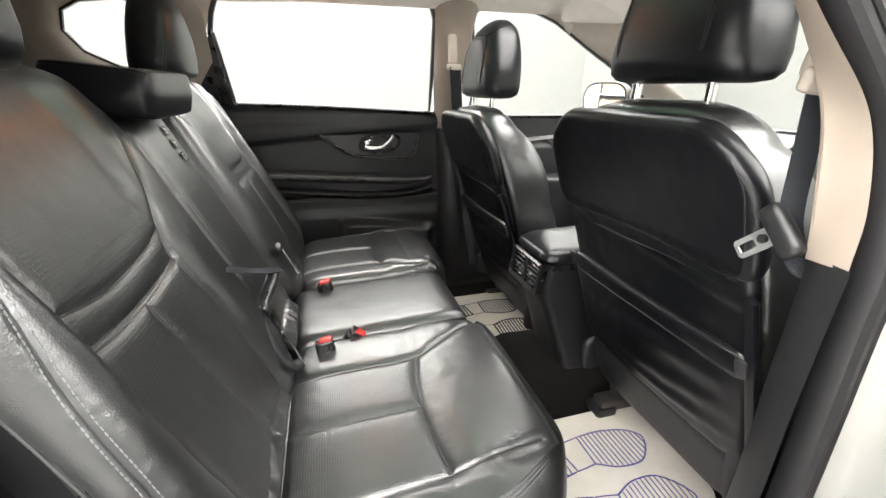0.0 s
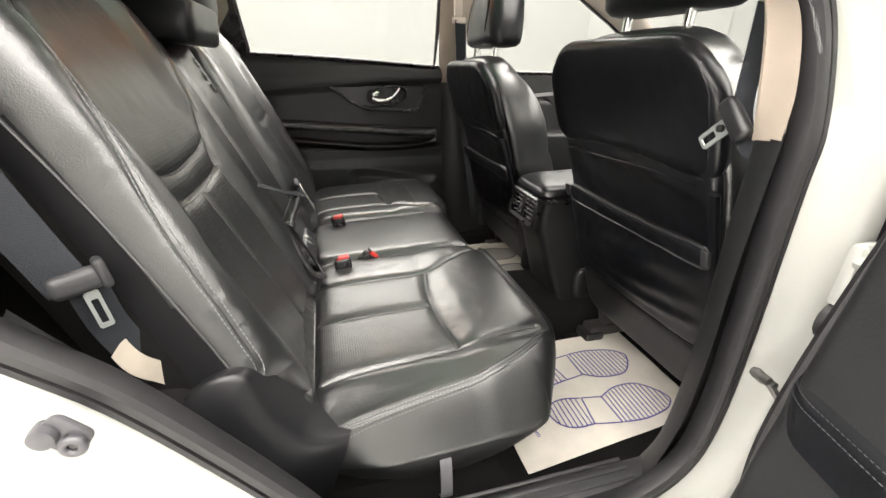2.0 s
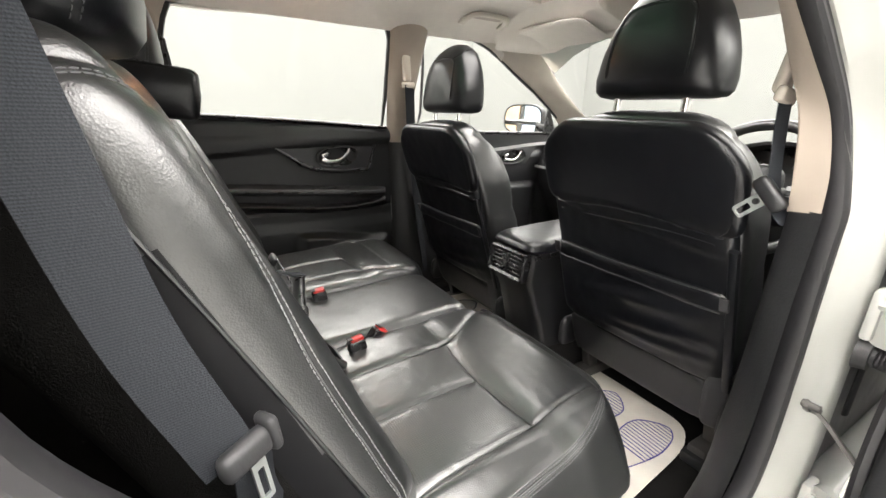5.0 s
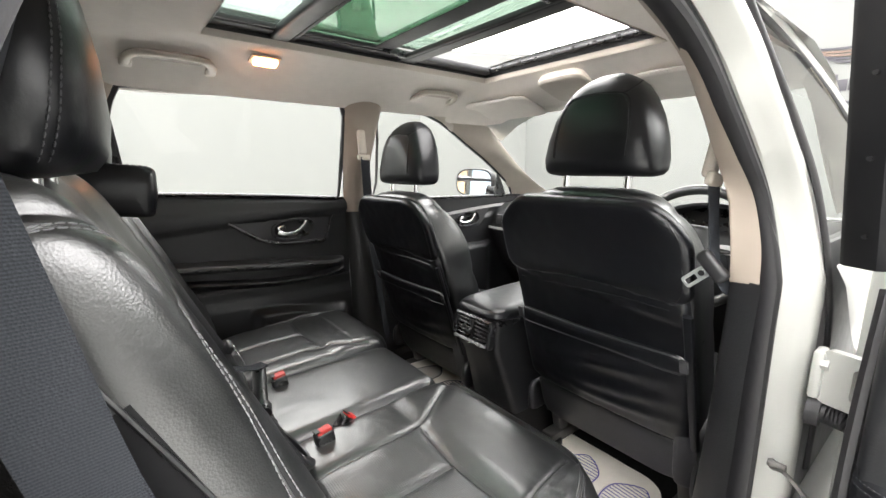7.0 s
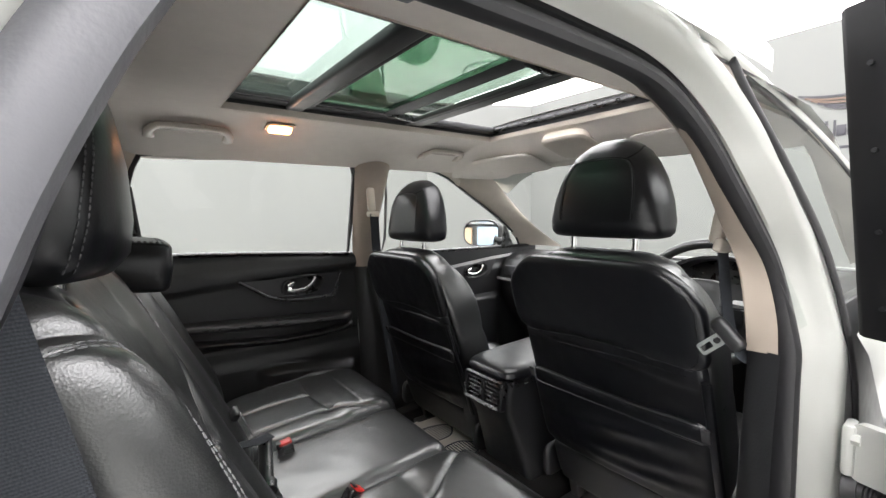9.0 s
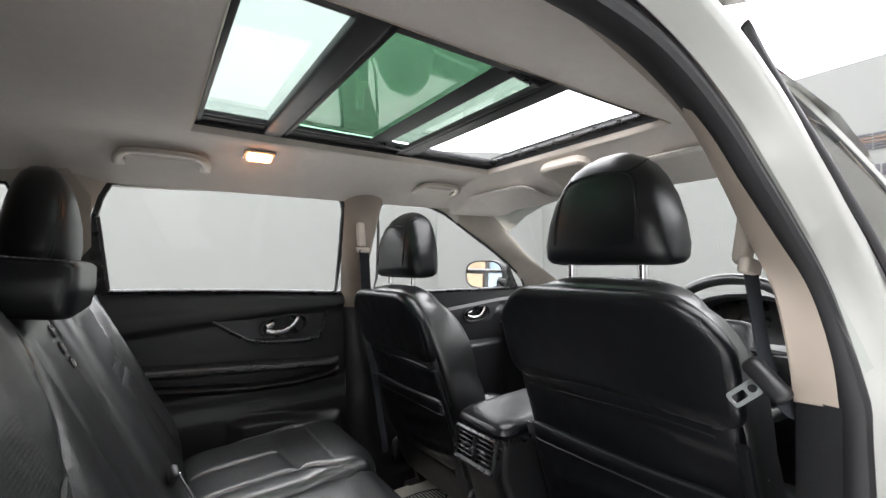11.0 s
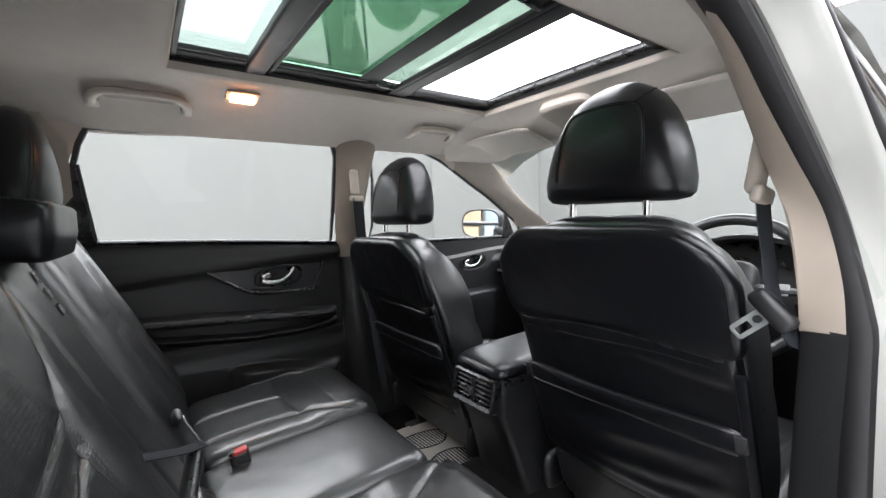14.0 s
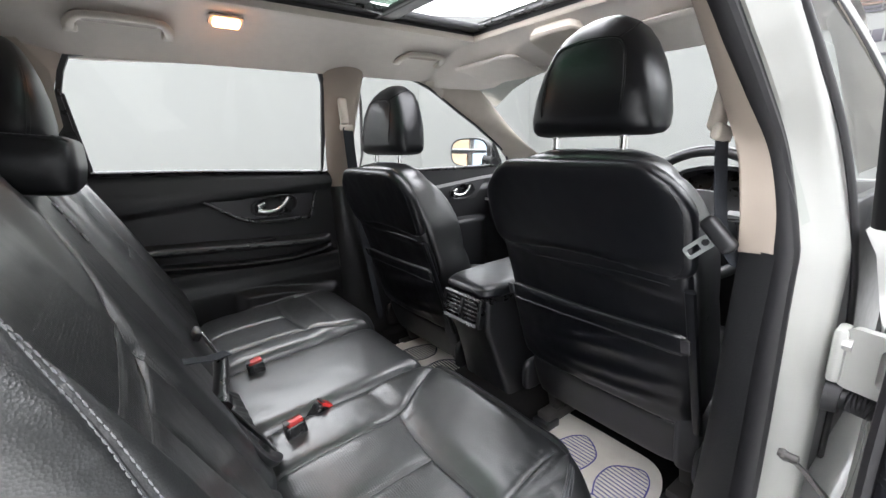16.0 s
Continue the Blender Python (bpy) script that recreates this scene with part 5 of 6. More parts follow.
# front belt on the near pillar, its tongue hanging by the driver's seat
belt_near = empty_thing("seat_belt", "grey front seat belt with steel tongue by the driver's seat", "seat belt", "seat belts", place=(0.03, -0.64, 1.3))
part("guide_cover", box((0.030, 0.020, 0.100), 0.009, pose(0.030, -0.640, 1.312, 8, 2, 0), segments=3), BEIGE_LIGHT, belt_near, "beige belt guide cover")
part("guide_ring", box((0.050, 0.014, 0.024), 0.006, pose(0.028, -0.643, 1.260, 8, 10, 0), segments=3), BEIGE_LIGHT, belt_near)
strap = smooth_path([(0.028, -0.643, 1.260), (0.024, -0.650, 1.20), (0.014, -0.664, 1.125), (0.024, -0.680, 1.085), (0.044, -0.690, 1.085), (0.052, -0.680, 1.12)], 6)
part("webbing", ribbon(strap, 0.025, 0.0020, (-0.3, -1, 0.05)), WEBBING, belt_near)
tm = frame_of((0.006, -0.664, 1.118), (0, 0.73, -0.68), (0, 0.68, 0.73))
tongue = part("tongue_grip", box((0.026, 0.060, 0.020), 0.009, tm, segments=4), BLACK, belt_near, "dark plastic tongue grip")
bm = bmesh.new()
for outer, inner in ((rounded(0.044, 0.021, 0.005, 5), rounded(0.021, 0.010, 0.002, 5, 0.008)),):
    rings = [[tm @ Vector((x + 0.034, y, z)) for x, y in ring] for ring, z in ((outer, 0.0015), (inner, 0.0015), (inner, -0.0015), (outer, -0.0015))]
    sheet(rings, True, True, bm)
part("tongue", bm, STEEL, tongue, "steel tongue with slot")
part("stop_button", tube([tm @ Vector((0.020, 0, -0.006)), tm @ Vector((0.020, 0, 0.006))], 0.005, 12), BLACK, tongue)

# rear belt: webbing down the C-pillar to the buckle tongue
rear_belt = empty_thing("seat_belt", "grey rear seat belt with hanging tongue beside the backrest", "seat belt", "seat belts", place=(-0.74, -0.66, 0.98))
wb = smooth_path([(-0.865, -0.650, 1.46), (-0.846, -0.652, 1.34), (-0.823, -0.654, 1.22), (-0.797, -0.652, 1.09), (-0.764, -0.652, 0.99), (-0.755, -0.652, 0.965)], 8)
part("webbing", ribbon([p + Vector((0.004, 0, 0)) for p in wb], 0.042, 0.0016, (0.2, -1, 0.0)), WEBBING, rear_belt, "dark grey woven webbing")
bmx = frame_of((-0.742, -0.658, 0.975), (0.80, 0.50, 0.1), (-0.12, 0.0, 1))
grip = part("tongue_grip", box((0.044, 0.024, 0.016), 0.007, bmx, segments=3), GREY, rear_belt, "grey plastic tongue grip")
part("grip_end", box((0.010, 0.032, 0.022), 0.005, bmx @ pose(0.022, 0.002, 0), segments=3), GREY, grip)
bm = bmesh.new()
for outer, inner in ((rounded(0.013, 0.042, 0.003, 4, 0.006, -0.034), rounded(0.006, 0.028, 0.001, 4, 0.006, -0.036)),):
    rings = [[bmx @ Vector((x, y, z)) for x, y in ring] for ring, z in ((outer, 0.0012), (inner, 0.0012), (inner, -0.0012), (outer, -0.0012))]
    sheet(rings, True, True, bm)
part("tongue", bm, STEEL, grip, "steel tongue")
part("lower_webbing", ribbon(smooth_path([(-0.738, -0.652, 0.965), (-0.735, -0.640, 0.91), (-0.715, -0.632, 0.85), (-0.675, -0.628, 0.78)], 6), 0.034, 0.0016, (0.45, -0.85, 0.1)), WEBBING, rear_belt)
tag_rows = [[Vector((-0.742 + 0.046 * t + 0.012 * w, -0.648 + 0.012 * w - 0.007 * math.sin(t * 5), 0.878 - 0.062 * t + 0.016 * w)) for w in (0, 0.5, 1)] for t in [k / 10 for k in range(11)]]
thing("cloth_label", thicken(sheet(tag_rows)[0], 0.001), TAG, "creased cream cloth label hanging on the belt", "label")


# ---------------------------------------------------------------- centre console
console = empty_thing("centre_console", "black centre console with rear air vents and padded lid", "centre console", place=(0.2, -0.015, 0.42))
cs = []
for z, x_rear, hy in ((0.42, 0.175, 0.105), (0.50, 0.155, 0.098), (0.60, 0.125, 0.090), (0.69, 0.095, 0.084), (0.735, 0.075, 0.084), (0.775, 0.072, 0.090), (0.83, 0.082, 0.090)):
    cs.append([Vector((x_rear + dx, -0.012 + hy * sy, z)) for dx, sy in ((0.0, -0.86), (0.0, -0.4), (0.0, 0.0), (0.0, 0.4), (0.0, 0.86), (0.006, 0.97), (0.02, 1.0), (0.30, 1.06), (0.60, 1.06), (0.60, -1.06), (0.30, -1.06), (0.02, -1.0), (0.006, -0.97))])
part("body", loft(cs), BLACK, console, "black grained console body", 50)
vm = frame_of((0.060, -0.012, 0.790), (0, 1, 0), (0.17, 0, 1))
vent = part("vent_frame", sheet([[vm @ Vector((x, y, z)) for x, y in ring] for ring, z in ((rounded(0.168, 0.088, 0.012), 0.012), (rounded(0.168, 0.088, 0.012), -0.006), (rounded(0.158, 0.078, 0.010), -0.010), (rounded(0.142, 0.062, 0.006), -0.006), (rounded(0.140, 0.060, 0.005), 0.012))], False, True)[0], SMOOTH, console, "dark glossy vent frame")
part("vent_back", slab(rounded(0.150, 0.070, 0.006), vm @ pose(0, 0, 0.010), 0.004), SMOOTH, vent)
part("vent_post", box((0.016, 0.062, 0.014), 0.003, vm @ pose(0, 0, 0.0)), SMOOTH, vent)
for s in (1, -1):
    for k in range(5):
        part("slat", box((0.058, 0.0035, 0.016), 0.001, vm @ pose(s * 0.038, -0.024 + 0.012 * k, 0.002, 25, 0, 0)), SMOOTH, vent)
    part("vent_tab", box((0.014, 0.007, 0.012), 0.002, vm @ pose(s * 0.038, 0.0, -0.005)), GREY, vent)
part("vent_wheel", tube([vm @ Vector((-0.004, -0.005, -0.006)), vm @ Vector((0.004, -0.005, -0.006))], 0.010, 14), GREY, vent)
lid_m = frame_of((0.245, -0.012, 0.850), (1, 0, 0.03), (0, 1, 0))
part("lid", Pad(lid_m, 0.36, 0.20, 0.026, 0.018, 0.14, 8.0, seed=3, wrinkle=0.0008).mesh(40, 24), VINYL, console, "padded leather lid")
part("upper_trim", box((0.34, 0.192, 0.02), 0.006, pose(0.255, -0.012, 0.826)), SMOOTH, console)
part("front_console", box((0.55, 0.19, 0.25), 0.02, pose(0.70, -0.012, 0.70, 0, -8, 0), segments=3), BLACK, console)
part("gear_lever", tube([(0.62, -0.012, 0.84), (0.61, -0.012, 0.92)], [0.014, 0.024], 14), SMOOTH, console)

# dashboard, instrument hood, steering wheel
dash = empty_thing("dashboard", "black dashboard under the windscreen", "dashboard", place=(1.0, 0, 0.9))
prof = [(1.34, 1.06), (1.20, 1.10), (1.02, 1.115), (0.90, 1.10), (0.83, 1.06), (0.80, 0.98), (0.82, 0.88), (0.88, 0.78), (0.98, 0.65), (1.10, 0.50), (1.34, 0.48)]
part("main_panel", loft([[Vector((x + 0.03 * (y / 0.7) ** 2, y, z)) for x, z in prof] for y in [-0.70 + 0.1 * k for k in range(15)]]), BLACK, dash, "black soft dashboard", 50)
part("passenger_vent", box((0.02, 0.13, 0.05), 0.008, pose(0.835, 0.60, 1.02)), GREY, dash)
part("silver_strip", ribbon([(0.812, 0.70, 0.975), (0.800, 0.3, 0.965), (0.797, -0.1, 0.965)], 0.012, 0.006, (-1, 0, 0.1)), SILVER, dash)
part("centre_screen", box((0.02, 0.20, 0.12), 0.008, pose(0.80, 0.0, 1.02, 0, 12, 0)), SMOOTH, dash)
part("demister_vent", box((0.06, 0.34, 0.008), 0.003, pose(1.10, 0.0, 1.118)), GREY, dash)
hood = []
for k in range(13):
    a = math.pi * k / 12
    hood.append([Vector((x, -0.372 + r * 0.19 * math.cos(a), 1.065 + r * 0.105 * math.sin(a))) for x, r in ((0.98, 0.75), (0.90, 0.9), (0.82, 1.0), (0.79, 1.0), (0.79, 0.9), (0.86, 0.8))])
part("instrument_hood", sheet(hood)[0], BLACK, dash, "black instrument hood")
part("instrument_face", slab([(0.17 * math.cos(a), 0.09 * math.sin(a)) for a in [math.pi * k / 12 for k in range(13)]], frame_of((0.86, -0.372, 1.06), (0, -1, 0), (0.2, 0, 1)), 0.004), SMOOTH, dash)
wheel = empty_thing("steering_wheel", "black leather steering wheel with silver spoke trim", "steering wheel", place=(0.62, -0.385, 1.03))
wm = frame_of((0.610, -0.385, 1.045), (0, 1, 0), (0.40, 0, 1))
part("rim", tube([wm @ Vector((0.19 * math.cos(a), 0.185 * math.sin(a), 0)) for a in [2 * math.pi * k / 48 for k in range(48)]], 0.0155, 12, True), LEATHER, wheel, "leather rim")
part("hub", Pad(wm, 0.15, 0.14, 0.03, 0.03, 0.5, 5.0, wrinkle=0.0).mesh(18, 18), BLACK, wheel)
for a in (0, 180, 270):
    c, s = math.cos(radians(a)), math.sin(radians(a))
    part("spoke", tube([wm @ Vector((0.06 * c, 0.06 * s, 0)), wm @ Vector((0.185 * c, 0.18 * s, 0))], [0.028, 0.017], 12, squash=(1.0, 0.45)), BLACK, wheel)
    part("spoke_trim", box((0.05, 0.028, 0.008), 0.003, wm @ pose(0.115 * c, 0.115 * s, 0.0, 0, 0, a) @ pose(0, 0, -0.014)), SILVER, wheel, "silver switch trim")
part("column", tube([(0.62, -0.385, 1.04), (0.85, -0.385, 0.95)], 0.05, 16), BLACK, wheel)


# ---------------------------------------------------------------- front seats
def headrest_mesh(c, depth, widths, heights, power=3.2, lean=(0, 0, 1)):
    """Stacked rounded rings: widths are (half depth, half width, forward shift) at the heights."""
    rings = []
    for (rx, ry, fx), h in zip(widths, heights):
        rings.append(superring(c[0] + fx, c[1], c[2] + h, rx, ry, power, 44))
    return loft(rings)


def ring_point(c, prof, h, angle, power=3.2, out=1.0):
    """A point on such a headrest's skin."""
    for ((r0, h0), (r1, h1)) in zip(zip(*prof), list(zip(*prof))[1:]):
        if h0 <= h <= h1:
            t = (h - h0) / (h1 - h0)
            rx, ry, fx = [a + (b - a) * t for a, b in zip(r0, r1)]
            ca, sa = math.cos(angle), math.sin(angle)
            return Vector((c[0] + fx + out * rx * math.copysign(abs(ca) ** (2 / power), ca), c[1] + out * ry * math.copysign(abs(sa) ** (2 / power), sa), c[2] + h))


def front_seat(y0):
    seat = empty_thing("front_seat", "black leather front seat with headrest and back pocket", "car seat", "front seats", place=(0.40, y0, 0.42))
    O, U, V = Vector((0.200, y0, 0.600)), Vector((0, 1, 0)), Vector((-0.305, 0, 0.952))
    back = frame_of(O, U, V)
    taper = lambda a, b: (a * (1 - 0.13 * ease((b - 0.10) / 0.22)), b)
    seams = [[(-0.14, -0.30), (-0.145, 0.0), (-0.12, 0.26)], [(0.14, -0.30), (0.145, 0.0), (0.12, 0.26)], [(-0.24, 0.02), (-0.145, 0.0)], [(0.24, 0.02), (0.145, 0.0)], [(-0.12, 0.20), (0.12, 0.20)]]
    cushion = Pad(back @ pose(0, 0.312, 0.045), 0.458, 0.675, 0.085, 0.030, 0.30, 8.0, seams, 0.012, 0.02, taper, lambda a, b: 0.045 * ease((abs(a) - 0.12) / 0.07) * (1 - 0.6 * ease((b - 0.1) / 0.2)), 11, 0.002)
    br = part("backrest", cushion.mesh(56, 64), LEATHER, seat, "black leather backrest")
    part("seam", seam_lines(cushion, seams), VINYL, br)
    # upper rear cover, ending in an arched hem
    rear = frame_of(O, -U, V)

    def cover(a, b):
        if b > 0:
            b -= 0.060 * max(0.0, (abs(a) / 0.229 - 0.60) / 0.40) ** 2 * (b / 0.113)
        if b < 0:
            b *= (0.086 + 0.030 * (a / 0.23) ** 2) / 0.113
        return a * (1 - 0.12 * ease((b - 0.06) / 0.16)), b

    up = Pad(rear @ pose(0, 0.538, -0.006), 0.470, 0.226, 0.019, 0.02, 0.20, 14.0, shape=cover, swell=lambda a, b: -0.003 * ease((-0.06 - b) / 0.03), seed=5, wrinkle=0.0014)
    upper = part("rear_cover", up.mesh(64, 44), VINYL, seat, "smooth black leather rear cover")
    hem = [up.point(u, -0.985, 1, 0.0) for u in [-0.95 + 1.90 * k / 30 for k in range(31)]]
    part("hem_piping", tube(hem, 0.0026, 8), LEATHER, upper)
    shoulder_line = [up.point(0.93, v, 1, 0.0004) for v in [-0.95 + 1.93 * k / 24 for k in range(25)]]
    part("seam", tube(shoulder_line, 0.0010, 6), VINYL, upper)
    mid = Pad(rear @ pose(0, 0.372, -0.014), 0.446, 0.19, 0.014, 0.015, 0.10, 10.0, swell=lambda a, b: 0.006 * ease((b - 0.035 + 0.10 * a) / 0.02), seed=6, wrinkle=0.0016)
    panel = part("middle_panel", mid.mesh(50, 30), VINYL, seat, "slack black leather middle panel")
    fold = [mid.place(x, b - 0.372, 0.0006) for x, b in ((-0.198, 0.416), (-0.09, 0.420), (0.0, 0.427), (0.086, 0.430), (0.15, 0.429), (0.189, 0.425))]
    part("fold_line", tube(smooth_path(fold, 5), 0.0014, 6), VINYL, panel)
    # map pocket: banded top edge, slack folds across the bag

    def sag(a, b):
        if b > 0:
            b -= 0.009 * (1 - (a / 0.21) ** 2) * (b / 0.122)
        return a, b

    def bag(a, b):
        c = 1 - (a / 0.225) ** 2
        d = b - 0.10 * a
        n = 0.010 * ease((0.09 - b) / 0.12) * c
        for at, deep, wide in ((0.020, 0.0075, 0.020), (-0.030, 0.0065, 0.017), (-0.068, 0.0085, 0.015)):
            n += deep * math.exp(-((d - at - 0.010 * math.sin(7 * a + at * 40)) / wide) ** 2) * c * (0.45 + 0.55 * ease((a + 0.14) / 0.2))
        n += 0.004 * ease((b - 0.078) / 0.006)
        return n

    pocket = Pad(rear @ pose(0, 0.200, 0.0), 0.446, 0.246, 0.010, 0.004, 0.08, 12.0, shape=sag, swell=bag, seed=8, wrinkle=0.0014)
    pk = part("map_pocket", pocket.mesh(64, 64), VINYL, seat, "slack leather map pocket")
    part("pocket_piping", tube([pocket.point(u, 0.985) for u in [-0.97 + 1.94 * k / 30 for k in range(31)]], 0.0026, 8), LEATHER, pk)
    part("band_seam", tube([pocket.place(-0.208 + 0.416 * k / 30, 0.077, 0.0004) for k in range(31)], 0.0016, 6), LEATHER, pk)
    for s in (1, -1):
        part("pocket_tab", box((0.018, 0.032, 0.007), 0.003, rear @ pose(s * 0.216, 0.302, 0.010)), GREY, pk, "small grey pocket tab")
        if s < 0:
            continue
        edge = [rear @ Vector((s * (0.229 - 0.006 * abs(t)), 0.075 + 0.345 * t, 0.002)) for t in [k / 12 for k in range(13)]]
        part("side_strip", tube(edge, 0.010, 8, squash=(1.0, 0.7)), VINYL, seat)
    # hard lower panel, with its rim
    lower = Pad(rear @ pose(-0.004, 0.008, -0.002), 0.412, 0.138, 0.012, 0.02, 0.10, 12.0, shape=lambda a, b: (a * (1 - 0.05 * ease((-0.01 - b) / 0.06)), b), wrinkle=0.0)
    board = part("lower_panel", lower.mesh(30, 18), BLACK, seat, "black plastic lower back panel")
    part("rim", tube([lower.point(u, 0.97, 1, 0.0) for u in [-0.96 + 1.92 * k / 24 for k in range(25)]], 0.0016, 6), SMOOTH, board)
    part("side_gusset", Pad(frame_of((0.192, y0 - 0.206, 0.630), (0.25, -0.95, 0.0), (-0.30, 0, 0.95)), 0.052, 0.19, 0.012, 0.012, 0.4, 6.0, wrinkle=0.0).mesh(10, 20), GREY, seat, "dark grey hinge gusset")
    # seat cushion, valances and rails
    base = Pad(frame_of((0.47, y0, 0.615), (1, 0, 0.10), (0, 1, 0)), 0.52, 0.50, 0.075, 0.07, 0.12, 8.0, [[(-0.24, -0.15), (0.12, -0.15), (0.2, -0.1)], [(-0.24, 0.15), (0.12, 0.15), (0.2, 0.1)], [(0.12, -0.15), (0.12, 0.15)]], 0.012, 0.02, None, lambda a, b: 0.03 * ease((abs(b) - 0.14) / 0.06), 4)
    part("seat", base.mesh(44, 44), LEATHER, seat, "black leather seat cushion")
    for s in (1, -1):
        val = Pad(frame_of((0.42, y0 + s * 0.235, 0.56), (s, 0, 0.06 * s), (0, 0, 1)), 0.34, 0.12, 0.014, 0.014, 0.35, 6.0, wrinkle=0.0)
        part("side_valance", val.mesh(24, 14), BLACK, seat, "black plastic side valance")
        part("recliner_cover", Pad(frame_of((0.215, y0 + s * 0.236, 0.585), (s, 0, 0), (0, 0, 1)), 0.085, 0.10, 0.012, 0.012, 0.55, 5.0, wrinkle=0.0).mesh(16, 16), BLACK, seat)
        part("rail", box((0.52, 0.045, 0.035), 0.006, pose(0.47, y0 + s * 0.19, 0.452)), DULL_STEEL, seat, "steel seat rail")
        part("rail_foot", box((0.06, 0.06, 0.03), 0.008, pose(0.225, y0 + s * 0.19, 0.436), segments=2), BLACK, seat)
        part("seat_leg", box((0.04, 0.03, 0.09), 0.006, pose(0.27, y0 + s * 0.19, 0.50, 0, -15, 0)), DULL_STEEL, seat)
    part("under_box", box((0.30, 0.30, 0.08), 0.015, pose(0.48, y0, 0.50)), BLACK, seat)
    # headrest on two posts
    c = (0.108, y0 + 0.003, 1.262)
    prof = ([(0.024, 0.112, 0.0), (0.050, 0.130, 0.0), (0.064, 0.137, 0.0), (0.068, 0.139, 0.0), (0.068, 0.131, 0.004), (0.066, 0.116, 0.008), (0.060, 0.097, 0.013), (0.050, 0.077, 0.018), (0.036, 0.054, 0.022), (0.020, 0.032, 0.025), (0.006, 0.012, 0.026)],
            [0.0, 0.004, 0.014, 0.038, 0.082, 0.127, 0.163, 0.190, 0.207, 0.218, 0.221])
    hr = part("headrest", headrest_mesh(c, 0, *prof), VINYL, seat, "black leather headrest", 70)
    for s in (1, -1):
        part("post", tube([(0.088, y0 + 0.007 + s * 0.077, 1.18), (0.092, y0 + 0.007 + s * 0.077, 1.29)], 0.0088, 14), CHROME, hr, "chrome headrest post")
        part("post_collar", tube([(0.087, y0 + 0.007 + s * 0.077, 1.216), (0.088, y0 + 0.007 + s * 0.077, 1.232)], [0.028, 0.022], 16, squash=(1.0, 1.25)), SMOOTH, seat, "black post collar")
    # face panel: a matte dark tube for the shade in the seam round it, a vinyl tube inside for the groove's highlight,
    # and a dark seam over each upper corner
    half = [(0.083, 0.010), (0.088, 0.05), (0.0875, 0.09), (0.083, 0.128), (0.075, 0.155), (0.061, 0.168), (0.030, 0.173), (0.0, 0.175)]
    outline = half + [(-y, h) for y, h in half[-2::-1]]
    for inset, radius, mat, what in ((0.0, 0.0017, MATTE, "dark line for the seam groove's shade"), (0.0032, 0.0019, VINYL, "")):
        line = []
        for y, h in outline:
            y, h = y * (1 - inset / 0.088), h - inset * ease((h - 0.10) / 0.07)
            rx, ry, fx = [np.interp(h, prof[1], [p[k] for p in prof[0]]) for k in range(3)]
            line.append((c[0] + fx - rx * (1 - (abs(y) / ry) ** 3.2) ** (1 / 3.2) * 1.006, c[1] + y, c[2] + h))
        part("seam", tube(smooth_path(line, 6), radius, 6), mat, hr, what)
    for s in (1, -1):
        line = [ring_point(c, prof, 0.169 + 0.032 * k / 12, math.pi - s * (0.54 + 1.15 * k / 12), out=1.004) for k in range(13)]
        part("seam", tube(line, 0.0016, 6), MATTE, hr)
    return seat


driver = front_seat(-0.388)
copy_thing(driver, pose(0.40 - 0.034, 0.362, 0.42 - 0.038))


# ---------------------------------------------------------------- rear bench
UP = Vector((-0.418, 0, 0.908))
ROOT = Vector((-0.548, 0, 0.705))


def bench_frame(y, b, n=0.0):
    return frame_of(ROOT + Vector((0, y, 0)), (0, 1, 0), UP) @ pose(0, b, n)


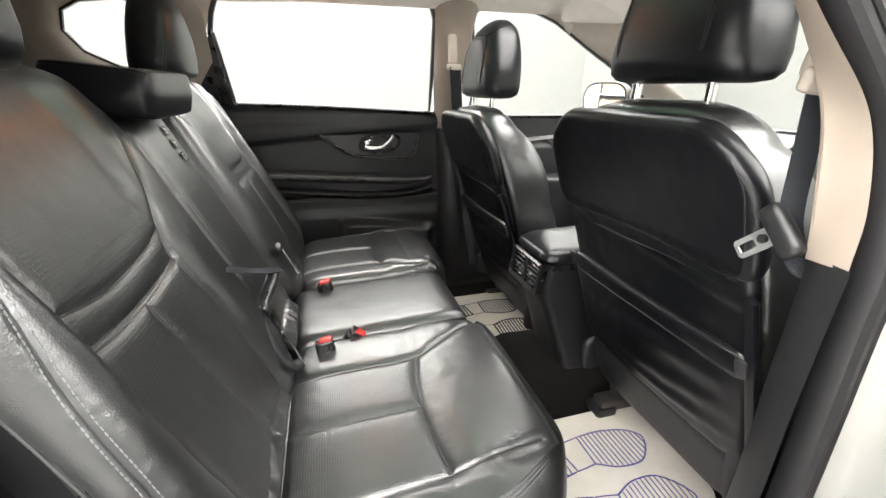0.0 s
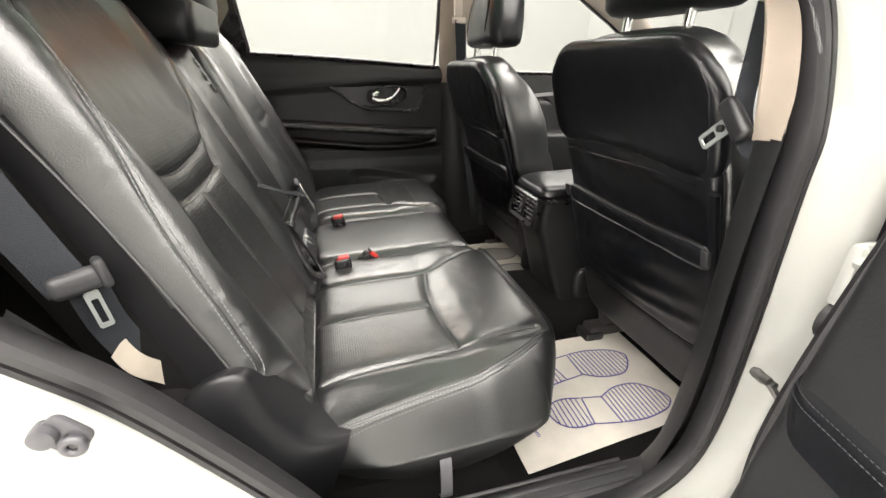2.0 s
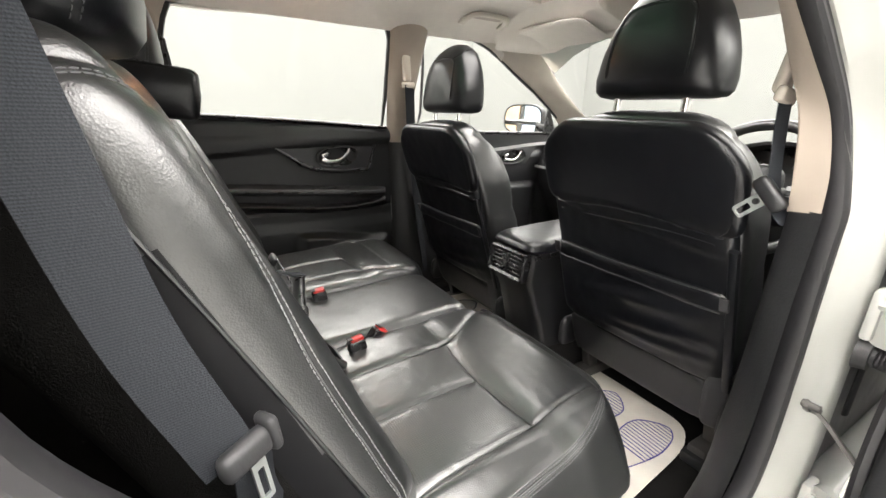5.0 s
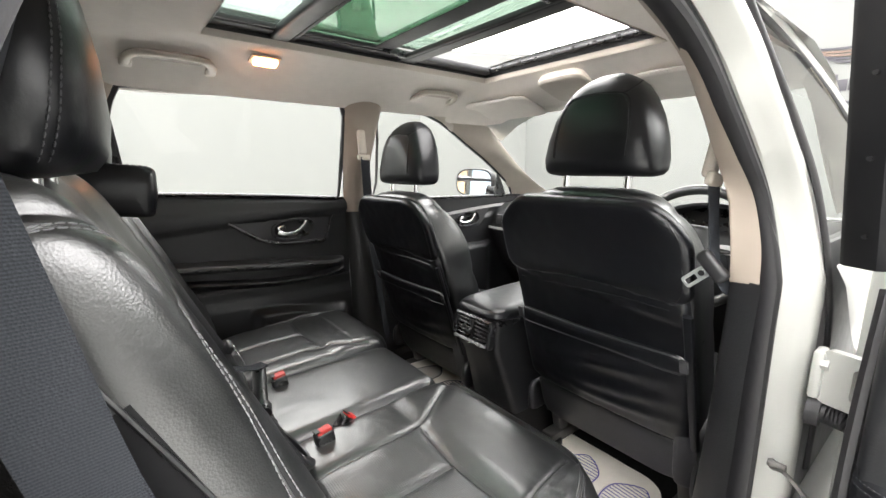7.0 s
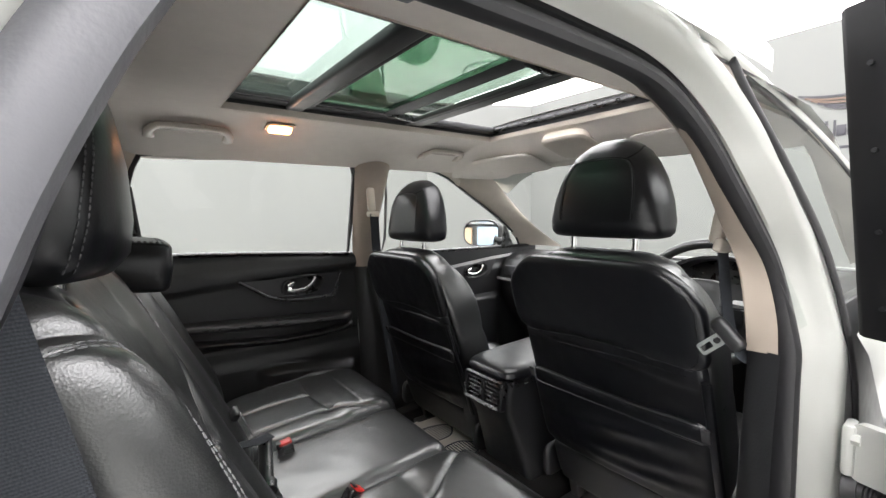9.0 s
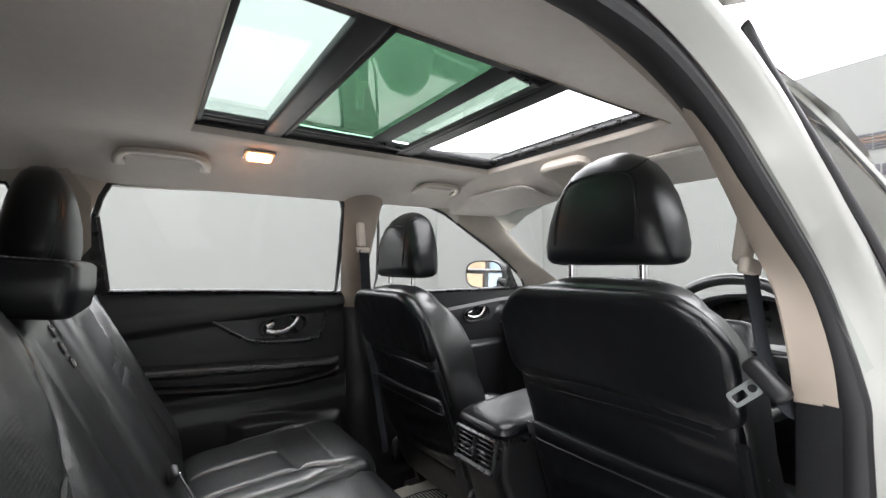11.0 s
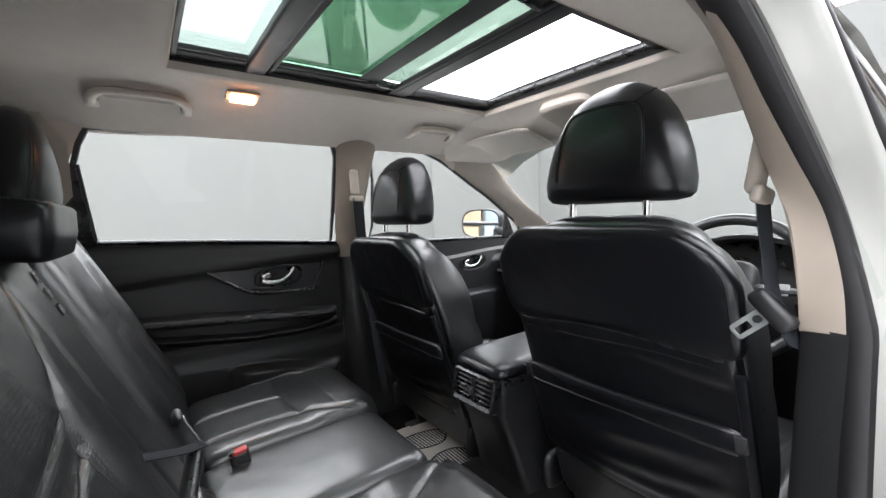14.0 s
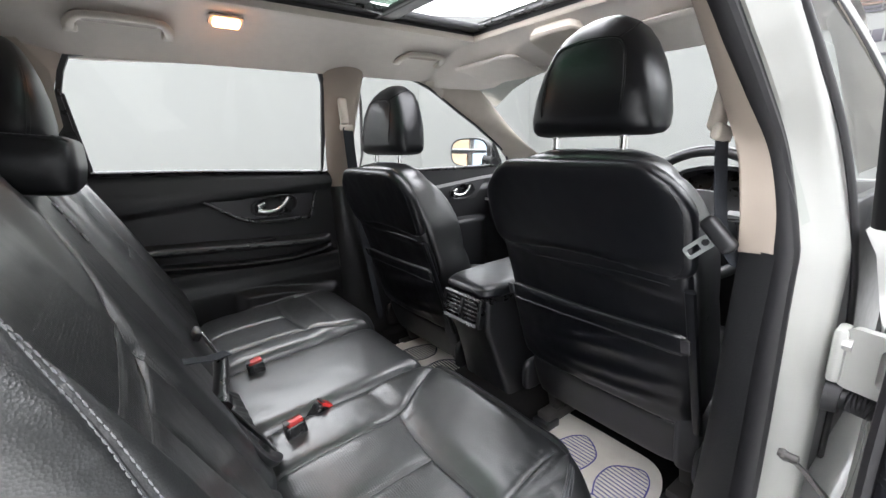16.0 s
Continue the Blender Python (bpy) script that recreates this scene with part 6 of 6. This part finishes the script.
def rear_backrest(y0, width, s, name_label, fine=1.0):
    """An outer backrest; s tells which way is outboard. The insert has two arched seams and a middle seam below them."""
    ob = empty_thing("passenger_seat", name_label, "car seat", "rear seats", place=(-0.5, y0, 0.52))
    side = lambda chain: [(s * x, b) for x, b in chain]
    outboard = side([(0.100, 0.305), (0.128, 0.255), (0.143, 0.19), (0.147, 0.146), (0.149, 0.108), (0.152, 0.071), (0.161, 0.025), (0.166, -0.025), (0.170, -0.086), (0.175, -0.155), (0.178, -0.225), (0.178, -0.315)])
    inboard = side([(-0.246, 0.290), (-0.216, 0.228), (-0.176, 0.165), (-0.145, 0.113), (-0.124, 0.073), (-0.112, 0.024), (-0.114, -0.029), (-0.120, -0.085), (-0.116, -0.19), (-0.110, -0.315)])
    upper_arch = side([(0.152, 0.071), (0.106, 0.061), (0.051, 0.054), (-0.031, 0.057), (-0.085, 0.062), (-0.124, 0.073)])
    lower_arch = side([(0.161, 0.025), (0.110, 0.016), (0.038, 0.012), (-0.038, 0.013), (-0.085, 0.018), (-0.112, 0.024)])
    middle = side([(0.025, 0.012), (0.022, -0.046), (0.019, -0.104), (0.012, -0.167), (0.004, -0.24), (0.0, -0.315)])
    seams = [outboard, inboard, upper_arch, lower_arch, middle]
    edge = smooth_path([(s * x, b, 0) for x, b in ((0.262, -0.225), (0.256, -0.17), (0.242, -0.10), (0.225, 0.0), (0.203, 0.10), (0.189, 0.17), (0.180, 0.225), (0.181, 0.262), (0.205, 0.290), (0.245, 0.304))], 8)
    edge_chain = [(p.x, p.y) for p in edge[::4]]

    def swell(a, b):
        x = s * a
        n = 0.027 * ease((x - 0.148) / (0.042 + 0.03 * ease((0.05 - b) / 0.15))) + 0.012 * ease((-0.100 - x) / 0.06)
        n -= 0.004 * (1 - (x / 0.15) ** 2) if abs(x) < 0.15 else 0.0
        if -0.118 < x < 0.160:
            n -= (0.0062 - 0.10 * (b - 0.012)) * ease((b - 0.011 - 0.5 * x * x) / 0.007) * ease((0.060 + 0.5 * x * x - b) / 0.006)
        return n

    pad = Pad(bench_frame(y0, 0.305, -0.066), width, 0.69, 0.066, 0.10, 0.16, 10.0, seams + [edge_chain], 0.0058, 0.0060,
              lambda a, b: (a * (1 - 0.17 * ease((b + 0.27) / 0.40)) if s * a > 0 else a, b + 0.10 * ease((s * a - 0.16) / 0.09) * ease((-0.10 - b) / 0.24)),
              swell, 21 + s, 0.0010, 3.2, pucker=0.0009)
    piped = lambda b: 0.037 - 0.05 * b

    def zone(a, b, n):
        """0 leather, 1 perforated insert, 3 the dark side behind the piping."""
        if s * a > 0.18 and n < piped(b):
            return 3
        return -0.32 < b < 0.16 and -0.122 < s * a < 0.176 and not (b > 0.073 + 0.25 * a * a and (s * a < -0.10 or s * a > 0.13))

    cover = part("backrest", pad.mesh(int(150 * fine), int(170 * fine), zone, 2), LEATHER, ob, "creased black leather backrest", 60, (PERFORATED_BACK, CARPET, MATTE))
    for chain in seams:
        part("seam", seam_lines(pad, [chain], 0.0010, 0.0016), LEATHER, cover)
    part("seam", seam_lines(pad, [edge_chain], 0.0014), LEATHER, cover)
    for d in (-0.0034, 0.0034):
        part("stitching", stitches([pad.place(p.x + s * d, p.y, 0.0008) for p in edge], 0.0052, 0.0016, 0.0008), THREAD, cover, "row of pale stitching")
    side_seam = []
    for k in range(61):
        v, low, high = -0.90 + 1.76 * k / 60, 0.80, 1.0
        for _ in range(18):
            u = (low + high) / 2
            _a, b, n = pad.at(s * u, v)
            low, high = (u, high) if n > piped(b) else (low, u)
        side_seam.append(pad.point(s * low, v, 1, 0.0006))
    side_seam = evened(side_seam, 6)
    part("side_piping", tube(side_seam, 0.0022, 6), LEATHER, cover)
    return ob


near_seat = rear_backrest(-0.380, 0.550, -1, "near rear seat in creased black leather with pale double stitching", 1.5)
far_seat = rear_backrest(0.396, 0.528, 1, "far rear seat in black leather with perforated insert", 0.6)
mid = empty_thing("passenger_seat", "narrow middle rear seat in smooth black leather", "car seat", "rear seats", place=(-0.5, 0.015, 0.52))
mp = Pad(bench_frame(0.016, 0.305, -0.060), 0.222, 0.63, 0.055, 0.07, 0.08, 10.0, [[(-0.085, -0.32), (-0.085, 0.3)], [(0.085, -0.32), (0.085, 0.3)]], 0.0035, 0.007, None, None, 31, 0.0008, pucker=0.0015)
mid_back = part("backrest", mp.mesh(40, 70), LEATHER, mid, "smooth black leather backrest")
part("seam", seam_lines(mp, [[(-0.085, -0.29), (-0.085, 0.29)], [(0.085, -0.29), (0.085, 0.29)]]), LEATHER, mid_back)
for k in range(3):
    q = mp.place(0.045, 0.205 - 0.030 * k, 0.0015)
    fm = frame_of(q, (0, 1, 0), UP)
    mark = part("warning_mark", slab(rounded(0.024, 0.022, 0.003), fm, 0.0008), SMOOTH, mid_back, "black label with white symbol")
    ringpts = [fm @ Vector((0.0075 * math.cos(a), 0.0075 * math.sin(a), 0.0014)) for a in [2 * math.pi * i / 16 for i in range(16)]]
    if k == 2:
        part("symbol", tube(ringpts, 0.0009, 5, True), LABEL_WHITE, mid_back)
        part("symbol_bar", tube([fm @ Vector((-0.005, 0.005, 0.0014)), fm @ Vector((0.005, -0.005, 0.0014))], 0.0008, 5), LABEL_WHITE, mid_back)
    else:
        part("symbol", box((0.014, 0.004, 0.001), 0, fm @ pose(0, 0.003, 0.0014)), LABEL_WHITE, mid_back)
        part("symbol_bar", box((0.006, 0.008, 0.001), 0, fm @ pose(0, -0.004, 0.0014)), LABEL_WHITE, mid_back)


def rear_headrest(y0, ob):
    c = (-0.832, y0, 1.268)
    prof = ([(0.022, 0.09, 0.0), (0.052, 0.118, 0.0), (0.064, 0.128, 0.0), (0.066, 0.129, 0.002), (0.062, 0.120, 0.004), (0.055, 0.104, 0.004), (0.046, 0.086, 0.004), (0.036, 0.066, 0.004), (0.022, 0.044, 0.004), (0.008, 0.018, 0.004)],
            [0.0, 0.005, 0.020, 0.05, 0.10, 0.145, 0.180, 0.205, 0.220, 0.226])
    hr = part("headrest", headrest_mesh(c, 0, *prof, power=2.8), VINYL, ob, "black leather headrest with stitched edges", 70)
    bm = bmesh.new()
    for s in (1, -1):
        for d in (0.0, 0.10):
            line = [ring_point(c, prof, h, s * (1.22 + d - 0.50 * (h / 0.2)), 2.8, 1.006) for h in [0.012 + 0.195 * k / 30 for k in range(31)]]
            stitches(line, 0.0042, 0.0020, 0.0008, bm)
    part("stitching", bm, THREAD_DARK, hr, "grey stitching")
    for s in (1, -1):
        part("post", tube([(-0.822, y0 + s * 0.06, 1.20), (-0.818, y0 + s * 0.06, 1.29)], 0.006, 12), CHROME, hr, "chrome post")


rear_headrest(-0.395, near_seat)
rear_headrest(0.392, far_seat)
cp = Pad(frame_of((-0.795, 0.008, 1.245), (0, 1, 0), (-1, 0, 0.10)), 0.270, 0.165, 0.042, 0.040, 0.09, 18.0, seed=41, wrinkle=0.0008, edge=3.4)
ch = part("headrest", cp.mesh(36, 28), VINYL, mid, "low leather middle headrest")
bm = bmesh.new()
for d in (-0.80, -0.73):
    stitches([cp.point(u, d, 1, 0.0006) for u in [-0.85 + 1.7 * k / 30 for k in range(31)]], 0.005, 0.003, 0.0007, bm=bm)
    for e in (1, -1):
        stitches([cp.point(e * (0.1 - d), v, 1, 0.0006) for v in [-0.85 + 1.7 * k / 30 for k in range(31)]], 0.005, 0.003, 0.0007, bm=bm)
part("stitching", bm, THREAD_DARK, ch)
for e in (1, -1):
    part("edge_piping", tube([cp.point(e * 0.93, v, 1, 0.0004) for v in [-0.93 + 1.86 * k / 24 for k in range(25)]], 0.0020, 6), VINYL, ch)


def rear_cushion(y0, depth, s, ob, fine=1.0):
    """An outer cushion: taut seamed top, a piped shoulder, and a side face that flares out below it."""
    o = s
    half = depth / 2
    shoulder = lambda a: half - 0.034 - 0.030 * (a + 0.19) / 0.38 - 0.044 * max(0.0, (a - 0.05) / 0.14) ** 2
    seams = [[(-0.24, o * 0.176), (-0.10, o * 0.166), (0.042, o * 0.157), (0.12, o * 0.145), (0.20, o * 0.135)], [(-0.24, -o * 0.136), (-0.10, -o * 0.136), (0.046, -o * 0.138), (0.12, -o * 0.178), (0.19, -o * 0.225)],
             [(-0.20, o * 0.006), (0.032, o * 0.006)], [(0.044, o * 0.157), (0.034, o * 0.08), (0.032, o * 0.006), (0.038, -o * 0.07), (0.050, -o * 0.138)], [(-0.20, -0.3), (-0.20, 0.3)]]

    def swell(a, b):
        n = 0.006 * ease((a - 0.04) / 0.05) + 0.006 * ease((o * b - 0.16) / 0.03)
        edge = shoulder(a)
        n += ease((o * b - 0.15) / (edge - 0.15)) * (0.105 * a - 0.013)
        over = (o * b - edge) / (half - edge + 0.01)
        if over > 0:
            n -= 0.004 * ease(over / 0.06) + 0.100 * max(0.0, over - 0.03) ** 1.25
        if -0.20 < a < 0.04:
            n += 0.0035 * (1 - ((a + 0.08) / 0.12) ** 2)
        return n

    def drawn(a, b):
        front = max(0.0, a / 0.225) ** 2
        low = max(0.0, (o * b - shoulder(a)) / (half - shoulder(a)))
        return a + 0.024 * front - 0.075 * front * ease((o * b - 0.10) / 0.19) + 0.070 * low * ease((-0.06 - a) / 0.15), b

    pad = Pad(frame_of((-0.345, y0, 0.632), (1, 0, 0.045), (0, 1, 0)), 0.460, depth, 0.088, 0.125, 0.11, (9.0, 18.0), seams, 0.0075, 0.0070, drawn,
              swell, 51 + s, 0.0007, 3.3, 2.0, 0.0010)
    zone = lambda a, b, n: -0.20 < a < 0.045 and -0.138 < o * b < 0.160
    cover = part("seat_cushion", pad.mesh(int(150 * fine), int(170 * fine), zone), LEATHER, ob, "creased shiny black leather cushion", 60, (PERFORATED_SEAT,))
    for chain in seams[:4]:
        part("seam", seam_lines(pad, [chain], 0.0012, 0.0019), LEATHER, cover)
    run = [-0.205 + 0.395 * i / 60 for i in range(61)]
    for k, d in enumerate((0.0, 0.0042, 0.0084)):
        line = evened([pad.place(a, o * (shoulder(a) + d), 0.0012) for a in run], 12)
        part("side_piping" if k == 0 else "edge_seam", tube(line, 0.0018 if k == 0 else 0.0011, 8), LEATHER, cover)
        part("stitching", stitches(evened([pad.place(a, o * (shoulder(a) + d + 0.0021), 0.0014) for a in run], 12), 0.0042, 0.0020, 0.0006), THREAD, cover, "grey stitching")
    rear_line = [pad.point(-0.93, o * (0.66 + 0.22 * k / 24), 1, 0.0008) for k in range(25)]
    part("rear_seam", tube(evened(rear_line), 0.0011, 6), LEATHER, cover)


rear_cushion(-0.375, 0.565, -1, near_seat, 1.5)
rear_cushion(0.432, 0.455, 1, far_seat, 0.9)
part("seat_cushion", Pad(frame_of((-0.345, 0.056, 0.630), (1, 0, 0.045), (0, 1, 0)), 0.445, 0.306, 0.086, 0.115, 0.05, 14.0, [[(-0.24, -0.140), (0.24, -0.140)], [(-0.24, 0.140), (0.24, 0.140)]], 0.005, 0.006, None, None, 61, 0.0007, 3.4, pucker=0.0012).mesh(60, 40), LEATHER, mid, "flat leather cushion")
thing("bench_base", box((0.30, 1.16, 0.12), 0.02, pose(-0.395, 0, 0.485)), CARPET, "black base under the rear bench", "bench base")
ridge = smooth_path([(-0.700, -0.664, 0.800), (-0.668, -0.661, 0.828), (-0.636, -0.660, 0.840), (-0.612, -0.660, 0.832), (-0.600, -0.660, 0.800), (-0.590, -0.660, 0.768), (-0.568, -0.660, 0.729), (-0.546, -0.659, 0.708), (-0.522, -0.652, 0.694), (-0.500, -0.640, 0.684)], 6)
inner = smooth_path([(0.030, 0.100, -0.040), (0.018, 0.060, -0.018), (0.007, 0.026, -0.005), (0.0, 0.006, 0.0), (-0.003, -0.004, -0.003)], 4)
rows = []
for k, p in enumerate(ridge):
    t = k / (len(ridge) - 1)
    foot = Vector((-0.775 + 0.220 * t, -0.702 + 0.080 * ease((t - 0.55) / 0.45), 0.745 - 0.225 * t))
    rows.append([p + d for d in inner] + [p.lerp(foot, w) + Vector((0, -0.010 * math.sin(math.pi * min(1.0, 3 * w) / 2), 0)) for w in (0.08, 0.18, 0.32, 0.48, 0.65, 0.82, 1.0)])
bm, _rows = sheet(rows)
for _k in range(5):
    bmesh.ops.smooth_vert(bm, verts=[v for v in bm.verts if not v.is_boundary], factor=0.5, use_axis_x=True, use_axis_y=True, use_axis_z=True)
thing("side_bolster_trim", bm, TRIM_BLACK, "smooth black plastic corner trim beside the rear cushion", "seat trim", sharp=180)
thing("pull_strap", ribbon(smooth_path([(-0.361, -0.640, 0.625), (-0.361, -0.656, 0.606), (-0.360, -0.661, 0.57), (-0.359, -0.660, 0.536), (-0.360, -0.652, 0.528)], 5), 0.019, 0.002, (0, -1, 0.1)), PILLAR_GREY, "short grey strap hanging from the rear cushion", "strap")


def buckle(x, y, z, lean, tall=0.055):
    ob = empty_thing("belt_buckle", "black seat belt buckle with red release button", "belt buckle", "rear belt buckles", place=(x, y, z - tall))
    m = pose(x, y, z, *lean)
    part("case", box((0.040, 0.026, tall), 0.006, m @ pose(0, 0, -tall / 2 - 0.006), segments=3), SMOOTH, ob)
    part("release_button", box((0.032, 0.022, 0.014), 0.004, m @ pose(0.002, 0, -0.008), segments=2), RED, ob, "red release button")
    part("slot", box((0.010, 0.018, 0.003), 0.0005, m @ pose(-0.013, 0, -0.001)), BLACK, ob)
    return ob


buckle(-0.485, -0.152, 0.748, (-6, -8, 4))
buckle(-0.403, -0.112, 0.732, (6, 38, 12), 0.045)
buckle(-0.484, 0.154, 0.745, (5, -10, -5))
# belt parts lying between the backrests and cushions
mb = empty_thing("seat_belt", "grey middle belt with steel tongue tucked behind the cushion", "seat belt", "seat belts", place=(-0.58, 0.1, 0.76))
part("webbing", ribbon(smooth_path([(-0.660, -0.190, 0.945), (-0.628, -0.160, 0.928), (-0.595, -0.105, 0.898), (-0.562, -0.048, 0.874)], 6), 0.017, 0.002, (0.6, 0.1, 0.75)), WEBBING, mb)
part("tongue", box((0.006, 0.018, 0.085), 0.002, frame_of((-0.564, 0.170, 0.806), (0.9, 0.0, 0.4), (0.0, 1.0, 0.0)), segments=2), CHROME, mb, "bright steel tongue")
part("tongue_grip", box((0.016, 0.036, 0.024), 0.006, pose(-0.592, 0.162, 0.846, 20, 25, 10), segments=3), BLACK, mb)
hinge = empty_thing("hinge_cover", "glossy black hinge cover between cushion and backrest", "hinge cover", place=(-0.60, -0.1, 0.74))
part("pivot_tube", tube(smooth_path([(-0.577, -0.062, 0.872), (-0.583, -0.090, 0.858), (-0.592, -0.125, 0.842), (-0.598, -0.150, 0.830)], 6), 0.0135, 16), SMOOTH, hinge, "glossy black pivot tube")
part("collar", tube([(-0.596, -0.143, 0.834), (-0.600, -0.158, 0.827)], 0.019, 18), SMOOTH, hinge)
hook = smooth_path([(-0.600, -0.155, 0.826), (-0.592, -0.182, 0.802), (-0.580, -0.204, 0.776), (-0.566, -0.218, 0.750), (-0.550, -0.216, 0.732), (-0.536, -0.200, 0.726)], 6)
part("hook", tube(hook, [0.017 + 0.012 * math.sin(math.pi * i / (len(hook) - 1)) for i in range(len(hook))], 12, squash=(0.45, 1.0)), BLACK, hinge, "curved black plastic cover")
bm, _rows = sheet([[Vector((-0.612 + 0.070 * t + 0.018 * w, -0.035 - 0.150 * t - 0.02 * w, 0.812 - 0.060 * t - 0.035 * w)) for w in (0, 0.33, 0.66, 1)] for t in [k / 12 for k in range(13)]])
part("flap", thicken(bm, 0.003), BLACK, hinge, "black flexible flap")


def rear_border(owner, y, length, x, z, seed):
    """A crinkled leather strip folded along the rear edge of a cushion."""
    pad = Pad(frame_of((x, y, z), (0, 1, 0), (-0.75, 0, 0.66)), length, 0.044, 0.010, 0.010, 0.05, (40.0, 5.0), seed=seed, wrinkle=0.0)
    bm = pad.mesh(60, 12)
    for v in bm.verts:
        v.co += Vector((0.0022, 0, 0.0022)) * (noise.noise(Vector((v.co.y * 75, v.co.z * 40, seed))) + 0.5 * noise.noise(Vector((v.co.y * 190, v.co.z * 90, seed))))
    part("rear_border", bm, LEATHER, owner, "crinkled leather strip behind the cushion", 60)


rear_border(near_seat, -0.435, 0.32, -0.568, 0.722, 3)
rear_border(mid, -0.045, 0.19, -0.562, 0.734, 9)


# ---------------------------------------------------------------- paper floor mats
SOLE = [(0.101, 0.031), (0.150, 0.052), (0.207, 0.053), (0.240, 0.030), (0.263, -0.008), (0.250, -0.030), (0.220, -0.045), (0.160, -0.055), (0.101, -0.051)]
HEEL = [(0.036, -0.039), (0.000, -0.040), (-0.029, -0.032), (-0.048, -0.010), (-0.050, 0.018), (-0.030, 0.040), (0.004, 0.047), (0.050, 0.039)]


def curve_through(points):
    return [(p.x, p.y) for p in smooth_path([(x, y, 0) for x, y in points], 5)]


def paper_mat(label, m, outline, feet, words, ink, bold=1.0):
    ob = empty_thing("paper_floor_mat", label, "paper mat", "paper floor mats", place=m.translation)
    rim = smooth_path([(x, y, 0) for x, y in outline], 1, True)
    n = 14
    (ax, ay), (bx, by), (cx, cy), (dx, dy) = outline

    def at(s, t):
        u, v = (s - 0.72) / 0.28, (0.28 - t) / 0.28
        if u > 0 and v > 0:
            f = max(u, v) / (u ** 2.3 + v ** 2.3) ** (1 / 2.3)
            s, t = 0.72 + 0.28 * u * f, 0.28 - 0.28 * v * f
        x = (ax * (1 - s) + bx * s) * (1 - t) + (dx * (1 - s) + cx * s) * t
        y = (ay * (1 - s) + by * s) * (1 - t) + (dy * (1 - s) + cy * s) * t
        return x, y

    def lift(s, t):
        return 0.004 + 0.005 * ease((s - 0.85) / 0.15) * ease((0.2 - t) / 0.2) + 0.003 * noise.noise(Vector((s * 4, t * 4, 2)))

    bm = bmesh.new()
    grid = [[bm.verts.new(m @ Vector((*at(i / n, j / n), lift(i / n, j / n)))) for j in range(n + 1)] for i in range(n + 1)]
    for i in range(n):
        for j in range(n):
            bm.faces.new((grid[i][j], grid[i + 1][j], grid[i + 1][j + 1], grid[i][j + 1]))
    part("sheet", thicken(bm, 0.0008), PAPER, ob, "cream paper sheet")
    for axis, flip in feet:
        put = lambda x, y: m @ Vector((x, axis + flip * y, 0.0095))
        for shape in (SOLE, HEEL):
            o = curve_through(shape)
            o = o + [o[0]]
            pr = part("footprint", ribbon([put(x, y) for x, y in o], 0.0034 * bold, 0.0004, (0, 0, 1)), ink, ob, "violet printed footprint")
            xs = [p[0] for p in o]
            x = min(xs) + 0.010
            while x < max(xs) - 0.006:
                cut = sorted(p[1] for p, q in zip(o, o[1:]) if (p[0] - x) * (q[0] - x) <= 0)
                if len(cut) > 1:
                    part("stripe", ribbon([put(x, cut[0] + 0.001), put(x + 0.004, cut[-1] - 0.001)], 0.0024 * bold, 0.0004, (0, 0, 1)), ink, pr)
                x += 0.0118
        for line in ([(0.050, 0.039), (0.068, 0.037), (0.085, 0.034), (0.101, 0.031)], [(0.036, -0.039), (0.065, -0.045), (0.101, -0.051)]):
            part("footprint_waist", ribbon([put(x, y) for x, y in line], 0.0028, 0.0004, (0, 0, 1)), ink, ob)
    if words:
        font = bpy.data.curves.new("lettering", "FONT")
        font.body, font.size, font.extrude = words[0], 0.019, 0.0002
        font.materials.append(INK)
        t = new("lettering", font)
        t.parent = ob
        t.matrix_parent_inverse = Matrix.Translation(ob.location).inverted()
        t.matrix_basis = m @ words[1]
    return ob


paper_mat("cream paper floor mat printed with violet footprints", pose(0, 0, 0.424), [(-0.165, -0.585), (0.322, -0.534), (0.322, -0.197), (-0.165, -0.205)], [(-0.470, 1), (-0.325, -1)], ("custom", pose(-0.112, -0.455, 0.0085, 0, 0, -86)), INK)
paper_mat("cream paper floor mat printed with violet footprints behind the front seat", pose(0, 0, 0.424), [(-0.165, 0.165), (0.30, 0.155), (0.31, 0.545), (-0.165, 0.535)], [(0.25, 1), (0.41, -1)], None, INK_DARK, 1.9)
